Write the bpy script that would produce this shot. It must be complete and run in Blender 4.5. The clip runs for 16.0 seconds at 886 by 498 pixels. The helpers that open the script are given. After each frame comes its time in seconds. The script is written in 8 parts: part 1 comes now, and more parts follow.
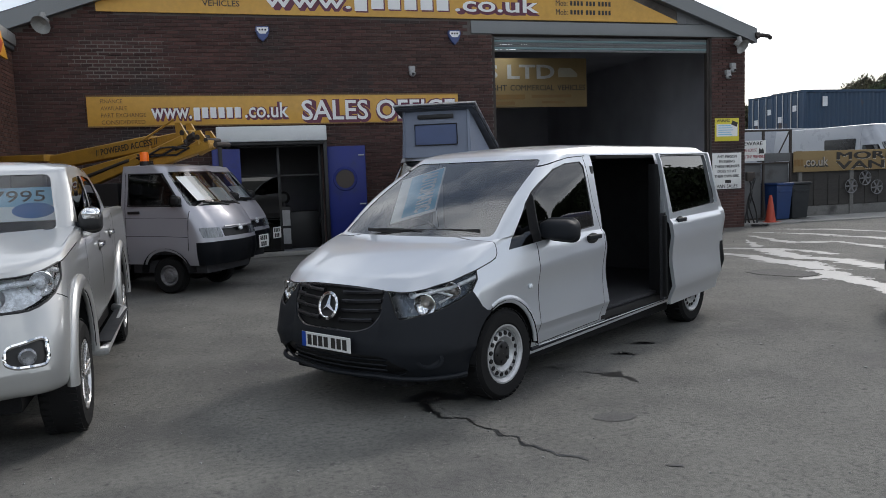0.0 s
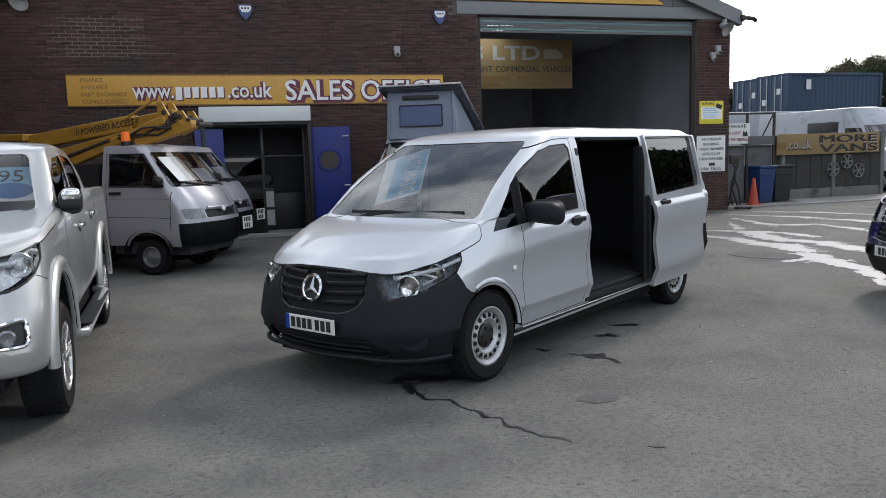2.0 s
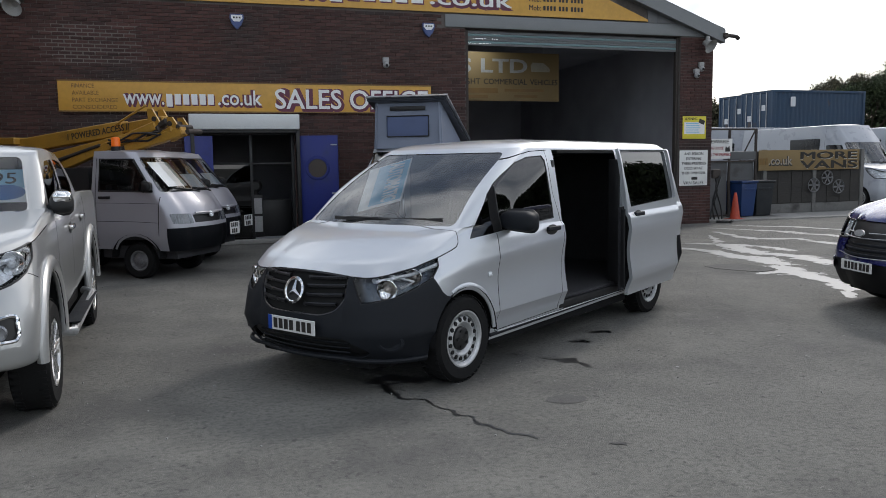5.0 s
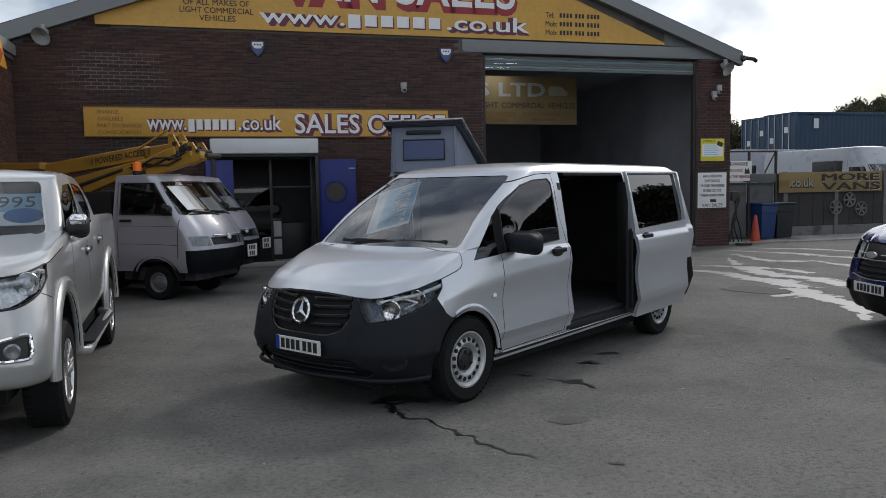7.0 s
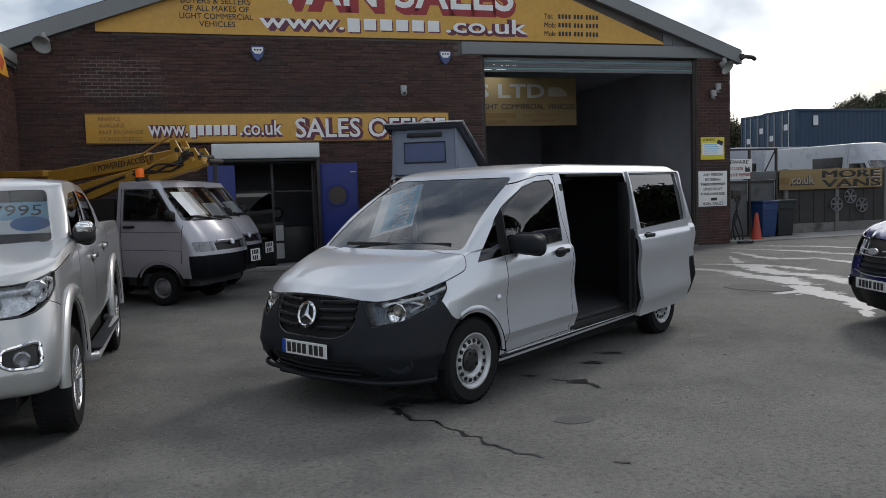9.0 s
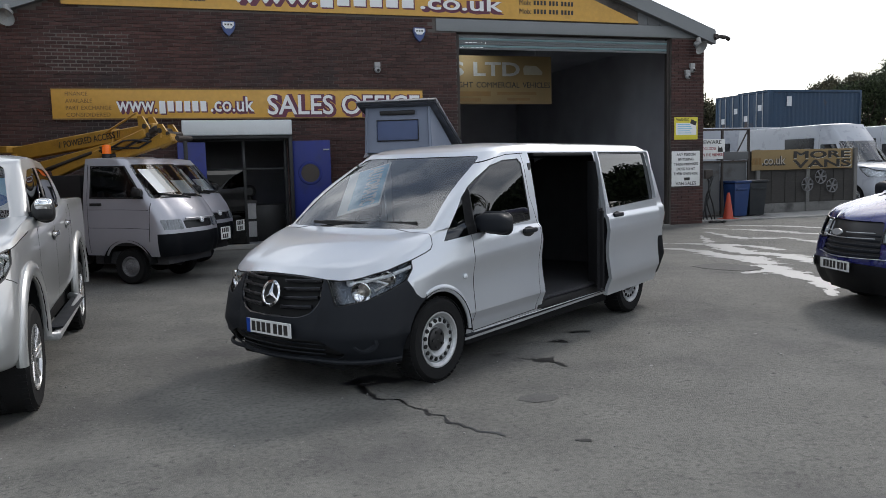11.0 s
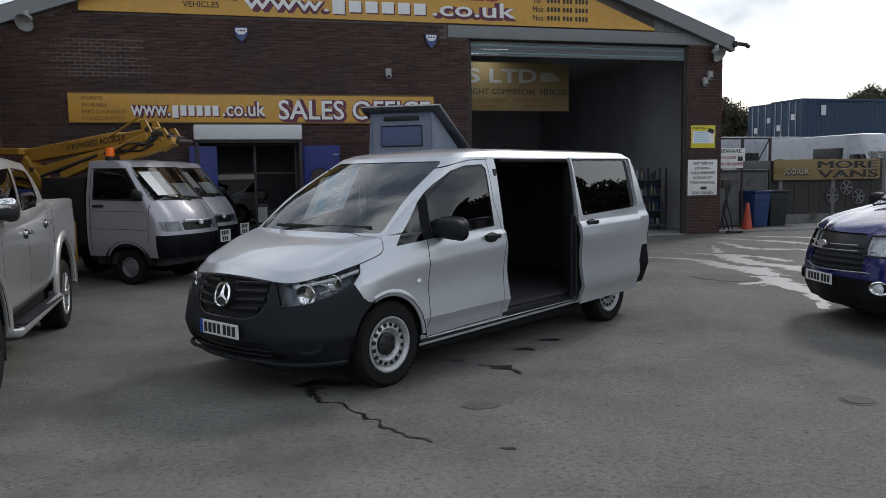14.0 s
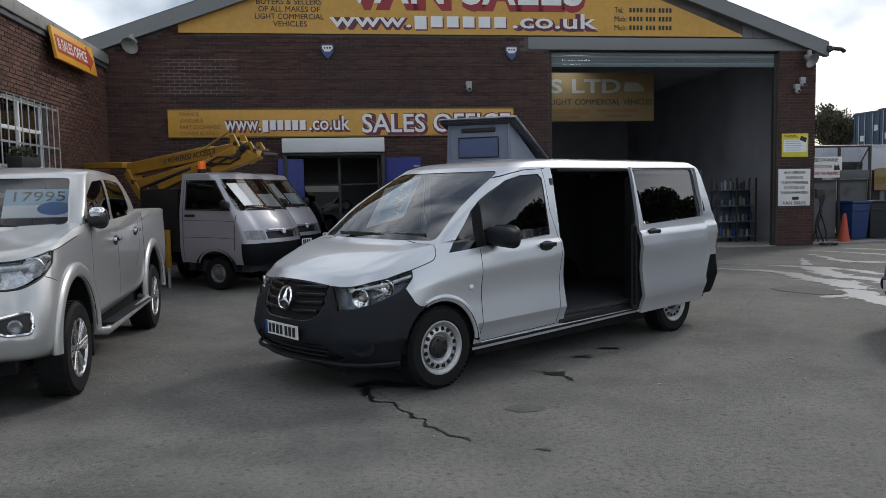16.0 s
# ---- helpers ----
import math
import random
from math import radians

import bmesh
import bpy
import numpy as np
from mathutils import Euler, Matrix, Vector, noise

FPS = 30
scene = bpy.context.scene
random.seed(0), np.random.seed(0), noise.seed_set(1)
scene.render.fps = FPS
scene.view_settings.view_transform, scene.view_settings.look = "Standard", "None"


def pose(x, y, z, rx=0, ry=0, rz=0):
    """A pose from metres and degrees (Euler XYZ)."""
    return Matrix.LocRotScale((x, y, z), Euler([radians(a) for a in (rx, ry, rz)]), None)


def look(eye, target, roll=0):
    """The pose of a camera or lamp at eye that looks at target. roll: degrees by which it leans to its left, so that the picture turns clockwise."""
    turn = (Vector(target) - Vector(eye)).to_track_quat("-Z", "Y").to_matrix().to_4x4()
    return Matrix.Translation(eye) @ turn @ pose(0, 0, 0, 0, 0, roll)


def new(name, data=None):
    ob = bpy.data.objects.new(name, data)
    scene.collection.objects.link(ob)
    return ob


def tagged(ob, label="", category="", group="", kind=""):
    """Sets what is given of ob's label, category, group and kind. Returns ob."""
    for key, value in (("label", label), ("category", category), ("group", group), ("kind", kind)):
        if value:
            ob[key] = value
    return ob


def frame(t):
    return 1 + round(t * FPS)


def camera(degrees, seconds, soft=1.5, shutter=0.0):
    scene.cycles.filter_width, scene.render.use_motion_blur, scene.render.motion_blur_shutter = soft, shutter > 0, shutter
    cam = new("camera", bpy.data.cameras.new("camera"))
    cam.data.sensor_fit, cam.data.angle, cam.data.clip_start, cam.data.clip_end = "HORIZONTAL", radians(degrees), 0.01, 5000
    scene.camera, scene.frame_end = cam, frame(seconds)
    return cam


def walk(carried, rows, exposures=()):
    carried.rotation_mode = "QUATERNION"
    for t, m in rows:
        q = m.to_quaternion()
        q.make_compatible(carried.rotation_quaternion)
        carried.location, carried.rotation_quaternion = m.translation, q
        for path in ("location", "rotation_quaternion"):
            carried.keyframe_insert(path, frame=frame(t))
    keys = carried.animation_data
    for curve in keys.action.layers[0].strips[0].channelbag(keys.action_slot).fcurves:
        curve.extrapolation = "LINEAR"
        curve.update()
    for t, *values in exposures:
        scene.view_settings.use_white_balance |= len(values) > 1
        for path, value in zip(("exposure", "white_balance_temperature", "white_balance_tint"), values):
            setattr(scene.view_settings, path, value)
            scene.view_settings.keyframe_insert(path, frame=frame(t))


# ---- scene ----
cam = camera(59.38, 16.0, soft=0.65)
PATH = [
    (0, (-6.221, -17.318, 1.691), (-5.6818, -15.4018, 1.4945), -2.02),
    (0.5, (-6.217, -17.297, 1.691), (-5.6679, -15.3864, 1.4691), -2.07),
    (1, (-6.214, -17.301, 1.695), (-5.6514, -15.3988, 1.4403), -2.11),
    (1.5, (-6.219, -17.300, 1.689), (-5.6440, -15.4019, 1.4319), -1.87),
    (2, (-6.212, -17.303, 1.690), (-5.6387, -15.4023, 1.4457), -1.78),
    (2.5, (-6.218, -17.309, 1.687), (-5.6387, -15.4102, 1.4483), -1.65),
    (3, (-6.220, -17.307, 1.686), (-5.6293, -15.4108, 1.4501), -1.41),
    (3.5, (-6.222, -17.312, 1.687), (-5.6382, -15.4123, 1.4610), -1.19),
    (4, (-6.222, -17.356, 1.686), (-5.6364, -15.4563, 1.4687), -1.14),
    (4.2, (-6.259, -17.408, 1.686), (-5.6346, -15.5207, 1.4647), -0.83),
    (6.3, (-6.077, -17.653, 1.677), (-5.5296, -15.7384, 1.4870), -1.14),
    (6.5, (-6.083, -17.668, 1.678), (-5.5356, -15.7521, 1.5021), -1.23),
    (7, (-6.085, -17.687, 1.680), (-5.5392, -15.7695, 1.5208), -1.02),
    (7.5, (-6.092, -17.694, 1.679), (-5.5541, -15.7749, 1.5107), -1.24),
    (8, (-6.114, -17.709, 1.683), (-5.5756, -15.7895, 1.5191), -1.56),
    (8.5, (-6.117, -17.720, 1.682), (-5.5773, -15.8003, 1.5244), -1.76),
    (8.7, (-6.120, -17.719, 1.688), (-5.5793, -15.7997, 1.5376), -1.79),
    (10.8, (-6.036, -17.721, 1.687), (-5.4506, -15.8215, 1.4668), -1.57),
    (11, (-6.023, -17.720, 1.685), (-5.4277, -15.8228, 1.4744), -1.49),
    (11.5, (-5.948, -17.634, 1.675), (-5.3030, -15.7521, 1.4737), -0.94),
    (12, (-5.843, -17.536, 1.682), (-5.1701, -15.6586, 1.5349), -0.74),
    (12.5, (-5.659, -17.540, 1.669), (-5.0358, -15.6425, 1.5592), -0.74),
    (13, (-5.414, -17.636, 1.660), (-4.8668, -15.7153, 1.5460), -0.77),
    (13.5, (-5.387, -17.768, 1.643), (-4.8672, -15.8426, 1.4946), -0.67),
    (14, (-5.375, -17.899, 1.657), (-4.8712, -15.9729, 1.4654), -0.87),
    (14.5, (-5.247, -18.021, 1.647), (-4.8049, -16.0811, 1.4449), -0.59),
    (15, (-5.109, -18.114, 1.624), (-4.7448, -16.1575, 1.4209), -0.83),
    (15.5, (-5.093, -18.163, 1.632), (-4.7805, -16.1962, 1.4511), -1.00),
    (16, (-5.088, -18.163, 1.632), (-4.8187, -16.1876, 1.4743), -1.08),
]
EXPOSURE = [(0, -0.46), (0.5, -0.46), (1.0, -0.34), (2.0, -0.21), (3.0, -0.49), (4, -0.46), (6.5, -0.52), (7.0, -0.76), (7.5, -0.90), (8.0, -0.84), (8.5, -0.82), (11, -0.37), (11.5, -0.52), (12.0, -0.94), (12.5, -1.39), (13.0, -1.49), (13.5, -1.26), (14.0, -0.76), (14.5, -0.44), (15.0, -0.36), (15.5, -0.38), (16, -0.66)]
walk(cam, [(t, look(eye, target, roll)) for t, eye, target, roll in PATH], EXPOSURE)

# ---- daylight: bright thin cloud, hazy sun behind the building to the right ----
SUN_AZ, SUN_EL = radians(52), radians(38)      # from +y towards +x
world = bpy.data.worlds.new("sky")
scene.world = world
world.use_nodes = True
wn, wl = world.node_tree.nodes, world.node_tree.links
wn.clear()
sky = wn.new("ShaderNodeTexSky")
sky.sky_type, sky.sun_disc = "NISHITA", False
sky.sun_elevation, sky.sun_rotation = SUN_EL, SUN_AZ
sky.air_density, sky.dust_density, sky.ozone_density = 1.0, 2.0, 2.5
coord = wn.new("ShaderNodeTexCoord")
squash = wn.new("ShaderNodeMapping")
squash.inputs["Scale"].default_value = (1.0, 1.0, 1.35)
cloud = wn.new("ShaderNodeTexNoise")
cloud.inputs["Scale"].default_value, cloud.inputs["Detail"].default_value, cloud.inputs["Roughness"].default_value = 2.1, 7.0, 0.55
ramp = wn.new("ShaderNodeValToRGB")
ramp.color_ramp.elements[0].position, ramp.color_ramp.elements[0].color = 0.36, (0, 0, 0, 1)
ramp.color_ramp.elements[1].position, ramp.color_ramp.elements[1].color = 0.54, (1, 1, 1, 1)
tone = wn.new("ShaderNodeTexNoise")
tone.inputs["Scale"].default_value, tone.inputs["Detail"].default_value = 3.3, 5.0
greys = wn.new("ShaderNodeValToRGB")
greys.color_ramp.elements[0].position, greys.color_ramp.elements[0].color = 0.39, (4.9, 5.7, 6.8, 1)
greys.color_ramp.elements[1].position, greys.color_ramp.elements[1].color = 0.57, (26.6, 27, 27.4, 1)
mix = wn.new("ShaderNodeMix")
mix.data_type = "RGBA"
back = wn.new("ShaderNodeBackground")
back.inputs["Strength"].default_value = 0.074
out = wn.new("ShaderNodeOutputWorld")
wl.new(coord.outputs["Generated"], squash.inputs["Vector"])
wl.new(squash.outputs["Vector"], cloud.inputs["Vector"])
wl.new(squash.outputs["Vector"], tone.inputs["Vector"])
wl.new(cloud.outputs["Fac"], ramp.inputs["Fac"])
wl.new(tone.outputs["Fac"], greys.inputs["Fac"])
wl.new(ramp.outputs["Color"], mix.inputs["Factor"])
wl.new(sky.outputs["Color"], mix.inputs["A"])
wl.new(greys.outputs["Color"], mix.inputs["B"])
glow = wn.new("ShaderNodeMix")          # light scattered by the thin cloud round the hidden sun
glow.data_type, glow.blend_type, glow.inputs["Factor"].default_value = "RGBA", "ADD", 0.9
wl.new(mix.outputs["Result"], glow.inputs["A"])
wl.new(sky.outputs["Color"], glow.inputs["B"])
wl.new(glow.outputs["Result"], back.inputs["Color"])
wl.new(back.outputs["Background"], out.inputs["Surface"])

sun_data = bpy.data.lights.new("sun", "SUN")
sun_data.energy, sun_data.angle, sun_data.color = 1.6, radians(9), (1.0, 0.965, 0.92)
sun = new("sun", sun_data)
sun_dir = Vector((math.sin(SUN_AZ) * math.cos(SUN_EL), math.cos(SUN_AZ) * math.cos(SUN_EL), math.sin(SUN_EL)))
sun.matrix_world = look(sun_dir * 60, (0, 0, 0))


# ---- materials ----
def mat(name, color, rough=0.5, metal=0.0, vary=0.12, scale=4.0, fine=60.0, bump=0.0, coat=0.0, island=0.0, each=0.0,
        stain=None, stain_scale=1.3, stain_at=(0.55, 0.7), rough_vary=0.1, emit=0.0, spec=0.5, stretch=(1, 1, 1)):
    """A painted, cast or woven surface: base colour with broad and fine variation, stains and a fine relief."""
    m = bpy.data.materials.new(name)
    m.use_nodes = True
    n, l = m.node_tree.nodes, m.node_tree.links
    b = n["Principled BSDF"]
    b.inputs["Roughness"].default_value, b.inputs["Metallic"].default_value = rough, metal
    b.inputs["Coat Weight"].default_value, b.inputs["Coat Roughness"].default_value = coat, 0.06
    b.inputs["Specular IOR Level"].default_value = spec
    tc, mp = n.new("ShaderNodeTexCoord"), n.new("ShaderNodeMapping")
    mp.inputs["Scale"].default_value = stretch
    l.new(tc.outputs["Object"], mp.inputs["Vector"])
    broad, grain = n.new("ShaderNodeTexNoise"), n.new("ShaderNodeTexNoise")
    broad.inputs["Scale"].default_value, broad.inputs["Detail"].default_value = scale, 5.0
    grain.inputs["Scale"].default_value, grain.inputs["Detail"].default_value = fine, 3.0
    for t in (broad, grain):
        l.new(mp.outputs["Vector"], t.inputs["Vector"])
    both = n.new("ShaderNodeMath")
    both.operation = "ADD"
    l.new(broad.outputs["Fac"], both.inputs[0])
    l.new(grain.outputs["Fac"], both.inputs[1])
    value = both.outputs[0]
    for strength, kind in ((island, "island"), (each, "each")):
        if strength:
            src = n.new("ShaderNodeNewGeometry").outputs["Random Per Island"] if kind == "island" else n.new("ShaderNodeObjectInfo").outputs["Random"]
            k = n.new("ShaderNodeMath")
            k.operation, k.inputs[1].default_value = "MULTIPLY_ADD", strength
            l.new(src, k.inputs[0])
            l.new(value, k.inputs[2])
            less = n.new("ShaderNodeMath")
            less.operation, less.inputs[1].default_value = "SUBTRACT", strength / 2
            l.new(k.outputs[0], less.inputs[0])
            value = less.outputs[0]
    rr = n.new("ShaderNodeMapRange")
    rr.inputs["From Min"].default_value, rr.inputs["From Max"].default_value = 0.5, 1.5
    rr.inputs["To Min"].default_value, rr.inputs["To Max"].default_value = 1 - 2 * vary, 1 + 2 * vary
    rr.clamp = False
    l.new(value, rr.inputs["Value"])
    mul = n.new("ShaderNodeVectorMath")
    mul.operation = "SCALE"
    mul.inputs[0].default_value = color
    l.new(rr.outputs["Result"], mul.inputs["Scale"])
    col = mul.outputs["Vector"]
    if stain:
        sn, sr, sm = n.new("ShaderNodeTexNoise"), n.new("ShaderNodeMapRange"), n.new("ShaderNodeMix")
        sn.inputs["Scale"].default_value, sn.inputs["Detail"].default_value, sn.inputs["Roughness"].default_value = stain_scale, 8.0, 0.62
        sr.inputs["From Min"].default_value, sr.inputs["From Max"].default_value = stain_at
        sm.data_type, sm.inputs["B"].default_value = "RGBA", (*stain, 1)
        l.new(mp.outputs["Vector"], sn.inputs["Vector"])
        l.new(sn.outputs["Fac"], sr.inputs["Value"])
        l.new(sr.outputs["Result"], sm.inputs["Factor"])
        l.new(col, sm.inputs["A"])
        col = sm.outputs["Result"]
    l.new(col, b.inputs["Base Color"])
    if rough_vary:
        rv = n.new("ShaderNodeMapRange")
        rv.inputs["From Min"].default_value, rv.inputs["From Max"].default_value = 0.3, 0.7
        rv.inputs["To Min"].default_value, rv.inputs["To Max"].default_value = max(0.0, rough - rough_vary), min(1.0, rough + rough_vary)
        l.new(broad.outputs["Fac"], rv.inputs["Value"])
        l.new(rv.outputs["Result"], b.inputs["Roughness"])
    if bump:
        bp = n.new("ShaderNodeBump")
        bp.inputs["Strength"].default_value, bp.inputs["Distance"].default_value = 1.0, bump
        l.new(grain.outputs["Fac"], bp.inputs["Height"])
        l.new(bp.outputs["Normal"], b.inputs["Normal"])
    if emit:
        b.inputs["Emission Color"].default_value, b.inputs["Emission Strength"].default_value = (*color, 1), emit
    return m


def glass(name, tint, ior=1.55, rough=0.0):
    m = bpy.data.materials.new(name)
    m.use_nodes = True
    n, l = m.node_tree.nodes, m.node_tree.links
    n.clear()
    o, mx, tr, gl, fr = (n.new("ShaderNode" + k) for k in ("OutputMaterial", "MixShader", "BsdfTransparent", "BsdfGlossy", "Fresnel"))
    tr.inputs["Color"].default_value = (*tint, 1)
    gl.inputs["Roughness"].default_value = rough
    fr.inputs["IOR"].default_value = ior
    l.new(fr.outputs["Fac"], mx.inputs["Fac"])
    l.new(tr.outputs["BSDF"], mx.inputs[1])
    l.new(gl.outputs["BSDF"], mx.inputs[2])
    l.new(mx.outputs["Shader"], o.inputs["Surface"])
    return m


def ground_material():
    """Old worn asphalt: pale aggregate, patched and stained, with fine relief."""
    m = mat("worn_asphalt", (0.150, 0.147, 0.132), 0.85, vary=0.36, scale=1.6, fine=130.0, bump=0.006, rough_vary=0.12,
            stain=(0.078, 0.076, 0.074), stain_scale=0.55, stain_at=(0.48, 0.72))
    n, l = m.node_tree.nodes, m.node_tree.links
    b = n["Principled BSDF"]
    tc = n.new("ShaderNodeTexCoord")
    vor = n.new("ShaderNodeTexVoronoi")
    vor.inputs["Scale"].default_value = 38.0
    pale = n.new("ShaderNodeMapRange")
    pale.inputs["From Min"].default_value, pale.inputs["From Max"].default_value = 0.28, 0.10
    pale.inputs["To Max"].default_value = 0.75
    patch = n.new("ShaderNodeTexNoise")
    patch.inputs["Scale"].default_value, patch.inputs["Detail"].default_value = 5.0, 6.0
    gate = n.new("ShaderNodeMapRange")
    gate.inputs["From Min"].default_value, gate.inputs["From Max"].default_value = 0.45, 0.62
    k = n.new("ShaderNodeMath")
    k.operation = "MULTIPLY"
    mx = n.new("ShaderNodeMix")
    mx.data_type, mx.inputs["B"].default_value = "RGBA", (0.30, 0.292, 0.262, 1)
    was = b.inputs["Base Color"].links[0].from_socket
    l.new(tc.outputs["Object"], vor.inputs["Vector"])
    l.new(tc.outputs["Object"], patch.inputs["Vector"])
    l.new(vor.outputs["Distance"], pale.inputs["Value"])
    l.new(patch.outputs["Fac"], gate.inputs["Value"])
    l.new(pale.outputs["Result"], k.inputs[0])
    l.new(gate.outputs["Result"], k.inputs[1])
    l.new(k.outputs[0], mx.inputs["Factor"])
    l.new(was, mx.inputs["A"])
    # fine dark pits between the stones
    pit, pr, dark = n.new("ShaderNodeTexNoise"), n.new("ShaderNodeMapRange"), n.new("ShaderNodeMix")
    pit.inputs["Scale"].default_value, pit.inputs["Detail"].default_value, pit.inputs["Roughness"].default_value = 26.0, 9.0, 0.75
    pr.inputs["From Min"].default_value, pr.inputs["From Max"].default_value, pr.inputs["To Max"].default_value = 0.47, 0.64, 0.74
    dark.data_type, dark.inputs["B"].default_value = "RGBA", (0.045, 0.044, 0.043, 1)
    l.new(tc.outputs["Object"], pit.inputs["Vector"])
    l.new(pit.outputs["Fac"], pr.inputs["Value"])
    l.new(pr.outputs["Result"], dark.inputs["Factor"])
    l.new(mx.outputs["Result"], dark.inputs["A"])
    # scattered dark chips and broad paler, drier areas
    chip, cr, chips = n.new("ShaderNodeTexNoise"), n.new("ShaderNodeMapRange"), n.new("ShaderNodeMix")
    chip.inputs["Scale"].default_value, chip.inputs["Detail"].default_value, chip.inputs["Roughness"].default_value = 11.0, 4.0, 0.6
    cr.inputs["From Min"].default_value, cr.inputs["From Max"].default_value, cr.inputs["To Max"].default_value = 0.63, 0.70, 0.8
    chips.data_type, chips.inputs["B"].default_value = "RGBA", (0.050, 0.049, 0.046, 1)
    dry, dr, paler = n.new("ShaderNodeTexNoise"), n.new("ShaderNodeMapRange"), n.new("ShaderNodeMix")
    dry.inputs["Scale"].default_value, dry.inputs["Detail"].default_value, dry.inputs["Roughness"].default_value = 0.9, 7.0, 0.65
    dr.inputs["From Min"].default_value, dr.inputs["From Max"].default_value, dr.inputs["To Max"].default_value = 0.50, 0.72, 0.45
    paler.data_type, paler.inputs["B"].default_value = "RGBA", (0.215, 0.210, 0.190, 1)
    for tex, rng, mixer, src in ((dry, dr, paler, dark.outputs["Result"]), (chip, cr, chips, paler.outputs["Result"])):
        l.new(tc.outputs["Object"], tex.inputs["Vector"])
        l.new(tex.outputs["Fac"], rng.inputs["Value"])
        l.new(rng.outputs["Result"], mixer.inputs["Factor"])
        l.new(src, mixer.inputs["A"])
    l.new(chips.outputs["Result"], b.inputs["Base Color"])
    return m


ASPHALT = ground_material()
CONCRETE = mat("concrete", (0.30, 0.295, 0.28), 0.85, vary=0.15, scale=1.2, fine=70, bump=0.002, stain=(0.10, 0.10, 0.095))
TAR = mat("wet_tar_crack", (0.018, 0.018, 0.018), 0.35, vary=0.2)
# pale grey base: the sky's sheen on the wet film is put into the colour
SHEEN_WATER = mat("rain_water_painted_sheen", (0.27, 0.27, 0.265), 0.40, vary=0.2, scale=2.5, rough_vary=0.08, spec=1.0)
MORTAR = mat("sooty_mortar", (0.13, 0.115, 0.105), 0.95, vary=0.2, bump=0.002, scale=0.7, stain=(0.05, 0.045, 0.042), stain_scale=0.5)
PALE_MORTAR = mat("repointed_mortar", (0.155, 0.14, 0.125), 0.95, vary=0.2, scale=3.0)
BRICK = mat("dark_red_brick", (0.068, 0.032, 0.028), 0.92, vary=0.28, scale=0.55, fine=45, bump=0.003, island=0.6,
            stain=(0.040, 0.030, 0.029), stain_scale=0.35, stain_at=(0.48, 0.62))
BRICK_ONE = mat("dark_red_brick_piece", (0.070, 0.035, 0.030), 0.92, vary=0.28, scale=0.55, fine=45, bump=0.003, each=0.6)
SIDE_BRICK = mat("brown_red_brick", (0.120, 0.055, 0.040), 0.92, vary=0.28, scale=0.55, fine=45, bump=0.003, island=0.6, stain=(0.060, 0.038, 0.034), stain_scale=0.4, stain_at=(0.52, 0.68))
SIDE_BRICK_ONE = mat("brown_red_brick_piece", (0.122, 0.058, 0.042), 0.92, vary=0.28, scale=0.55, fine=45, bump=0.003, each=0.6)
YELLOW = mat("yellow_sign_sheet", (0.60, 0.330, 0.055), 0.42, vary=0.07, scale=1.0, fine=12, stain=(0.46, 0.245, 0.035), stain_scale=1.1, stain_at=(0.58, 0.85))
# workshop dimness is put into this darker yellow; the fence board shares it
YELLOW_FADED_DIM = mat("faded_dimmed_yellow_sheet", (0.24, 0.165, 0.07), 0.6, vary=0.12, scale=1.4)
SIGN_WHITE = mat("white_lettering", (0.82, 0.82, 0.82), 0.45, vary=0.03)
SIGN_RED = mat("red_lettering_edge", (0.30, 0.02, 0.03), 0.45, vary=0.05)
SIGN_PURPLE = mat("plum_lettering_edge", (0.12, 0.02, 0.05), 0.45, vary=0.05)
SIGN_BLACK = mat("black_lettering", (0.025, 0.022, 0.02), 0.5, vary=0.1)
SIGN_BROWN = mat("brown_lettering", (0.20, 0.11, 0.03), 0.5, vary=0.1)
WHITE_BOARD = mat("white_sign_board", (0.75, 0.75, 0.73), 0.5, vary=0.06, stain=(0.45, 0.43, 0.40), stain_scale=3, stain_at=(0.6, 0.9))
ORANGE_RED = mat("red_arrow_sheet", (0.45, 0.06, 0.02), 0.45, vary=0.06)
CLADDING = mat("grey_steel_cladding", (0.135, 0.14, 0.145), 0.55, 0.0, vary=0.1, scale=1.5, stain=(0.09, 0.09, 0.09))
ROOF_TRIM = mat("grey_barge_board", (0.20, 0.21, 0.215), 0.5, vary=0.08, scale=0.8)
GALV = mat("galvanised_steel", (0.46, 0.47, 0.48), 0.42, 0.7, vary=0.12, scale=6)
SHUTTER = mat("pale_shutter_steel", (0.62, 0.64, 0.65), 0.4, 0.2, vary=0.07, scale=2)
TEAL_STEEL = mat("teal_shutter_rail", (0.16, 0.25, 0.26), 0.5, 0.2, vary=0.1)
BLUE_DOOR = mat("blue_painted_door", (0.010, 0.022, 0.200), 0.42, vary=0.1, scale=2.5, stain=(0.012, 0.02, 0.12), stain_scale=2)
DARK_ROOM = mat("dim_workshop_wall", (0.34, 0.34, 0.37), 0.9, vary=0.25, scale=0.8, bump=0.003)
ROOM_GREY = mat("office_wall_paint", (0.20, 0.20, 0.21), 0.8, vary=0.1)
TIMBER = mat("weathered_fence_board", (0.044, 0.041, 0.038), 0.9, vary=0.25, scale=2, fine=40, bump=0.003, stretch=(0.25, 1, 3))
RUST_STEEL = mat("dark_rusty_steel", (0.06, 0.05, 0.045), 0.7, 0.4, vary=0.3)
CONE_RED = mat("orange_red_plastic", (0.42, 0.055, 0.025), 0.55, vary=0.12, scale=9)
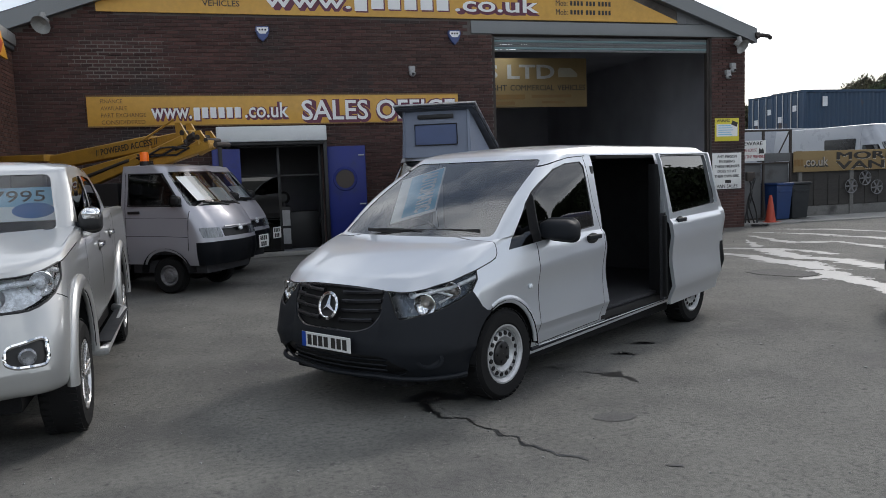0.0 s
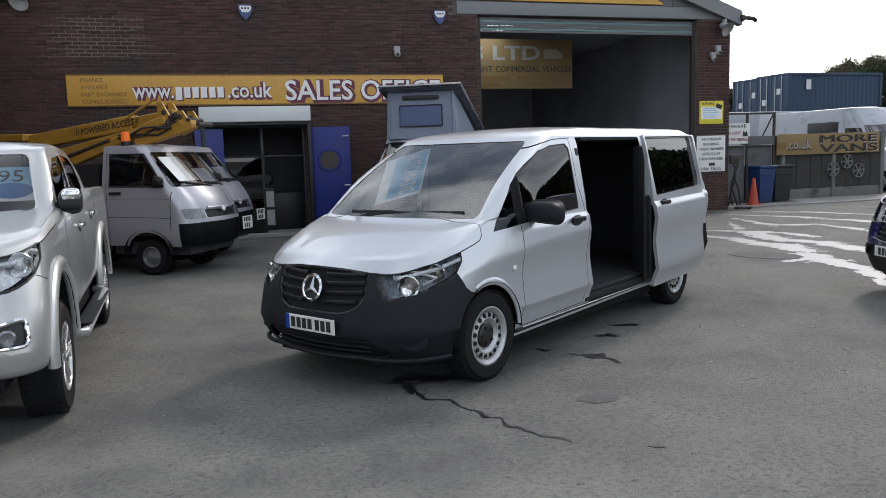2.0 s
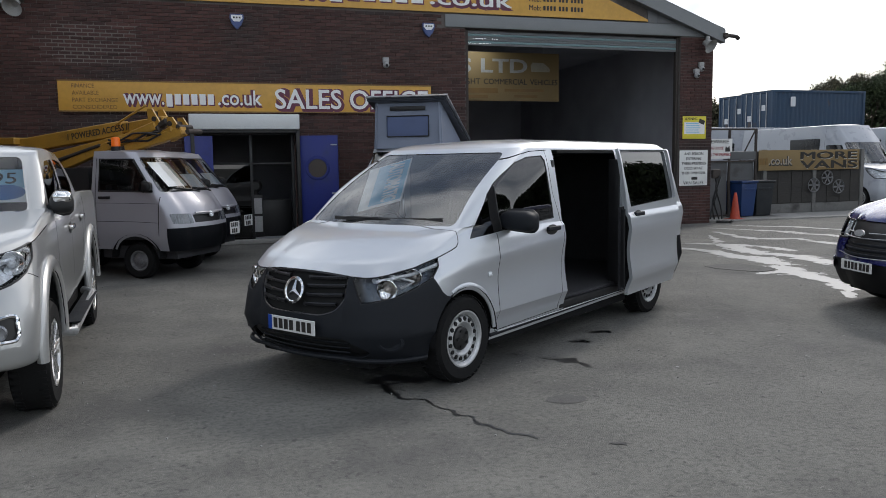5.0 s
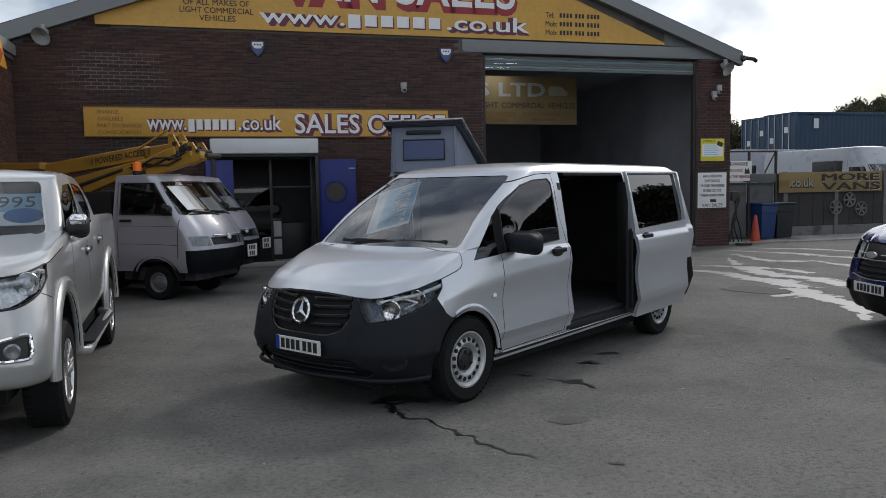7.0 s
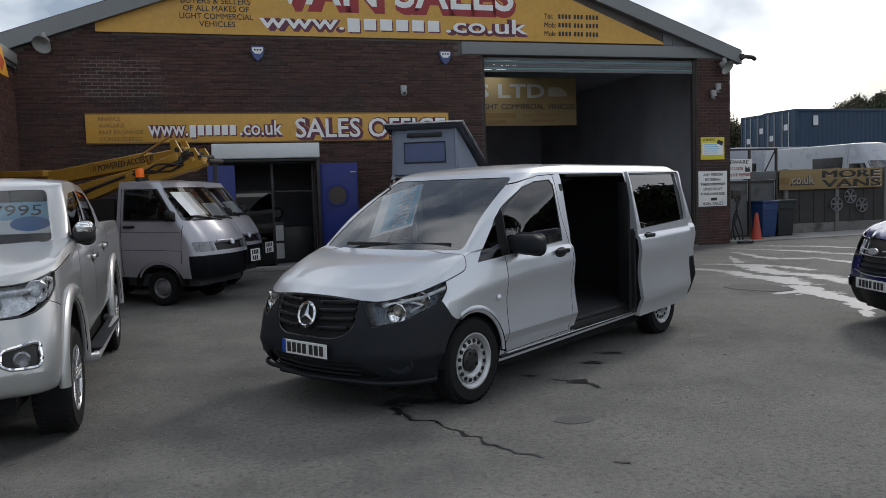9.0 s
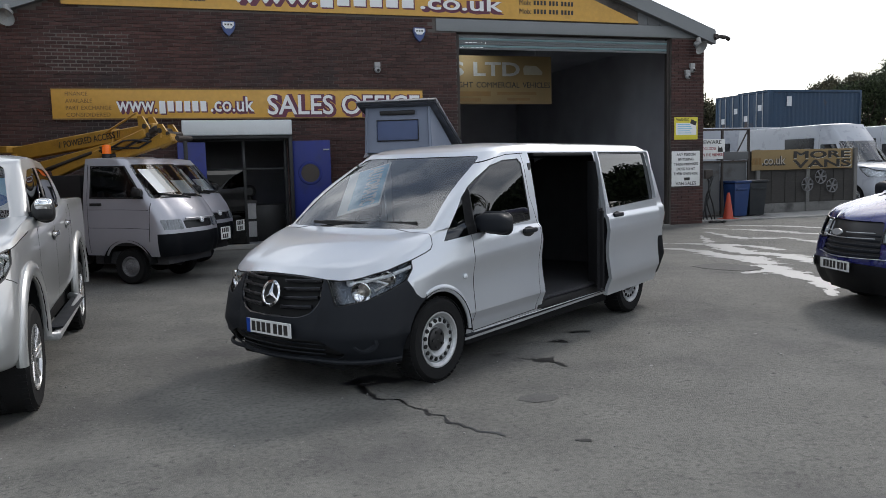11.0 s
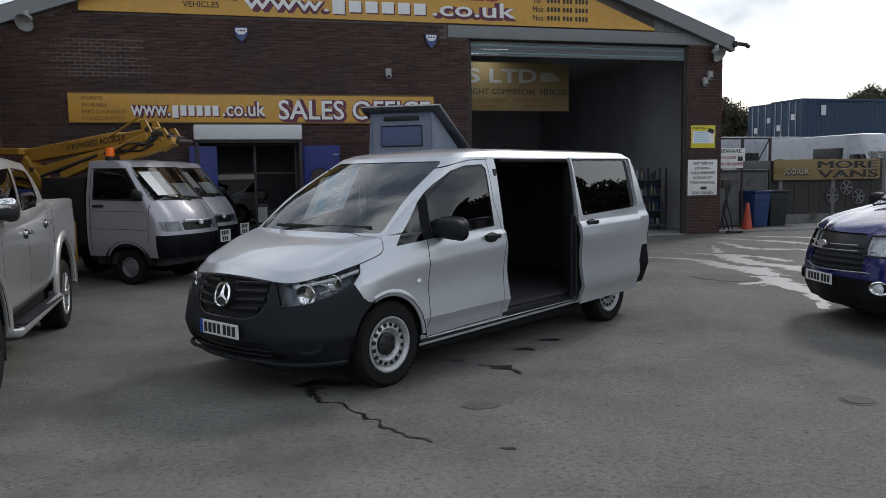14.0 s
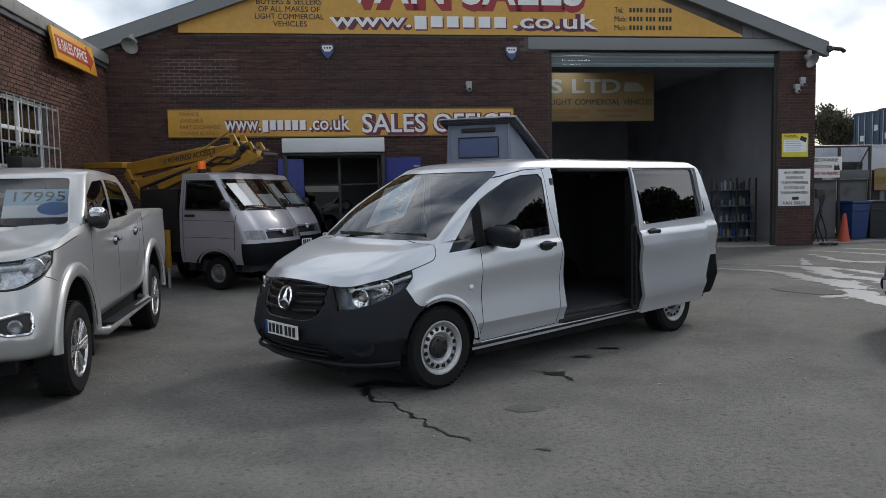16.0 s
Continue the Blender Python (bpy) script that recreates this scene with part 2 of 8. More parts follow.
BIN_BLUE = mat("blue_bin_plastic", (0.010, 0.036, 0.125), 0.45, vary=0.1)
BIN_DARK = mat("dark_bin_plastic", (0.014, 0.017, 0.020), 0.65, vary=0.1)
CONTAINER = mat("faded_blue_container", (0.028, 0.060, 0.110), 0.6, vary=0.15, scale=0.9, stain=(0.11, 0.075, 0.05), stain_scale=0.9, stain_at=(0.60, 0.72))
STUCK_WHITE = mat("white_decal", (0.7, 0.72, 0.74), 0.5, vary=0.1, scale=8)

SILVER = mat("silver_metallic_paint", (0.60, 0.625, 0.66), 0.38, 0.62, vary=0.015, scale=3, fine=900, coat=0.8, rough_vary=0.03)
PEARL = mat("pale_silver_paint", (0.49, 0.495, 0.49), 0.38, 0.55, vary=0.015, scale=3, fine=900, coat=0.9, rough_vary=0.03)
LILAC = mat("dull_silver_paint", (0.44, 0.44, 0.48), 0.42, 0.45, vary=0.04, scale=3, fine=600, coat=0.4)
NAVY = mat("navy_metallic_paint", (0.012, 0.014, 0.125), 0.25, 0.3, vary=0.05, fine=900, coat=1.0)
VAN_WHITE = mat("white_van_paint", (0.38, 0.40, 0.44), 0.32, vary=0.03, coat=0.7)
CANVAS = mat("grey_blue_tent_canvas", (0.21, 0.24, 0.31), 0.9, vary=0.08, scale=3, fine=220, bump=0.001)
CANVAS_PANEL = mat("blue_tent_window", (0.085, 0.115, 0.22), 0.6, vary=0.08)
TRIM = mat("charcoal_bumper_plastic", (0.010, 0.012, 0.016), 0.58, vary=0.08, fine=500, bump=0.0004, rough_vary=0.06, spec=0.25)
GLOSS_BLACK = mat("gloss_black_plastic", (0.014, 0.014, 0.016), 0.22, vary=0.1)
BLACK = mat("black_plastic", (0.012, 0.012, 0.013), 0.45, vary=0.1)
SEAM = mat("shut_line", (0.008, 0.008, 0.008), 0.9, vary=0.05)
UNDER = mat("black_underbody", (0.013, 0.013, 0.014), 0.9, vary=0.2, spec=0.15)
LINING = mat("black_cabin_lining", (0.055, 0.055, 0.060), 0.9, vary=0.2, scale=5, spec=0.2)
FABRIC = mat("charcoal_seat_cloth", (0.022, 0.022, 0.026), 0.95, vary=0.2, fine=300, bump=0.001)
TYRE = mat("tyre_rubber", (0.009, 0.009, 0.0095), 0.8, vary=0.25, fine=90, bump=0.001, spec=0.25)
RIM = mat("silver_steel_wheel", (0.52, 0.53, 0.54), 0.38, 0.6, vary=0.08, scale=9)
HUB_GREY = mat("dull_grey_steel_wheel", (0.20, 0.20, 0.21), 0.5, 0.4, vary=0.3, scale=14)
ALLOY = mat("alloy_wheel", (0.60, 0.60, 0.60), 0.25, 0.9, vary=0.05)
CHROME = mat("chrome", (0.80, 0.80, 0.80), 0.10, 1.0, vary=0.02, rough_vary=0.03)
LENS_BACK = mat("lamp_reflector", (0.66, 0.69, 0.72), 0.25, 0.15, vary=0.25, scale=14, rough_vary=0.1)
CLEAR_LAMP = mat("moulded_clear_lamp", (0.36, 0.38, 0.40), 0.16, 0.25, vary=0.3, scale=18, fine=40, bump=0.003, coat=1.0, stretch=(1, 3, 0.3))
LENS_DARK = mat("dark_lamp_housing", (0.26, 0.27, 0.29), 0.28, 0.75, vary=0.06, scale=20)
LAMP_WELL = mat("smoked_lamp_well", (0.075, 0.090, 0.110), 0.3, 0.6, vary=0.1, scale=20)
WARM_BULB = mat("warm_bulb_shield", (0.50, 0.45, 0.40), 0.25, 0.5, vary=0.1)
AMBER = mat("amber_lens", (0.55, 0.20, 0.04), 0.25, vary=0.1)
BEACON = mat("orange_beacon_lens", (0.75, 0.14, 0.01), 0.3, vary=0.05, emit=0.25)
RED_LENS = mat("red_lamp_lens", (0.25, 0.01, 0.012), 0.2, vary=0.1, coat=0.5)
LIFT = mat("yellow_ochre_lift_paint", (0.42, 0.225, 0.030), 0.5, vary=0.15, scale=4, stain=(0.20, 0.10, 0.02), stain_scale=3, stain_at=(0.55, 0.75))
PLATE_WHITE = mat("white_number_plate", (0.72, 0.72, 0.70), 0.35, vary=0.03)
PLATE_BLUE = mat("blue_plate_band", (0.01, 0.06, 0.35), 0.35, vary=0.03)
CARD_WHITE = mat("white_card", (0.88, 0.90, 0.90), 0.6, vary=0.03)
CARD_BLUE = mat("blue_card", (0.25, 0.55, 0.75), 0.6, vary=0.05)
# emission stands in for daylight through the roof light and brightens the workshop
PANE_GLOW = mat("glowing_roof_pane", (0.9, 0.97, 1.0), 0.5, vary=0.0, emit=7.0, rough_vary=0)
BARK = mat("bark", (0.07, 0.055, 0.042), 0.9, vary=0.3, bump=0.01, fine=20)
LEAF = mat("dull_green_foliage", (0.040, 0.055, 0.022), 0.75, vary=0.3, island=1.3, scale=1.0)
TWIG_LEAF = mat("brown_green_foliage", (0.075, 0.070, 0.038), 0.8, vary=0.3, island=1.3, scale=1.0)
SCREEN_GLASS = glass("clear_windscreen", (0.86, 0.90, 0.91), 2.35)
PALE_SCREEN = glass("pale_windscreen", (0.88, 0.92, 0.93), 1.65)
SIDE_GLASS = glass("dark_tinted_glass", (0.050, 0.056, 0.060), 1.75)
CAB_GLASS = glass("pale_cab_glass", (0.42, 0.45, 0.47), 1.7)
PRIVACY = glass("black_privacy_glass", (0.012, 0.013, 0.014), 1.8)
LENS = glass("clear_lamp_lens", (0.95, 0.96, 0.97), 1.38)


# ---- mesh helpers ----
def finish(name, bm, material, angle=32):
    bmesh.ops.recalc_face_normals(bm, faces=bm.faces[:])
    me = bpy.data.meshes.new(name)
    bm.to_mesh(me)
    bm.free()
    for p in me.polygons:
        p.use_smooth = True
    me.set_sharp_from_angle(angle=radians(angle))
    if material:
        me.materials.append(material)
    return me


def part(name, bm, material, parent=None, label="", angle=32, m=None):
    """Links a bmesh as one mesh object, under a thing or a part of it."""
    ob = new(name, finish(name, bm, material, angle))
    if parent:
        ob.parent = parent
    if m:
        ob.matrix_basis = m
    if label:
        tagged(ob, label)
    return ob


def empty(name, m, label, category, group="", kind=""):
    e = new(name)
    e.empty_display_size = 0.2
    e.matrix_world = m
    return tagged(e, label, category, group, kind)


def B():
    return bmesh.new()


def box(bm, x0, x1, y0, y1, z0, z1, bevel=0.0, seg=2, m=None):
    r = bmesh.ops.create_cube(bm, size=1.0)
    vs = r["verts"]
    for v in vs:
        v.co = Vector((x0 + (v.co.x + 0.5) * (x1 - x0), y0 + (v.co.y + 0.5) * (y1 - y0), z0 + (v.co.z + 0.5) * (z1 - z0)))
        if m:
            v.co = m @ v.co
    if bevel:
        es = list({e for v in vs for e in v.link_edges})
        bmesh.ops.bevel(bm, geom=es, offset=bevel, segments=seg, affect="EDGES", profile=0.6)
    return bm


def tube(bm, p, q, r, n=10, r2=None, caps=True):
    p, q = Vector(p), Vector(q)
    d = q - p
    m = Matrix.Translation((p + q) / 2) @ d.to_track_quat("Z", "Y").to_matrix().to_4x4()
    bmesh.ops.create_cone(bm, cap_ends=caps, segments=n, radius1=r, radius2=r if r2 is None else r2, depth=d.length, matrix=m)
    return bm


def pipe(bm, pts, r, n=8):
    """One round bar bent along a path."""
    pts = [Vector(p) for p in pts]
    up = Vector((0, 0, 1)) if abs((pts[-1] - pts[0]).normalized().z) < 0.9 else Vector((1, 0, 0))
    rings = []
    for i, p in enumerate(pts):
        d = (pts[min(i + 1, len(pts) - 1)] - pts[max(i - 1, 0)])
        d = d.normalized() if d.length > 1e-6 else Vector((1, 0, 0))
        u = d.cross(up)
        u = u.normalized() if u.length > 1e-4 else d.orthogonal().normalized()
        w = u.cross(d)
        rings.append([bm.verts.new(p + (u * math.cos(2 * math.pi * k / n) + w * math.sin(2 * math.pi * k / n)) * r) for k in range(n)])
    for a, b in zip(rings, rings[1:]):
        for k in range(n):
            bm.faces.new((a[k], a[(k + 1) % n], b[(k + 1) % n], b[k]))
    bm.faces.new(rings[0])
    bm.faces.new(rings[-1][::-1])
    return bm


def flat_bar(bm, pts, w, h):
    """One bar with chamfered edges swept along a path: w across, h up."""
    rings = []
    for i, p in enumerate(pts):
        d = (pts[min(i + 1, len(pts) - 1)] - pts[max(i - 1, 0)]).normalized()
        u = d.cross(Vector((0, 0, 1))).normalized()
        v = u.cross(d)
        rings.append([bm.verts.new(p + u * (a * w / 2) + v * (b * h / 2)) for a, b in ((-1, -0.5), (-0.6, -1), (0.6, -1), (1, -0.5), (1, 0.5), (0.6, 1), (-0.6, 1), (-1, 0.5))])
    for a, b in zip(rings, rings[1:]):
        for k in range(8):
            bm.faces.new((a[k], a[(k + 1) % 8], b[(k + 1) % 8], b[k]))
    bm.faces.new(rings[0])
    bm.faces.new(rings[-1][::-1])
    return bm


def beam(bm, p, q, w, h, bevel=0.01, up=(0, 0, 1)):
    """A rectangular beam from p to q."""
    p, q = Vector(p), Vector(q)
    d = (q - p).normalized()
    side = d.cross(Vector(up)).normalized()
    top = side.cross(d)
    m = Matrix((side, d, top)).transposed().to_4x4()
    m.translation = p
    return box(bm, -w / 2, w / 2, 0, (q - p).length, -h / 2, h / 2, bevel, 1, m)


def lathe(bm, profile, n=32, m=Matrix()):
    """Turns (radius, height) pairs about the local y axis."""
    rings = []
    for r, h in profile:
        rings.append([bm.verts.new(m @ Vector((r * math.cos(2 * math.pi * k / n), h, r * math.sin(2 * math.pi * k / n)))) for k in range(n)])
    for a, b in zip(rings, rings[1:]):
        for k in range(n):
            bm.faces.new((a[k], a[(k + 1) % n], b[(k + 1) % n], b[k]))
    return rings


def prism(bm, pts, y0, y1, m=Matrix()):
    """A polygon in (x, z) given depth from y0 to y1."""
    a = [bm.verts.new(m @ Vector((x, y0, z))) for x, z in pts]
    b = [bm.verts.new(m @ Vector((x, y1, z))) for x, z in pts]
    n = len(pts)
    bm.faces.new(a)
    bm.faces.new(list(reversed(b)))
    for k in range(n):
        bm.faces.new((a[k], b[k], b[(k + 1) % n], a[(k + 1) % n]))
    return bm


def interp(x, table):
    if not isinstance(table, (list, tuple)):
        return table
    if x <= table[0][0]:
        return table[0][1]
    for (a, va), (b, vb) in zip(table, table[1:]):
        if x <= b:
            f = (x - a) / (b - a)
            f = f * f * (3 - 2 * f) * 0.5 + f * 0.5
            return va + (vb - va) * f
    return table[-1][1]


def lettering(text, size, material, m, parent, depth=0.004, name="lettering", align="LEFT", squeeze=1.0, bold=0.0, label=""):
    """Raised letters; m puts the text's own x to the right and y up."""
    c = bpy.data.curves.new("letters", "FONT")
    c.body, c.size, c.extrude, c.align_x, c.offset = text, size, depth / 2, align, 0.0 if "M" in text else bold
    c.resolution_u = 3
    tmp = bpy.data.objects.new("letters", c)
    scene.collection.objects.link(tmp)
    bpy.context.view_layer.update()
    me = bpy.data.meshes.new_from_object(tmp.evaluated_get(bpy.context.evaluated_depsgraph_get()))
    bpy.data.objects.remove(tmp)
    bpy.data.curves.remove(c)
    if bold and "M" in text:            # sharp inner corners: thicken by shifted strokes
        nb = B()
        for k, (dx, dy) in enumerate(((-1, -1), (1, -1), (-1, 1), (1, 1), (0, 0))):
            shifted = me.copy()
            shifted.transform(Matrix.Translation((dx * bold, dy * bold * 0.7, 0.0004 * k)))
            nb.from_mesh(shifted)
            bpy.data.meshes.remove(shifted)
        nb.to_mesh(me)
        nb.free()
    me.transform(Matrix.Diagonal((squeeze, 1, 1, 1)))
    me.materials.clear()
    me.materials.append(material)
    ob = new(name, me)
    ob.parent = parent
    ob.matrix_basis = m
    if label:
        tagged(ob, label)
    return ob


def fit_lettering(text, width, height, material, m, parent, **k):
    """Letters stretched to a given width and cap height."""
    ob = lettering(text, 1.0, material, m, parent, **k)
    me = ob.data
    xs, ys = [v.co.x for v in me.vertices], [v.co.y for v in me.vertices]
    cap = 0.69
    sx, sy = width / (max(xs) - min(xs)), height / cap
    me.transform(Matrix.Translation((-min(xs) * sx, 0, 0)) @ Matrix.Diagonal((sx, sy, 1, 1)))
    return ob


# ---- vehicle shells ----
NF, NC, NS, NR = 10, 8, 56, 6


def ring(xf, xr, W, Z, rx=0.4, ry=0.4, bow=0.06, rrx=0.12, rry=0.15, rbow=0.03, power=2.2):
    """Half a plan outline from the front's middle round the side to the rear's middle; W and Z may vary along x."""
    w0, w1 = interp(xf + bow + rx, W), interp(xr - rbow - rrx, W)
    pts = []
    yf = max(0.001, w0 - ry)
    for k in range(NF):
        y = yf * k / NF
        pts.append((xf + bow * (y / yf) ** 2, y))
    for k in range(NC):
        a = math.pi / 2 * k / NC
        pts.append((xf + bow + rx * (1 - math.cos(a) ** (2 / power)), yf + ry * math.sin(a) ** (2 / power)))
    a, b = xf + bow + rx, xr - rbow - rrx
    for k in range(NS + 1):
        x = a + (b - a) * k / NS
        pts.append((x, interp(x, W)))
    yr = max(0.001, w1 - rry)
    for k in range(1, NC):
        t = math.pi / 2 * k / NC
        pts.append((b + rrx * math.sin(t), yr + rry * math.cos(t)))
    for k in range(NR + 1):
        y = yr * (1 - k / NR)
        pts.append((xr - rbow * (y / yr) ** 2, y))
    return [Vector((x, y, interp(x, Z))) for x, y in pts]


def shell(rings, sub=5, sharp=()):
    """A closed skin through rings of outline points, smooth from ring to ring but at the sharp ones."""
    n = len(rings)
    rows = []
    for i in range(n - 1):
        p1, p2 = rings[i], rings[i + 1]
        p0 = rings[i - 1] if i > 0 and i not in sharp else [a * 2 - b for a, b in zip(p1, p2)]
        p3 = rings[i + 2] if i + 2 < n and i + 1 not in sharp else [b * 2 - a for a, b in zip(p1, p2)]
        for s in range(sub):
            t = s / sub
            rows.append([0.5 * (2 * b + (c - a) * t + (2 * a - 5 * b + 4 * c - d) * t * t + (3 * b - a - 3 * c + d) * t ** 3)
                         for a, b, c, d in zip(p0, p1, p2, p3)])
    rows.append(rings[-1])
    bm = B()
    grid = []
    for row in rows:
        right = [bm.verts.new(p) for p in row]
        left = [bm.verts.new((p.x, -p.y, p.z)) for p in reversed(row[1:-1])]
        grid.append(right + left)
    for a, b in zip(grid, grid[1:]):
        for k in range(len(a)):
            j = (k + 1) % len(a)
            bm.faces.new((a[k], a[j], b[j], b[k]))
    bm.faces.new(grid[-1])
    bmesh.ops.recalc_face_normals(bm, faces=bm.faces[:])
    return bm


AX = {"y": (0, 2), "x": (1, 2), "z": (0, 1)}


def carve(bm, poly, axis, test):
    """Cuts a convex outline into a skin, seen along an axis, and returns the faces inside it."""
    i, j = AX[axis]
    lo = (min(p[0] for p in poly), min(p[1] for p in poly))
    hi = (max(p[0] for p in poly), max(p[1] for p in poly))
    area = sum(a[0] * b[1] - b[0] * a[1] for a, b in zip(poly, poly[1:] + poly[:1]))
    if area < 0:
        poly = poly[::-1]
    cand = set()
    for f in bm.faces:
        us, vs = [v.co[i] for v in f.verts], [v.co[j] for v in f.verts]
        if max(us) >= lo[0] and min(us) <= hi[0] and max(vs) >= lo[1] and min(vs) <= hi[1] and test(f.calc_center_median()):
            cand.add(f)
    edges = list(zip(poly, poly[1:] + poly[:1]))
    for a, b in edges:
        no, co = [0, 0, 0], [0, 0, 0]
        no[i], no[j] = b[1] - a[1], a[0] - b[0]
        co[i], co[j] = a
        fs = [f for f in cand if f.is_valid]
        geom = fs + list({e for f in fs for e in f.edges}) + list({v for f in fs for v in f.verts})
        r = bmesh.ops.bisect_plane(bm, geom=geom, dist=1e-6, plane_co=co, plane_no=no)
        cand = {f for f in cand if f.is_valid} | {g for g in r["geom"] if isinstance(g, bmesh.types.BMFace)}
    inside = []
    for f in cand:
        c = f.calc_center_median()
        if test(c) and all((b[0] - a[0]) * (c[j] - a[1]) - (b[1] - a[1]) * (c[i] - a[0]) >= -1e-7 for a, b in edges):
            inside.append(f)
    return inside


def lift(bm, faces, push=0.0, keep=False):
    """Takes faces out of a skin into a skin of their own, pushed along its normals."""
    nb, seen = B(), {}
    for f in faces:
        for v in f.verts:
            if v not in seen:
                seen[v] = nb.verts.new(v.co + v.normal * push)
        nb.faces.new([seen[v] for v in f.verts])
    if not keep:
        bmesh.ops.delete(bm, geom=faces, context="FACES")
    return nb


def slit(bm, y, test):
    """Cuts a skin along the planes y and -y, so that a patch can end there cleanly."""
    for s in (-1, 1):
        fs = [f for f in bm.faces if test(f.calc_center_median())]
        geom = fs + list({e for f in fs for e in f.edges}) + list({v for f in fs for v in f.verts})
        bmesh.ops.bisect_plane(bm, geom=geom, dist=1e-6, plane_co=(0, s * y, 0), plane_no=(0, 1, 0))


def on_skin(patch, a, b, s, axis="y"):
    """The point of a lifted skin that lies nearest to (a, b) seen along an axis, on side s."""
    i, j = AX[axis]
    return min((v.co for v in patch.verts if v.co.y * s > 0), key=lambda c: (c[i] - a) ** 2 + (c[j] - b) ** 2).copy()


def rim_of(patch, r, push=(0, 0, 0)):
    """A round bead along the outer edge of a lifted skin."""
    nxt = {}
    for e in patch.edges:
        if e.is_boundary:
            lp = e.link_loops[0]
            nxt[lp.vert] = lp.link_loop_next.vert
    nb = B()
    while nxt:
        a = next(iter(nxt))
        loop = [a]
        b = nxt.pop(a)
        while b in nxt:
            loop.append(b)
            b = nxt.pop(b)
        pts = [loop[0].co + Vector(push)]
        for v in loop[1:] + loop[:1]:
            if (v.co + Vector(push) - pts[-1]).length > 0.012 or v is loop[0]:
                pts.append(v.co + Vector(push))
        if len(pts) > 6:
            pipe(nb, pts, r, 6)
    return nb


def thick(bm, d):
    bmesh.ops.solidify(bm, geom=bm.faces[:], thickness=d)
    return bm


def rounded(pts, r, n=4):
    """Rounds the corners of an outline."""
    outp = []
    k = len(pts)
    for i in range(k):
        a, b, c = Vector(pts[i - 1]), Vector(pts[i]), Vector(pts[(i + 1) % k])
        ra = min(r, (a - b).length * 0.45, (c - b).length * 0.45)
        p, q = b + (a - b).normalized() * ra, b + (c - b).normalized() * ra
        for s in range(n + 1):
            t = s / n
            o = p * (1 - t) ** 2 + b * 2 * t * (1 - t) + q * t * t
            outp.append((o.x, o.y))
    return outp


def circle(cx, cz, r, n=28):
    return [(cx + r * math.cos(2 * math.pi * k / n), cz + r * math.sin(2 * math.pi * k / n)) for k in range(n)]


def seam(bm, pts, axis, test, w=0.009):
    """A shut line along a path, seen along an axis."""
    got = []
    for a, b in zip(pts, pts[1:]):
        d = Vector((b[0] - a[0], b[1] - a[1])).normalized()
        nx, ny = -d.y * w / 2, d.x * w / 2
        a2, b2 = (a[0] - d.x * w / 3, a[1] - d.y * w / 3), (b[0] + d.x * w / 3, b[1] + d.y * w / 3)
        fs = carve(bm, [(a2[0] + nx, a2[1] + ny), (b2[0] + nx, b2[1] + ny), (b2[0] - nx, b2[1] - ny), (a2[0] - nx, a2[1] - ny)], axis, test)
        if fs:
            got.append(lift(bm, fs, -0.007))
    nb = B()
    for g in got:
        me = bpy.data.meshes.new("strip")
        g.to_mesh(me)
        nb.from_mesh(me)
        g.free()
        bpy.data.meshes.remove(me)
    return nb


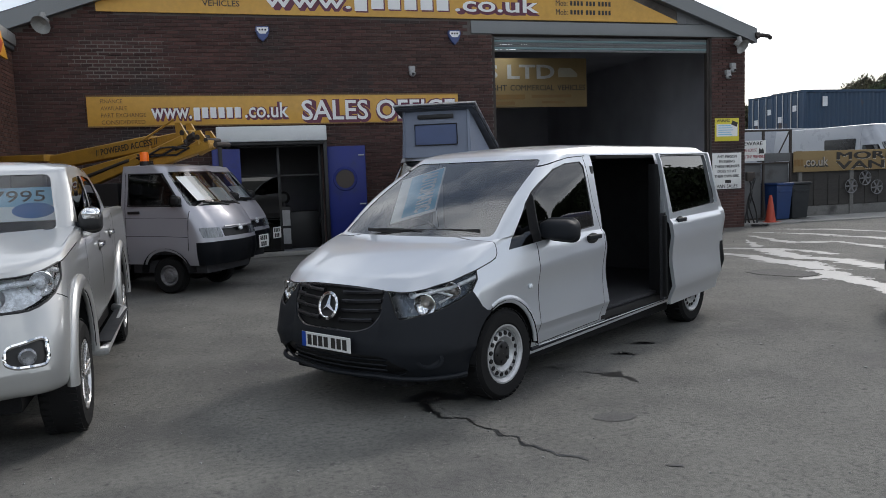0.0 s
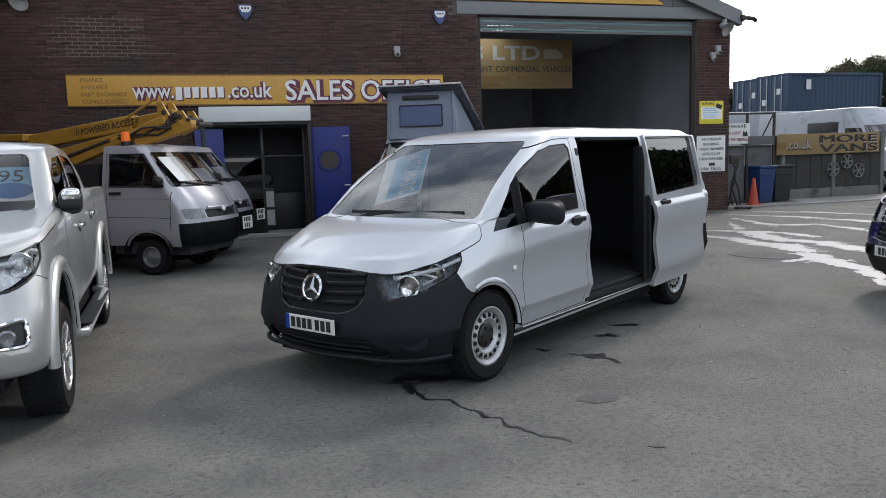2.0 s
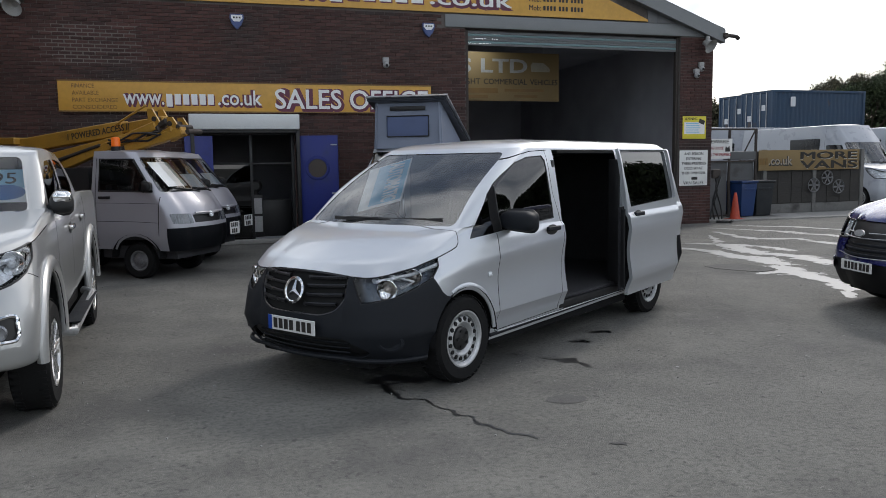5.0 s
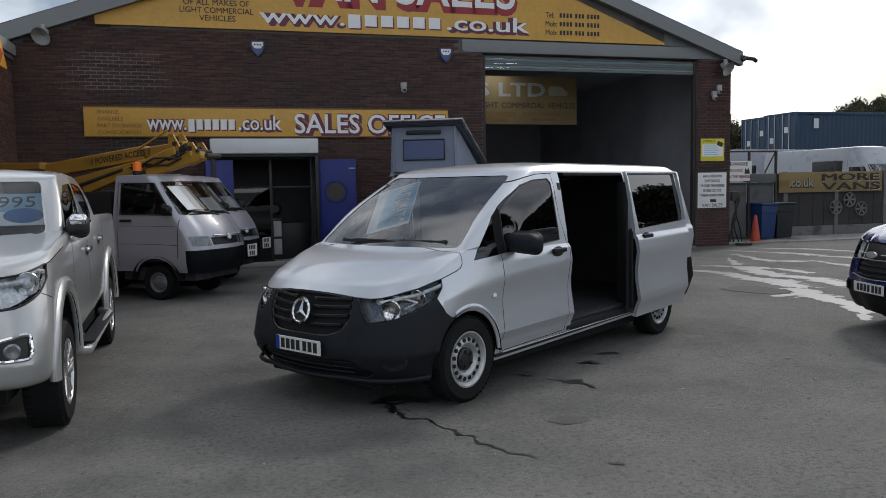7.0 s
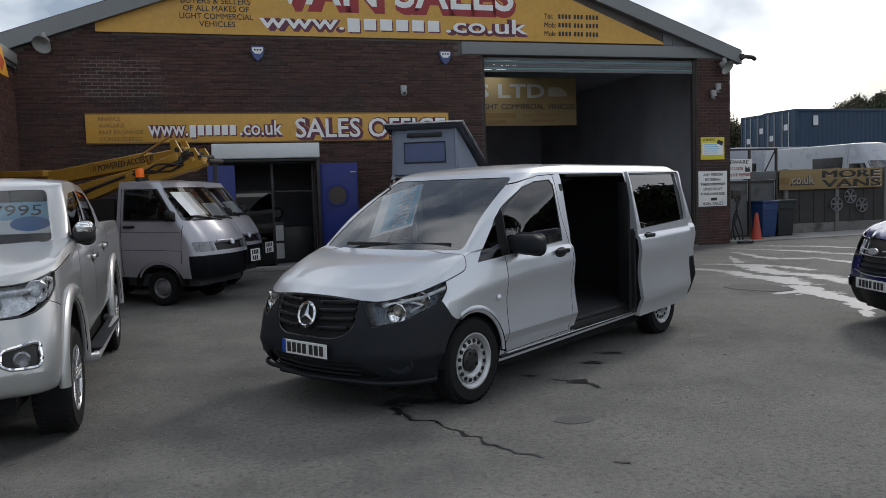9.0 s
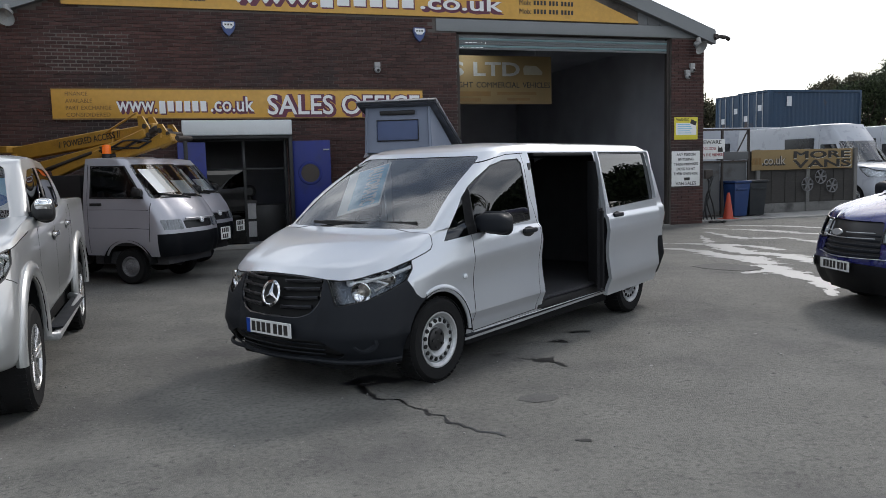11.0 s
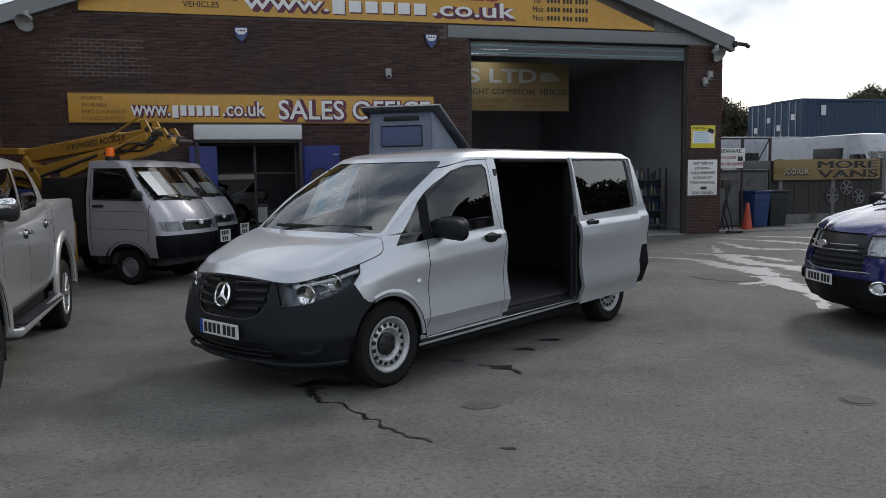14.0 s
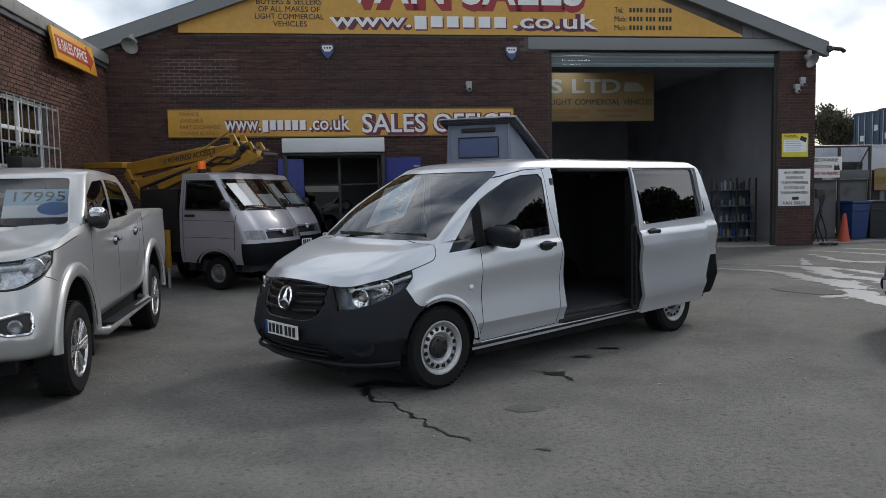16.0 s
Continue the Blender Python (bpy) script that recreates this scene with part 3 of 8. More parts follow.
def wheel(parent, x, y, r, rim_r, width, side, style, rim_mat=None):
    """A road wheel on its axle; side +1 faces +y. Styles: steel, alloy, hub."""
    m = pose(x, y, r) @ (Matrix() if side > 0 else pose(0, 0, 0, 0, 0, 180))
    w = new("wheel")
    w.parent, w.matrix_basis = parent, m
    bm = B()
    h = width / 2
    lathe(bm, [(rim_r - 0.02, -h + 0.02), (rim_r + 0.01, -h), (r * 0.88, -h), (r - 0.022, -h + 0.012), (r - 0.004, -h + 0.035), (r, -h + 0.07), (r, h - 0.07),
               (r - 0.004, h - 0.035), (r - 0.022, h - 0.012), (r * 0.90, h + 0.002), (rim_r + 0.02, h - 0.002), (rim_r - 0.006, h - 0.022)], 48)
    for k in range(48):      # tread blocks at the shoulder
        a = 2 * math.pi * k / 48
        c, s = math.cos(a), math.sin(a)
        for yy in (-h + 0.045, h - 0.045):
            mm = Matrix(((c, 0, -s, c * r), (0, 1, 0, yy), (s, 0, c, s * r), (0, 0, 0, 1)))
            box(bm, -0.004, 0.0035, -0.028, 0.028, -0.014, 0.014, 0, 1, mm)
    part("tyre", bm, TYRE, w, "black road tyre")
    bm = B()
    R = rim_r
    if style == "steel":
        lathe(bm, [(R - 0.03, -h + 0.05), (R - 0.028, h - 0.03), (R + 0.004, h - 0.012), (R + 0.006, h - 0.004), (R - 0.006, h - 0.004), (R - 0.022, h - 0.022), (R - 0.026, h - 0.055),
                   (R * 0.84, h - 0.058), (R * 0.78, h - 0.030), (R * 0.60, h - 0.022), (R * 0.52, h - 0.040), (R * 0.46, h - 0.055), (0.01, h - 0.055)], 48)
        rim = part("rim", bm, rim_mat or RIM, w, "silver pressed-steel wheel")
        for k in range(16):
            a = 2 * math.pi * (k + 0.5) / 16
            bm = B()
            rr = R * 0.715
            mm = pose(rr * math.cos(a), h - 0.026, rr * math.sin(a)) @ pose(0, 0, 0, 90, 0, 0)
            bmesh.ops.create_cone(bm, cap_ends=True, segments=14, radius1=R * 0.075, radius2=R * 0.085, depth=0.012, matrix=mm)
            part("vent_hole", bm, SEAM, rim)
        bm = B()
        lathe(bm, [(R * 0.43, h - 0.056), (R * 0.42, h - 0.035), (R * 0.36, h - 0.028), (R * 0.15, h - 0.026), (0.004, h - 0.024)], 32)
        cap = part("hub_cap", bm, BLACK, w, "black plastic hub cap")
        for k in range(5):
            a = 2 * math.pi * k / 5
            bm = B()
            tube(bm, (R * 0.29 * math.cos(a), h - 0.03, R * 0.29 * math.sin(a)), (R * 0.29 * math.cos(a), h - 0.016, R * 0.29 * math.sin(a)), 0.013, 6)
            part("wheel_nut", bm, BLACK, cap)
    elif style == "alloy":
        lathe(bm, [(R - 0.02, -h + 0.05), (R - 0.018, h - 0.03), (R + 0.004, h - 0.012), (R + 0.006, h - 0.003), (R - 0.008, h - 0.002), (R - 0.02, h - 0.02), (R - 0.022, -h + 0.06)], 48)
        rim = part("rim", bm, ALLOY, w, "polished alloy rim")
        bm = B()
        lathe(bm, [(R - 0.03, -0.02), (0.01, -0.02)], 32)
        part("brake_shadow", bm, UNDER, w)
        for k in range(6):
            for d in (-0.17, 0.17):
                a = 2 * math.pi * k / 6 + d
                b = 2 * math.pi * k / 6 + d * 0.45
                bm = B()
                beam(bm, (R * 0.16 * math.cos(b), h - 0.035, R * 0.16 * math.sin(b)), ((R - 0.012) * math.cos(a), h - 0.02, (R - 0.012) * math.sin(a)), 0.036, 0.03, 0.006, up=(0, 1, 0))
                part("spoke", bm, ALLOY, rim)
        bm = B()
        lathe(bm, [(R * 0.2, h - 0.05), (R * 0.2, h - 0.025), (R * 0.15, h - 0.016), (0.004, h - 0.014)], 24)
        part("hub_cap", bm, ALLOY, w)
    else:
        lathe(bm, [(R - 0.02, -h + 0.04), (R - 0.018, h - 0.03), (R + 0.004, h - 0.010), (R - 0.008, h - 0.004), (R - 0.02, h - 0.03), (R * 0.78, h - 0.045), (R * 0.62, h - 0.015),
                   (R * 0.40, h - 0.012), (R * 0.36, h + 0.004), (R * 0.2, h + 0.010), (0.004, h + 0.010)], 36)
        part("rim", bm, rim_mat or RIM, w, "plain steel wheel")
    return w


def number_plate(parent, m, w=0.52, h=0.111, band=True, two_line=False):
    """A plate with its characters as plain bars."""
    p = new("number_plate")
    p.parent, p.matrix_basis = parent, m
    tagged(p, "white number plate with plain dark bars")
    bm = B()
    box(bm, -w / 2, w / 2, -h / 2, h / 2, -0.004, 0.004, 0.003, 1)
    part("plate", bm, PLATE_WHITE, p)
    if band:
        bm = B()
        box(bm, -w / 2, -w / 2 + 0.042, -h / 2, h / 2, 0.0042, 0.006)
        part("band", bm, PLATE_BLUE, p)
    rows = ((h * 0.24, h * 0.36, 4, -w * 0.40, w * 0.8), (-h * 0.24, h * 0.36, 3, -w * 0.34, w * 0.68)) if two_line else ((0, h * 0.68, 7, -w * 0.38, w * 0.84),)
    for cy, ch, k, x0, span in rows:
        for i in range(k):
            gap = 0.3 if (k == 7 and i >= 4) else 0
            x = x0 + span * (i + gap) / (k + 0.3)
            bm = B()
            box(bm, x, x + span / (k + 0.3) * 0.72, cy - ch / 2, cy + ch / 2, 0.0042, 0.0062)
            part("character_bar", bm, SIGN_BLACK, p)
    return p

# ---- ground ----
bm = B()
for v in bmesh.ops.create_grid(bm, x_segments=60, y_segments=60, size=1.0)["verts"]:
    v.co = Vector((math.copysign(abs(v.co.x) ** 3, v.co.x) * 600, math.copysign(abs(v.co.y) ** 3, v.co.y) * 600 - 8, 0))
    if -40 < v.co.x < 40 and -40 < v.co.y < 20:
        v.co.z = 0
ground = tagged(part("ground", bm, ASPHALT), "worn pale grey asphalt yard with stains", "ground", kind="structure")

# ---- main building ----
WX0, WX1, WT = -10.03, 6.84, 0.30
RIDGE_X, RIDGE_Z, SLOPE = -1.6, 8.05, 0.355
GX0, GX1, GZ = 0.0, 5.86, 4.83
OX0, OX1, OZ = -6.12, -4.05, 2.42


def roof_z(x):
    return RIDGE_Z - SLOPE * abs(x - RIDGE_X)


wall_front = empty("wall_front", Matrix(), "dark sooty red brick gable wall of a workshop", "wall", kind="structure")
bm = B()
Y0, Y1 = 0.008, WT
box(bm, WX0, OX0, Y0, Y1, 0, GZ)
box(bm, OX0, OX1, Y0, Y1, OZ, GZ)
box(bm, OX1, GX0, Y0, Y1, 0, GZ)
box(bm, GX1, WX1, Y0, Y1, 0, GZ)
prism(bm, [(WX0, GZ), (WX1, GZ), (WX1, roof_z(WX1) - 0.05), (RIDGE_X, RIDGE_Z - 0.05), (WX0, roof_z(WX0) - 0.05)], Y0, Y1)
part("masonry", bm, MORTAR, wall_front)
rnd = random.Random(14)
for k in range(11):          # ragged repointing, course by course
    bm = B()
    a = -9.3 + rnd.uniform(0, 0.9)
    box(bm, a, a + rnd.uniform(0.5, 2.2), -0.0025, 0.0075, 3.80 + 0.075 * k, 3.873 + 0.075 * k)
    part("repointed_patch", bm, PALE_MORTAR, wall_front)

# side building, at a right angle to the front wall
SX = -10.03
side_building = empty("wall_left", Matrix(), "red brick side building with barred window", "wall", kind="structure")
bm = B()
for y0, y1, z0, z1 in ((-9.5, -5.75, 0, 4.45), (-5.75, -3.75, 0, 2.05), (-5.75, -3.75, 3.2, 4.45), (-3.75, 0.3, 0, 4.45)):
    box(bm, SX - 0.3, SX - 0.008, y0, y1, z0, z1)
part("masonry", bm, MORTAR, side_building)
bm = B()
box(bm, -18, SX - 0.31, -9.5, 0.3, 0, 4.4)
part("rear_mass", bm, MORTAR, side_building)
bm = B()
box(bm, SX - 0.5, SX + 0.10, -9.6, 0.0, 4.45, 4.68, 0.02)
part("coping", bm, CONCRETE, side_building, "stained concrete coping")
bm = B()
box(bm, SX - 0.02, SX + 0.06, -9.6, 0.0, 4.36, 4.445, 0.015)
part("fascia_board", bm, CLADDING, side_building)

# roof of the workshop with its grey barge boards
roof = empty("roof", Matrix(), "low-pitched grey sheet roof with barge boards", "roof", kind="structure")
for sx, xe in ((1, 7.05), (-1, -10.6)):
    bm = B()
    prism(bm, [(RIDGE_X, RIDGE_Z), (xe, roof_z(xe)), (xe, roof_z(xe) + 0.06), (RIDGE_X, RIDGE_Z + 0.06)], -0.18, 14)
    part("roof_sheet", bm, CLADDING, roof)
    bm = B()
    prism(bm, [(RIDGE_X, RIDGE_Z - 0.30), (xe, roof_z(xe) - 0.30), (xe, roof_z(xe) + 0.03), (RIDGE_X, RIDGE_Z + 0.03)], -0.20, -0.14)
    part("barge_board", bm, ROOF_TRIM, roof, "grey barge board")
    bm = B()
    prism(bm, [(RIDGE_X, RIDGE_Z - 0.30), (xe, roof_z(xe) - 0.30), (xe, roof_z(xe) - 0.28), (RIDGE_X, RIDGE_Z - 0.28)], -0.14, 0.0)
    part("soffit", bm, CLADDING, roof)
bm = B()
pipe(bm, [Vector((7.0, -0.24, 4.80)), Vector((7.12, -0.24, 4.86)), Vector((7.35, -0.24, 4.84)), Vector((7.45, -0.2, 4.80))], 0.05)
box(bm, 6.98, 7.10, -0.25, 12, 4.82, 4.93, 0.02)
part("gutter", bm, RUST_STEEL, roof, "dark gutter end with swan neck")

# cladding above the garage opening, lintel and shutter
bm = B()
box(bm, -0.5, 6.72, -0.03, 0.0, 4.835, 5.12, 0.004)
part("lintel", bm, ROOF_TRIM, wall_front, "grey steel lintel")
bm = B()
prism(bm, [(4.86, 5.13), (6.82, 5.13), (6.82, roof_z(6.82) - 0.29), (4.86, roof_z(4.86) - 0.29)], -0.02, 0.004)
part("gable_cladding", bm, CLADDING, wall_front)
for x in (5.15, 5.5, 5.85, 6.2, 6.55):
    bm = B()
    box(bm, x - 0.02, x + 0.02, -0.034, -0.021, 5.13, roof_z(x) - 0.31, 0.004)
    part("cladding_rib", bm, CLADDING, wall_front)

shutter = empty("roller_shutter", pose(0, 0, 0), "rolled-up steel shutter over the workshop opening", "shutter")
for k in range(6):
    bm = B()
    box(bm, 0.02, 5.84, 0.10, 0.14 + 0.01 * (k % 2), 4.78 - 0.055 * (k + 1), 4.78 - 0.055 * k - 0.006, 0.006)
    part("slat", bm, TEAL_STEEL if k in (1, 4) else CLADDING, shutter)
for x in (0.02, 5.78):
    bm = B()
    box(bm, x, x + 0.07, 0.08, 0.2, 0, 4.8, 0.005)
    part("guide_rail", bm, RUST_STEEL, shutter)

# workshop inside
room = empty("workshop_interior", Matrix(), "dim grey workshop interior", "room", kind="structure")
for name, b in (("back_wall", (-2.4, 6.7, 12.0, 12.2, 0, 5.0)), ("side_wall", (-2.6, -2.4, 0.31, 12.2, 0, 5.0)), ("side_wall", (6.6, 6.83, 0.31, 12.2, 0, 5.0)),
                ("workshop_ceiling", (-2.6, 6.83, 0.31, 12.2, 5.0, 5.06))):
    bm = B()
    box(bm, *b)
    part(name, bm, DARK_ROOM, room)
bm = B()
box(bm, -2.4, 6.6, 0.02, 12.0, 0.004, 0.02)
part("workshop_floor", bm, CONCRETE, room)

# office inside
office = empty("office_interior", Matrix(), "dim office behind the blue doors", "room", kind="structure")
for name, b in (("back_wall", (-7.6, -3.0, 3.6, 3.7, 0, 2.9)), ("side_wall", (-7.7, -7.6, 0.31, 3.7, 0, 2.9)), ("side_wall", (-3.0, -2.9, 0.31, 3.7, 0, 2.9)), ("office_ceiling", (-7.7, -2.9, 0.31, 3.7, 2.75, 2.85))):
    bm = B()
    box(bm, *b)
    part(name, bm, ROOM_GREY if name != "office_ceiling" else DARK_ROOM, office)
bm = B()
box(bm, -7.6, -3.0, 0.0, 3.6, 0.004, 0.05)
part("office_floor", bm, DARK_ROOM, office)
bm = B()
box(bm, -7.55, -3.05, -0.25, 0.0, 0.004, 0.09, 0.01)
part("door_step", bm, CONCRETE, office)


# ---- silver panel van with its sliding door open ----
def seat(parent, x, y, z, material=None):
    s = new("seat")
    s.parent, s.matrix_basis = parent, pose(x, y, z)
    M = material or FABRIC
    for nm, b, mm in (("cushion", (-0.25, 0.27, -0.25, 0.25, 0, 0.16), Matrix()), ("backrest", (-0.06, 0.08, -0.25, 0.25, 0, 0.62), pose(0.27, 0, 0.12, 0, 12, 0)),
                      ("headrest", (-0.05, 0.05, -0.14, 0.14, 0, 0.18), pose(0.42, 0, 0.78, 0, 8, 0))):
        bm = B()
        box(bm, *b, 0.045, 3, mm)
        part(nm, bm, M, s)


def mirror(parent, x, y, z, side, w=0.24, h=0.19, material=None, label="black door mirror"):
    mm = new("door_mirror")
    mm.parent, mm.matrix_basis = parent, pose(x, y, z)
    tagged(mm, label)
    s = side
    bm = B()
    box(bm, -0.10, 0.08, min(0.0, s * w), max(0.0, s * w), -h / 2, h / 2, 0.085, 6)
    for v in bm.verts:
        if v.co.z > 0:
            v.co.z *= 1.0 - 0.28 * max(0.0, abs(v.co.y) / w - 0.45) ** 2 / 0.3
        v.co.x -= 0.05 * (abs(v.co.y) / w) * 0.2
        if v.co.x < 0:
            v.co.z *= 0.82
        v.co.z *= 0.80 + 0.20 * min(1.0, abs(v.co.y) / (0.5 * w))
    part("housing", bm, material or TRIM, mm)
    bm = B()
    box(bm, 0.079, 0.086, min(s * 0.05, s * (w - 0.06)), max(s * 0.05, s * (w - 0.06)), -h / 2 + 0.045, h / 2 - 0.06, 0.003, 1)
    part("mirror_glass", bm, CHROME, mm)
    bm = B()
    beam(bm, (0, -s * 0.09, -0.06), (0, s * 0.05, -0.04), 0.07, 0.05, 0.012)
    part("stalk", bm, TRIM, mm)
    return mm


def door_handle(parent, x, y, z, side, material=None):
    bm = B()
    lathe(bm, [(0.001, 0.003), (0.050, 0.003), (0.056, 0.0)], 24, Matrix.Translation((x, y, z - 0.004)) @ Matrix.Diagonal((1.75, side, 0.85, 1)))
    cup = part("handle_cup", bm, BLACK, parent)
    bm = B()
    box(bm, x - 0.105, x + 0.105, min(y, y + side * 0.035), max(y, y + side * 0.035), z - 0.012, z + 0.028, 0.013, 3)
    part("handle", bm, material or TRIM, cup)


def wiper(parent, p, q, off=(0, 0, 0.02)):
    bm = B()
    o = Vector(off)
    pipe(bm, [Vector(p), (Vector(p) * 0.5 + Vector(q) * 0.5) + o * 1.5, Vector(q) + o], 0.011, 6)
    beam(bm, Vector(p) * 0.62 + Vector(q) * 0.38 + o * 0.4, Vector(q) + o * 0.4 + (Vector(q) - Vector(p)) * 0.18, 0.014, 0.028, 0.003)
    part("wiper", bm, BLACK, parent)


def mirrored(poly):
    return [(-a, b) for a, b in poly]


def panel_van():
    van = empty("panel_van", pose(-4.80, -11.214, 0, 0, 0, 33.8), "silver panel van with black bumper and open side door", "van")
    sill = [(-0.9, 0.25), (0.3, 0.25), (3.0, 0.29), (4.4, 0.36)]
    # the bonnet's lower edge: over the grille, along the headlamps and on as the shoulder line
    bonnet_z = [(-0.80, 0.902), (-0.71, 0.868), (-0.5, 0.925), (-0.25, 0.990), (-0.06, 1.037), (0.2, 1.060), (0.6, 1.075), (1.5, 1.115), (4.4, 1.15)]
    under_bonnet = lambda c: c.z < interp(c.x, bonnet_z)
    rings = [
        ring(-0.80, 4.40, 0.90, sill, 0.50, 0.52, 0.07),
        ring(-0.885, 4.44, 0.918, [(-0.9, 0.36), (0.4, 0.37), (4.4, 0.44)], 0.52, 0.50, 0.07),
        ring(-0.905, 4.44, 0.966, [(-0.9, 0.47), (0.4, 0.485), (1.5, 0.50), (4.4, 0.58)], 0.55, 0.50, 0.07),
        ring(-0.880, 4.43, [(-0.3, 0.962), (0.3, 0.950), (0.6, 0.945), (4.4, 0.946)], [(-0.9, 0.655), (-0.2, 0.74), (4.4, 0.82)], 0.60, 0.50, 0.08),
        ring(-0.840, 4.425, [(-0.3, 0.945), (0.0, 0.962), (0.3, 0.972), (0.6, 0.977), (4.4, 0.978)], [(-0.9, 0.765), (-0.5, 0.80), (-0.2, 0.86), (0.0, 0.900), (0.3, 0.915), (0.94, 0.966), (1.5, 1.00), (4.4, 1.07)], 0.62, 0.46, 0.08),
        ring(-0.795, 4.42, [(-0.1, 0.900), (0.3, 0.948), (0.6, 0.962), (4.4, 0.968)], bonnet_z, 0.64, 0.40, 0.075),
        ring(-0.715, 4.41, [(-0.1, 0.882), (0.05, 0.888), (0.4, 0.935), (4.4, 0.945)], [(-0.72, 0.962), (-0.6, 0.968), (-0.4, 1.005), (-0.2, 1.060), (-0.05, 1.11), (0.1, 1.13), (0.6, 1.14), (4.4, 1.19)], 0.60, 0.40, 0.08),
        ring(-0.42, 4.40, [(-0.1, 0.80), (0.05, 0.868), (0.5, 0.93), (4.4, 0.935)], [(-0.42, 1.085), (-0.1, 1.138), (0.05, 1.175), (0.6, 1.19), (4.4, 1.24)], 0.46, 0.32, 0.12),
        ring(-0.09, 4.38, [(0.15, 0.890), (0.7, 0.924), (4.4, 0.930)], [(-0.1, 1.165), (0.1, 1.185), (0.2, 1.20), (0.8, 1.25), (4.4, 1.30)], 0.13, 0.095, 0.14, rbow=0.05, power=1.9),
        ring(0.335, 4.33, [(0.5, 0.866), (1.1, 0.884), (4.4, 0.888)], [(0.33, 1.475), (0.8, 1.49), (4.4, 1.52)], 0.10, 0.105, 0.105, rbow=0.05, power=1.9),
        ring(0.87, 4.24, [(1.1, 0.805), (1.6, 0.832), (4.2, 0.835)], [(0.87, 1.775), (1.3, 1.770), (4.2, 1.77)], 0.14, 0.125, 0.08, rbow=0.05, power=1.9),
        ring(0.97, 4.18, [(1.1, 0.760), (1.6, 0.785), (4.2, 0.785)], [(0.95, 1.822), (1.4, 1.835), (4.2, 1.835)], 0.18, 0.13, 0.08, rbow=0.05),
        ring(1.14, 4.08, 0.69, [(1.1, 1.862), (1.8, 1.885), (4.1, 1.875)], 0.25, 0.16, 0.08),
        ring(1.6, 3.6, 0.35, [(1.6, 1.905), (3.6, 1.905)], 0.2, 0.16, 0.04),
    ]
    bm = shell(rings, 4, sharp=(2, 4, 5, 6, 8))
    L, R = (lambda c: c.y < -0.3), (lambda c: c.y > 0.3)
    side_of = {-1: L, 1: R}
    # wheel arches
    for s in (-1, 1):
        for x in (0.0, 3.43):
            bmesh.ops.delete(bm, geom=carve(bm, circle(x, 0.345, 0.395), "y", side_of[s]), context="FACES")
    # headlamps: a slanting inner edge from the bonnet down to the bumper
    edge_at, edge_no = Vector((0.480, 0.863)), Vector((0.183, 0.135)).normalized()
    for s in (-1, 1):
        fs = [f for f in bm.faces if f.calc_center_median().x < -0.4 and 0.55 < f.calc_center_median().z < 1.0 and f.calc_center_median().y * s > 0]
        geom = fs + list({e for f in fs for e in f.edges}) + list({v for f in fs for v in f.verts})
        bmesh.ops.bisect_plane(bm, geom=geom, dist=1e-6, plane_co=(0, s * edge_at.x, edge_at.y), plane_no=(0, s * edge_no.x, edge_no.y))
    for s in (-1, 1):
        t = (lambda c, s=s: c.x < 0.0 and under_bonnet(c) and (Vector((c.y * s, c.z)) - edge_at).dot(edge_no) > 0)
        poly = [(-0.92, 0.655), (-0.80, 0.676), (-0.60, 0.748), (-0.350, 0.848), (-0.268, 0.925), (-0.245, 0.990), (-0.245, 1.05), (-0.92, 1.05)]
        hb = lift(bm, carve(bm, poly, "y", t))
        me = bpy.data.meshes.new("tmp")
        hb.to_mesh(me)
        pocket = B()
        pocket.from_mesh(me)
        for v in pocket.verts:
            v.co += Vector((0.060, -s * 0.055, 0.0))
        bpy.data.meshes.remove(me)
        spots = [on_skin(hb, x, z, s) for x, z in ((-0.670, 0.792), (-0.485, 0.868), (-0.685, 0.852), (-0.60, 0.875), (-0.58, 0.80), (-0.42, 0.915), (-0.53, 0.84), (-0.72, 0.74), (-0.38, 0.93), (-0.75, 0.78))]
        line = [on_skin(hb, x, z, s) + Vector((0.012, -s * 0.012, -0.010)) for x, z in ((-0.68, 0.862), (-0.58, 0.888), (-0.50, 0.910), (-0.40, 0.936), (-0.29, 0.964))]
        edge_bm = rim_of(hb, 0.005)
        lamp = part("headlamp", hb, LENS, van, "clear headlamp with chrome reflector")
        lamp.visible_shadow = False
        part("reflector", pocket, LAMP_WELL, lamp)
        part("lamp_edge", edge_bm, BLACK, lamp)
        inward = Vector((0.022, -s * 0.022, 0))
        for p, rad, M in zip(spots, (0.076, 0.058, 0.024), (CHROME, CHROME, LENS_BACK)):
            face = Matrix.Translation(p + inward * 0.9) @ pose(0, 0, 0, 0, 0, 90 - s * 22) @ pose(0, 0, 0, -8, 0, 0)
            b2 = B()
            lathe(b2, [(rad * 0.99, -0.02), (rad * 1.06, 0.004), (rad, 0.008), (rad * 0.93, 0.0), (rad * 0.70, -0.018), (rad * 0.40, -0.030), (rad * 0.16, -0.034)], 24, face)
            bowl = part("bulb_bowl", b2, M, lamp)
            b2 = B()
            bmesh.ops.create_uvsphere(b2, u_segments=14, v_segments=8, radius=rad * 0.34, matrix=face @ pose(0, -0.014, 0))
            part("bulb", b2, WARM_BULB if rad > 0.055 else LENS_BACK, bowl)
        b2 = B()
        pipe(b2, [spots[3] + inward * 0.8, spots[6] + inward * 1.0, spots[4] + inward * 1.0], 0.010, 6)
        part("lamp_divider", b2, LENS_BACK, lamp)
        b2 = B()
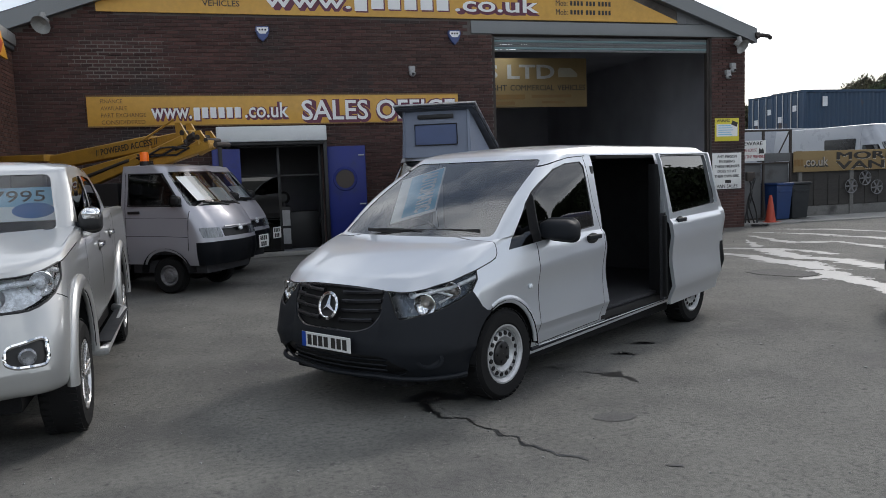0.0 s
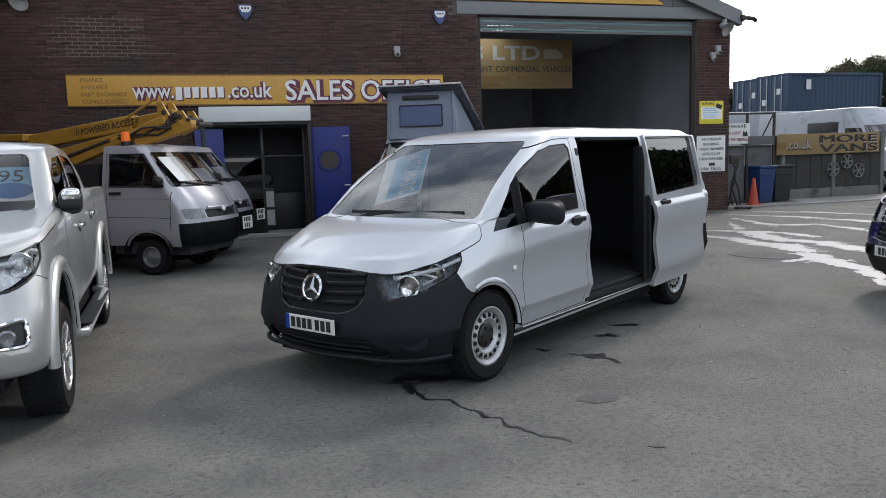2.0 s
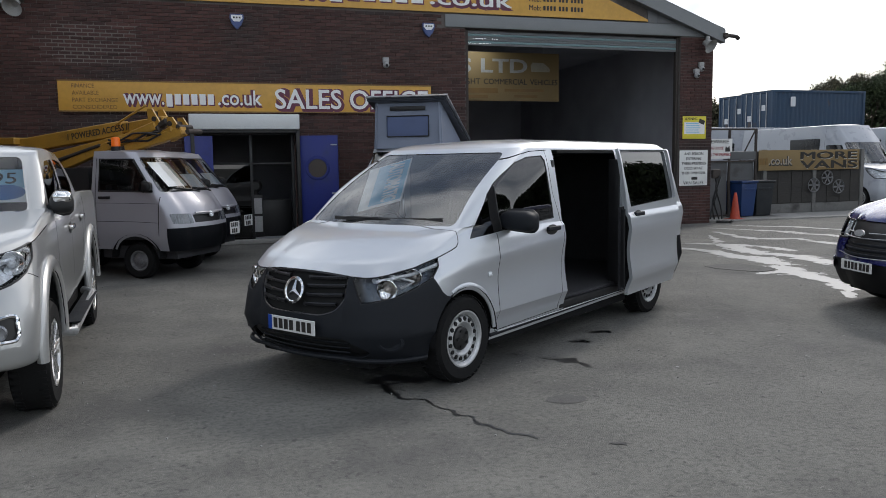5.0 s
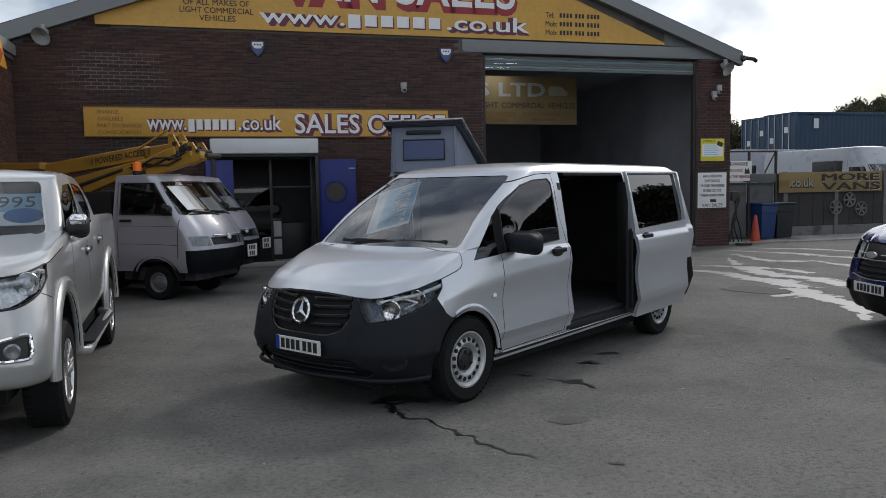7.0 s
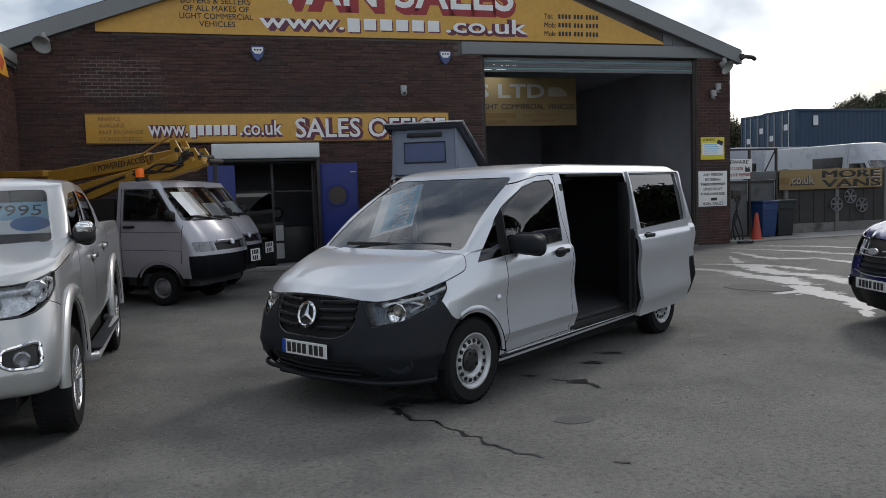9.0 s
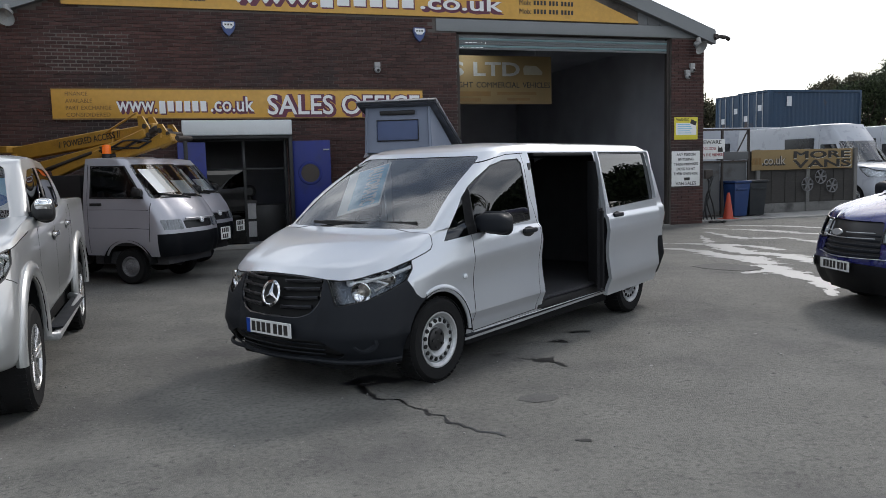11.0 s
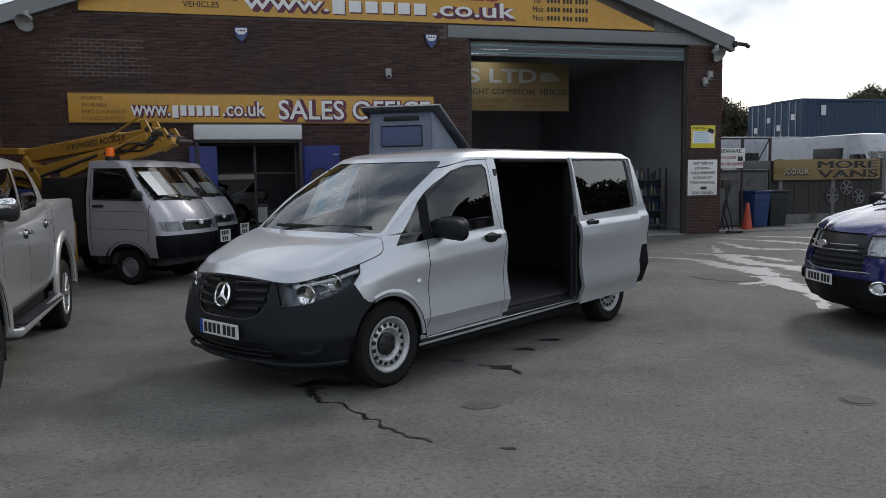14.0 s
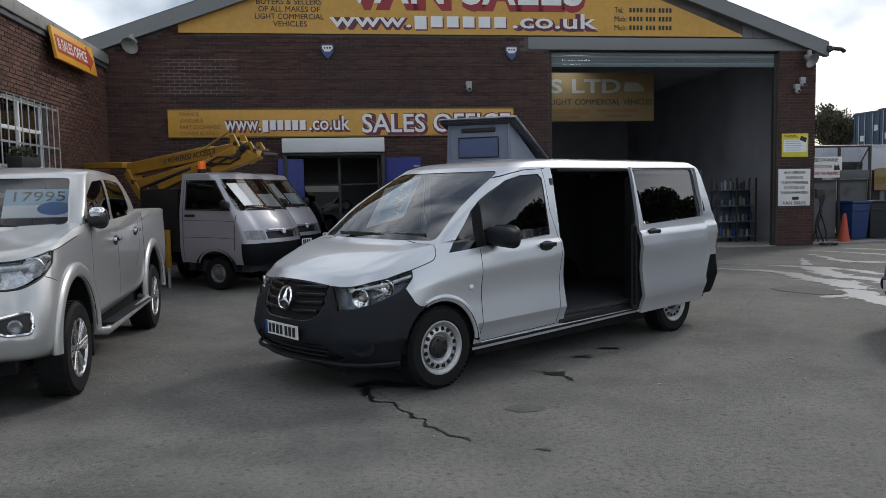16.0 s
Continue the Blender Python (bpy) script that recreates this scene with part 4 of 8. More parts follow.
        pipe(b2, line, 0.014, 6)
        part("light_strip", b2, LENS_BACK, lamp)
    # black front bumper
    bumper_bm = B()
    edge = [(-1.2, 1.0), (-0.345, 1.0), (-0.345, 0.848), (-0.285, 0.745), (-0.235, 0.708), (-0.165, 0.695)]
    for (xa, za), (xb, zb) in zip(edge, edge[1:]):
        if xb > xa:
            strip = lift(bm, carve(bm, [(xa, 0.0), (xb, 0.0), (xb, zb), (xa, za)], "y", lambda c: c.x < 0 and under_bonnet(c)))
            me = bpy.data.meshes.new("strip")
            strip.to_mesh(me)
            bumper_bm.from_mesh(me)
            strip.free()
            bpy.data.meshes.remove(me)
    bmesh.ops.remove_doubles(bumper_bm, verts=bumper_bm.verts[:], dist=0.0004)
    bumper_bm.normal_update()
    fr = lambda c: c.x < -0.5
    lower = lift(bumper_bm, carve(bumper_bm, rounded([(-0.58, 0.290), (0.58, 0.290), (0.68, 0.345), (0.50, 0.432), (-0.50, 0.432), (-0.68, 0.345)], 0.05), "x", fr), -0.03)
    part("lower_grille", lower, BLACK, van, "black lower air intake")
    for z in (0.325, 0.358, 0.392):
        b2 = B()
        pipe(b2, [Vector((-0.868 + 0.30 * f * f, f, z)) for f in [-0.5 + 0.1 * k for k in range(11)]], 0.006, 6)
        part("intake_slat", b2, TRIM, van)
    # grille
    g = carve(bumper_bm, rounded([(-0.28, 0.585), (0.28, 0.585), (0.395, 0.620), (0.462, 0.70), (0.462, 0.96), (-0.462, 0.96), (-0.462, 0.70), (-0.395, 0.620)], 0.04), "x", fr)
    grille_bm = lift(bumper_bm, g, -0.025)
    fog_at = {s: on_skin(bumper_bm, -0.66, 0.425, s) for s in (-1, 1)}
    frame_bm = rim_of(grille_bm, 0.014, (-0.018, 0, 0))
    bumper = part("front_bumper", thick(bumper_bm, -0.012), TRIM, van, "charcoal textured plastic bumper", angle=40)
    for s in (-1, 1):
        b2 = B()
        m = Matrix.Translation(fog_at[s]) @ pose(0, 0, 0, 0, 0, 90 - s * 41)
        lathe(b2, [(0.078, -0.03), (0.076, 0.006), (0.060, 0.010), (0.052, 0.0), (0.001, -0.003)], 24, m @ Matrix.Diagonal((1.25, 1, 0.9, 1)))
        part("fog_lamp_blank", b2, TRIM, bumper)
    b2 = B()
    half = [p for p in ring(-0.885, 4.4, 0.915, 0.278, 0.52, 0.50, 0.07) if p.x < -0.40]
    pipe(b2, [Vector((p.x, -p.y, p.z)) for p in reversed(half[1:])] + half, 0.017, 8)
    part("spoiler_lip", b2, TRIM, bumper)
    grille = part("grille", grille_bm, SEAM, van, "black slatted grille")
    part("grille_frame", frame_bm, GLOSS_BLACK, grille)
    for z, hw in ((0.660, 0.40), (0.725, 0.44), (0.79, 0.445), (0.85, 0.445)):
        for s in (-1, 1):
            b2 = B()
            ys = [s * (0.105 + (hw - 0.105) * k / 8) for k in range(9)]
            flat_bar(b2, [Vector((-0.868 + 0.078 * (y / 0.5) ** 2 + (z - 0.66) * 0.34, y, z + (y / 0.45) ** 2 * 0.018)) for y in ys], 0.030, 0.030)
            part("grille_slat", b2, GLOSS_BLACK, grille)
    b2 = B()
    em = pose(-0.880, -0.015, 0.757, 0, 0, 0) @ pose(0, 0, 0, 0, 16, 0) @ pose(0, 0, 0, 0, 0, 90)
    lathe(b2, [(0.088, -0.01), (0.105, -0.004), (0.105, 0.006), (0.088, 0.012), (0.080, 0.006), (0.080, -0.01), (0.088, -0.01)], 40, em)
    badge = part("badge_ring", b2, CHROME, van, "chrome ring badge")
    b2 = B()
    for k in range(3):
        a = math.radians(90 + 120 * k)
        p = em @ Vector((0.085 * math.cos(a), 0.0, 0.085 * math.sin(a)))
        tube(b2, em @ Vector((0, 0.004, 0)), p, 0.020, 4, 0.004)
    part("badge_spokes", b2, CHROME, badge)
    b2 = B()
    lathe(b2, [(0.085, -0.012), (0.001, -0.012)], 24, em)
    part("badge_back", b2, BLACK, badge)
    # windscreen
    ws = carve(bm, rounded([(-0.805, 1.195), (0.805, 1.195), (0.690, 1.772), (-0.690, 1.772)], 0.05), "x", lambda c: c.x < 1.15 and c.z > 1.15)
    w = part("windscreen", lift(bm, ws, -0.004), SCREEN_GLASS, van, "windscreen reflecting the clouds")
    w.visible_shadow = False
    # side windows of the cab
    for s in (-1, 1):
        f = carve(bm, [(0.13, 1.098), (0.425, 1.124), (0.425, 1.430)], "y", side_of[s])
        part("quarter_window", lift(bm, f, -0.005), SIDE_GLASS, van, "dark triangular quarter window").visible_shadow = False
        f = carve(bm, [(0.425, 1.124), (0.535, 1.132), (0.535, 1.510), (0.425, 1.430)], "y", side_of[s])
        part("quarter_pillar", lift(bm, f, -0.004), UNDER, van, "black mirror pillar")
        f = carve(bm, [(0.535, 1.132), (1.365, 1.185), (1.355, 1.70), (1.32, 1.742), (1.09, 1.730), (0.90, 1.687), (0.66, 1.578), (0.535, 1.510)], "y", side_of[s])
        glass_bm = lift(bm, f, -0.006)
        rubber = rim_of(glass_bm, 0.007)
        sw = part("side_window", glass_bm, SIDE_GLASS, van, "tinted cab window")
        sw.visible_shadow = False
        part("window_rubber", rubber, BLACK, sw)
    # open doorway on the near side, with the lifted skin as the slid-back door
    doorway = rounded([(1.495, 0.315), (2.75, 0.34), (2.75, 1.795), (1.44, 1.795), (1.50, 1.15)], 0.03, 3)
    skin = lift(bm, carve(bm, doorway, "y", L))
    door = new("sliding_door")
    door.parent, door.matrix_basis = van, pose(1.06, -0.115, 0.0)
    tagged(door, "silver sliding door slid back along the van's side")
    win = lift(skin, carve(skin, rounded([(1.580, 1.214), (2.74, 1.262), (2.71, 1.785), (1.520, 1.780)], 0.03), "y", L), -0.004)
    part("door_window", win, PRIVACY, door, "dark privacy glass").visible_shadow = False
    part("door_skin", thick(skin, -0.035), SILVER, door)
    b2 = B()
    box(b2, 1.52, 2.72, -0.90, -0.85, 0.36, 1.22, 0.02)
    part("door_lining", b2, LINING, door)
    door_handle(door, 1.73, -0.974, 1.135, -1)
    b2 = B()
    beam(b2, (1.50, -0.930, 0.338), (2.75, -0.930, 0.362), 0.012, 0.014, 0.003)
    part("bright_strip", b2, CHROME, door)
    b2 = B()
    box(b2, 1.487, 1.503, -0.945, -0.90, 0.40, 1.2, 0.005)
    part("door_edge", b2, BLACK, door)
    # fixed rear glass on both sides, closed door glass on the far side
    for s, ps in ((-1, [[(2.86, 1.265), (4.10, 1.30), (4.0, 1.735), (2.82, 1.735)]]), (1, [[(1.60, 1.245), (2.55, 1.265), (2.55, 1.735), (1.55, 1.735)], [(2.86, 1.265), (4.10, 1.30), (4.0, 1.735), (2.82, 1.735)]])):
        for p in ps:
            part("rear_side_window", lift(bm, carve(bm, rounded(p, 0.05), "y", side_of[s]), -0.004), PRIVACY, van).visible_shadow = False
    # rear corner bumper
    rb = carve(bm, [(3.86, 0.2), (4.6, 0.2), (4.6, 0.80), (4.16, 0.80), (4.08, 0.74), (4.02, 0.50)], "y", lambda c: c.x > 3.7)
    part("rear_bumper", thick(lift(bm, rb), 0.012), TRIM, van, "charcoal wrap-round rear bumper")
    for s in (-1, 1):
        f = carve(bm, rounded([(4.29, 0.86), (4.5, 0.86), (4.5, 1.25), (4.31, 1.25)], 0.03), "y", side_of[s])
        if f:
            part("tail_lamp", lift(bm, f, 0.004), RED_LENS, van, "red tail lamp")
    # shut lines
    for s in (-1, 1):
        t = side_of[s]
        part("door_shut_line", seam(bm, [(0.46, 0.315), (0.455, 1.118)], "y", t, 0.007), SEAM, van)
        part("door_shut_line", seam(bm, [(0.51, 1.53), (0.60, 1.603), (0.82, 1.707), (1.0, 1.752), (1.16, 1.778), (1.42, 1.790)], "y", t, 0.007), SEAM, van)
        part("door_shut_line", seam(bm, [(0.46, 0.315), (1.47, 0.345), (1.465, 0.36), (1.49, 1.10), (1.40, 1.40), (1.385, 1.785)], "y", t, 0.006), SEAM, van)
        part("bonnet_shut_line", seam(bm, [(-0.27, 0.984), (-0.09, 1.031), (-0.03, 1.052), (0.0, 1.085), (0.01, 1.14), (0.0, 1.19)], "y", t, 0.007), SEAM, van)
        b2 = B()
        arch = [math.radians(3 + 111 * k / 16) for k in range(17)]
        pipe(b2, [Vector((0.402 * math.cos(a), s * 0.962, 0.345 + 0.402 * math.sin(a))) for a in arch], 0.030, 10)
        for v in b2.verts:
            v.co.y = s * 0.950 + (v.co.y - s * 0.962) * 0.55
        part("arch_lip", b2, SILVER, van)
    part("roof_joint", seam(bm, [(1.45, -0.71), (4.0, -0.71)], "z", lambda c: c.z > 1.7, 0.008), SEAM, van)
    part("roof_joint", seam(bm, [(1.45, 0.71), (4.0, 0.71)], "z", lambda c: c.z > 1.7, 0.008), SEAM, van)
    part("body", bm, SILVER, van, "silver metallic body shell", angle=28)
    # arch liners, underbody
    for s in (-1, 1):
        for x in (0.0, 3.43):
            b2 = B()
            lathe(b2, [(0.398, -0.02), (0.40, 0.30), (0.05, 0.30)], 28, pose(x, s * 0.955, 0.345) @ Matrix.Diagonal((1, -s, 1, 1)))
            bmesh.ops.delete(b2, geom=[f for f in b2.faces if f.calc_center_median().z < 0.36], context="FACES")
            part("arch_liner", b2, UNDER, van)
            wheel(van, x, s * 0.845, 0.338, 0.215, 0.215, s, "steel")
    for b in ((-0.6, -0.42, -0.7, 0.7, 0.2, 0.6), (0.45, 3.0, -0.86, 0.86, 0.19, 0.31), (-0.7, 4.2, -0.60, 0.60, 0.19, 0.33), (3.86, 4.3, -0.8, 0.8, 0.28, 0.4)):
        b2 = B()
        box(b2, *b, 0.02)
        part("underbody", b2, UNDER, van)
    for s in (-1, 1):
        b2 = B()
        beam(b2, (0.385, s * 0.900, 0.290), (3.06, s * 0.900, 0.336), 0.045, 0.030, 0.010)
        part("sill", b2, TRIM, van)
        b2 = B()
        beam(b2, (0.42, s * 0.966, 0.325), (3.05, s * 0.966, 0.352), 0.008, 0.009, 0.002)
        part("sill_strip", b2, SILVER, van)
    # cabin
    for b in ((1.46, 4.3, -0.86, 0.86, 0.40, 0.43), (1.42, 4.25, -0.72, 0.72, 1.77, 1.80), (4.20, 4.23, -0.8, 0.8, 0.42, 1.78), (1.52, 4.2, 0.78, 0.80, 0.42, 1.76), (1.43, 1.46, -0.82, 0.82, 0.42, 1.76), (2.79, 4.2, -0.84, -0.80, 0.42, 1.24), (-0.3, 1.4, -0.82, 0.82, 0.42, 0.46)):
        b2 = B()
        box(b2, *b)
        part("cabin_lining", b2, LINING, van)
    b2 = B()
    box(b2, 0.16, 0.62, -0.76, 0.76, 0.95, 1.165, 0.06, 3)
    dash = part("dashboard", b2, LINING, van, "black dashboard")
    for y in (0.40, -0.10, -0.48):
        seat(van, 0.95, y, 0.72)
    b2 = B()
    m = pose(0.66, 0.40, 1.13, 0, -28, 0) @ pose(0, 0, 0, 0, 0, 90)
    lathe(b2, [(0.165, -0.015), (0.18, -0.015), (0.188, 0), (0.18, 0.015), (0.165, 0.015), (0.158, 0), (0.165, -0.015)], 28, m)
    part("steering_wheel", b2, BLACK, van)
    # doorway trim, step and details
    b2 = B()
    for b in ((1.50, 2.74, -0.915, -0.80, 0.335, 0.40), (1.45, 1.50, -0.86, -0.78, 0.4, 1.7), (2.73, 2.79, -0.90, -0.78, 0.4, 1.7)):
        box(b2, *b, 0.008)
    part("doorway_step", b2, BLACK, van)
    b2 = B()
    beam(b2, (1.6, -0.80, 1.775), (2.74, -0.80, 1.775), 0.06, 0.025, 0.004)
    part("door_rail", b2, SEAM, van)
    b2 = B()
    box(b2, 2.755, 2.78, -0.945, -0.88, 0.5, 1.55, 0.006)
    part("doorway_pillar", b2, SILVER, van)
    door_handle(van, 1.28, -0.968, 1.09, -1)
    door_handle(van, 1.28, 0.968, 1.09, 1)
    mirror(van, 0.63, -0.89, 1.215, -1, 0.33, 0.21)
    mirror(van, 0.63, 0.89, 1.215, 1, 0.33, 0.21)
    b2 = B()
    bmesh.ops.create_uvsphere(b2, u_segments=12, v_segments=8, radius=0.024, matrix=pose(0.33, -0.962, 0.80) @ Matrix.Diagonal((1.2, 0.5, 1, 1)))
    part("side_repeater", b2, LENS_BACK, van)
    wiper(van, (0.03, -0.42, 1.195), (-0.01, 0.30, 1.222))
    wiper(van, (-0.02, 0.30, 1.190), (0.07, -0.52, 1.222))
    number_plate(van, pose(-0.935, -0.03, 0.50) @ pose(0, 0, 0, 90, 0, -90))
    return van


van = panel_van()
# show card in the windscreen
card = empty("price_card", van.matrix_world @ pose(0.27, 0, 1.2) @ pose(0, 0, 0, 0, 0, -90) @ pose(0, 0, 0, 42, 0, 0) @ pose(-0.275, 0.17, 0, 0, 0, 21), "white and blue showroom card behind the windscreen", "card")
bm = B()
box(bm, -0.25, 0.21, 0.0, 0.60, -0.003, 0.003)
part("sheet", bm, CARD_WHITE, card)
bm = B()
box(bm, -0.14, 0.195, 0.03, 0.585, 0.0035, 0.0045)
part("panel", bm, CARD_BLUE, card)
fit_lettering("AUTOMATIC", 0.53, 0.15, SIGN_WHITE, pose(-0.01, 0.575, 0.006, 0, 0, -90), card, bold=0.03)


# ---- signs and fittings on the front wall ----
FACE = pose(0, 0, 0, 90, 0, 0)          # text plane that faces -y


def on_wall(x, z, y):
    return pose(x, y, z) @ FACE


def shadow_text(text, width, height, x, z, parent, y, edge, d=0.03, **k):
    fit_lettering(text, width, height, edge, on_wall(x + d, z - d, y + 0.006), parent, name="letter_shadow", bold=0.085, **k)
    fit_lettering(text, width, height, SIGN_WHITE, on_wall(x, z, y - 0.004), parent, bold=0.012, **k)


def trade_bars(n, x, z, w, h, parent, y, edge, d=0.03, tail=()):
    """Plain blocks where the trade name stands."""
    step = w / n
    for k in range(n):
        for dd, M, yy in ((d, edge, y + 0.002), (0, SIGN_WHITE, y - 0.006)):
            bm = B()
            box(bm, x + k * step + dd, x + k * step + step * 0.74 + dd, yy, yy + 0.004, z - dd - (0.2 * h if k in tail else 0), z - dd + h)
            part("name_block", bm, M, parent)


gable_sign = empty("gable_sign", Matrix(), "large yellow gable sign lettered van sales", "sign")
bm = B()
prism(bm, [(-8.43, 5.155), (4.85, 5.155), (4.85, 5.20), (RIDGE_X + 0.0, 7.70), (-8.43, 5.44)], -0.05, 0.0)
part("sign_sheet", bm, YELLOW, gable_sign)
SY = -0.055
shadow_text("VAN SALES", 5.62, 0.80, -4.80, 5.86, gable_sign, SY, SIGN_RED, 0.07)
shadow_text("www.", 1.86, 0.31, -5.12, 5.32, gable_sign, SY, SIGN_PURPLE)
trade_bars(6, -3.18, 5.32, 2.24, 0.25, gable_sign, SY, SIGN_PURPLE, tail=(0,))
shadow_text(".co.uk", 2.05, 0.33, -0.88, 5.32, gable_sign, SY, SIGN_PURPLE)
for i, (t, w, x) in enumerate((("BUYERS & SELLERS", 1.44, -6.72), ("OF ALL MAKES OF", 1.36, -6.68), ("LIGHT COMMERCIAL", 1.52, -6.76), ("VEHICLES", 0.75, -6.37))):
    fit_lettering(t, w, 0.118, SIGN_BLACK, on_wall(x, 5.795 - 0.162 * i, SY), gable_sign, bold=0.008)
for i, t in enumerate(("Tel:", "Mob:", "Mob:")):
    z = 5.70 - 0.205 * i
    fit_lettering(t, 0.30 if i else 0.22, 0.125, SIGN_BLACK, on_wall(1.60, z, SY), gable_sign, bold=0.004)
    for k in range(11):
        bm = B()
        gap = 0.05 * ((k > 3) + (k > 6))
        box(bm, 1.97 + 0.090 * k + gap, 1.97 + 0.090 * k + gap + 0.055, SY - 0.003, SY + 0.002, z + 0.01, z + 0.115)
        part("number_bar", bm, SIGN_BLACK, gable_sign)

office_sign = empty("office_sign", Matrix(), "long yellow sales office sign", "sign")
bm = B()
box(bm, -8.74, -0.88, -0.05, 0.0, 2.84, 3.48, 0.008)
part("sign_sheet", bm, YELLOW, office_sign)
for z0, z1 in ((2.838, 2.865), (3.455, 3.482)):
    bm = B()
    box(bm, -8.745, -0.875, -0.056, -0.051, z0, z1)
    part("sign_edge", bm, SIGN_BROWN, office_sign)
for i, (t, w) in enumerate((("FINANCE", 0.42), ("AVAILABLE", 0.50), ("PART EXCHANGE", 0.86), ("CONSIDIDERED", 0.84))):
    fit_lettering(t, w, 0.082, SIGN_BROWN, on_wall(-8.48, 3.325 - 0.142 * i, -0.054), office_sign)
shadow_text("www.", 0.80, 0.31, -7.52, 3.0, office_sign, -0.056, SIGN_PURPLE, 0.015)
trade_bars(6, -6.68, 3.0, 1.0, 0.22, office_sign, -0.056, SIGN_PURPLE, 0.025, tail=(0,))
shadow_text(".co.uk", 0.92, 0.31, -5.64, 3.0, office_sign, -0.056, SIGN_PURPLE, 0.015)
shadow_text("SALES OFFICE", 3.48, 0.41, -4.44, 2.935, office_sign, -0.056, SIGN_PURPLE, 0.020)

# office entrance: shutter box, open blue doors, glazed frame
box_ = empty("shutter_box", Matrix(), "pale steel roller shutter box over the entrance", "shutter")
bm = B()
box(bm, -6.26, -3.95, -0.26, 0.0, 2.47, 2.80, 0.03, 3)
part("housing", bm, SHUTTER, box_)
bm = B()
box(bm, -6.20, -4.0, -0.20, -0.14, 2.40, 2.465, 0.006)
part("shutter_edge", bm, BLACK, box_)
for x in (-6.24, -4.03):
    bm = B()
    box(bm, x, x + 0.08, -0.20, 0.0, 0.1, 2.46, 0.006)
    part("guide_rail", bm, BLACK, box_)
for i, (hx, s, ang) in enumerate(((-5.80, -1, 8), (-4.02, 1, -12))):
    d = empty("blue_door", pose(hx, -0.04, 0.10, 0, 0, ang if s < 0 else ang), "open blue painted door with porthole", "door", "entrance doors")
    w = 0.58 if s < 0 else 0.92
    bm = B()
    x0, x1 = (-w, 0) if s < 0 else (0, w)
    n, cx, cz, pr = 24, (x0 + x1) / 2, 1.52, 0.23
    box(bm, x0, x1, -0.05, 0.0, 0.0, 2.24, 0.006)
    part("leaf", bm, BLUE_DOOR, d)
    if s > 0:
        bm = B()
        m = pose(cx, -0.053, cz, 0, 0, 180)
        lathe(bm, [(pr - 0.03, 0.0), (pr - 0.02, 0.018), (pr + 0.02, 0.018), (pr + 0.035, 0.0)], 32, m)
        rg = part("porthole_ring", bm, BLUE_DOOR, d)
        bm = B()
        lathe(bm, [(pr - 0.02, 0.004), (0.001, 0.004)], 28, m)
        part("porthole_glass", bm, mat("dull_brown_porthole", (0.06, 0.045, 0.035), 0.35, vary=0.2), rg)
        for z in (0.95, 2.02):
            bm = B()
            box(bm, x1 - 0.16, x1 - 0.02, -0.075, -0.052, z, z + 0.03, 0.006)
            part("latch", bm, GALV, d)
glazing = empty("door_1", Matrix(), "dark glazed office front", "door", kind="structure")
for b in ((-6.12, -6.06, 0.12, 0.18, 0.05, 2.42), (-4.11, -4.05, 0.12, 0.18, 0.05, 2.42), (-6.06, -4.11, 0.12, 0.18, 2.36, 2.42), (-5.02, -4.96, 0.12, 0.18, 0.05, 2.36), (-6.06, -4.11, 0.12, 0.18, 1.72, 1.76)):
    bm = B()
    box(bm, *b, 0.006)
    part("frame_bar", bm, BLACK, glazing)
for x0, x1, z0, z1 in ((-6.06, -5.02, 0.05, 1.72),):
    bm = B()
    box(bm, x0, x1, 0.145, 0.151, z0, z1)
    part("pane", bm, SIDE_GLASS, glazing).visible_shadow = False

cab = empty("drawer_unit", pose(-5.05, 0.9, 0.05), "dark unit with pale drawers inside the office", "cabinet")
bm = B()
box(bm, -0.30, 0.34, 0, 0.4, 0, 0.98, 0.01)
part("carcass", bm, BLACK, cab)
for r in range(2):
    for c in range(2):
        bm = B()
        box(bm, -0.27 + 0.31 * c, 0.01 + 0.31 * c, -0.012, 0.0, 0.12 + 0.42 * r, 0.48 + 0.42 * r, 0.008)
        part("drawer", bm, mat("pale_drawer", (0.55, 0.55, 0.56), 0.6) if not (r or c) else bpy.data.materials["pale_drawer"], cab)
fan = empty("desk_fan", pose(-4.85, 1.05, 1.03), "dark round fan on the drawer unit", "fan")
bm = B()
lathe(bm, [(0.001, -0.04), (0.09, -0.04), (0.15, 0.0), (0.09, 0.05), (0.001, 0.05)], 20, pose(0, 0, 0.2))
part("guard", bm, BLACK, fan)
bm = B()
tube(bm, (0, 0, 0), (0, 0, 0.1), 0.08, 14, 0.03)
part("base", bm, BLACK, fan)
pos = empty("wall_poster", pose(-5.45, 3.595, 1.25), "pale paper poster on the office wall", "poster")
bm = B()
box(bm, -0.35, 0.35, -0.004, 0, 0, 0.5)
part("sheet", bm, CARD_WHITE, pos)
pan = empty("counter", pose(-4.4, 1.0, 0.05), "dark office counter behind the doors", "counter")
bm = B()
box(bm, -0.35, 0.35, 0, 0.5, 0, 0.85, 0.01)
part("counter_body", bm, BLACK, pan)


CAM_GREY = mat("grimy_white_plastic", (0.36, 0.36, 0.36), 0.5, vary=0.15, scale=9)


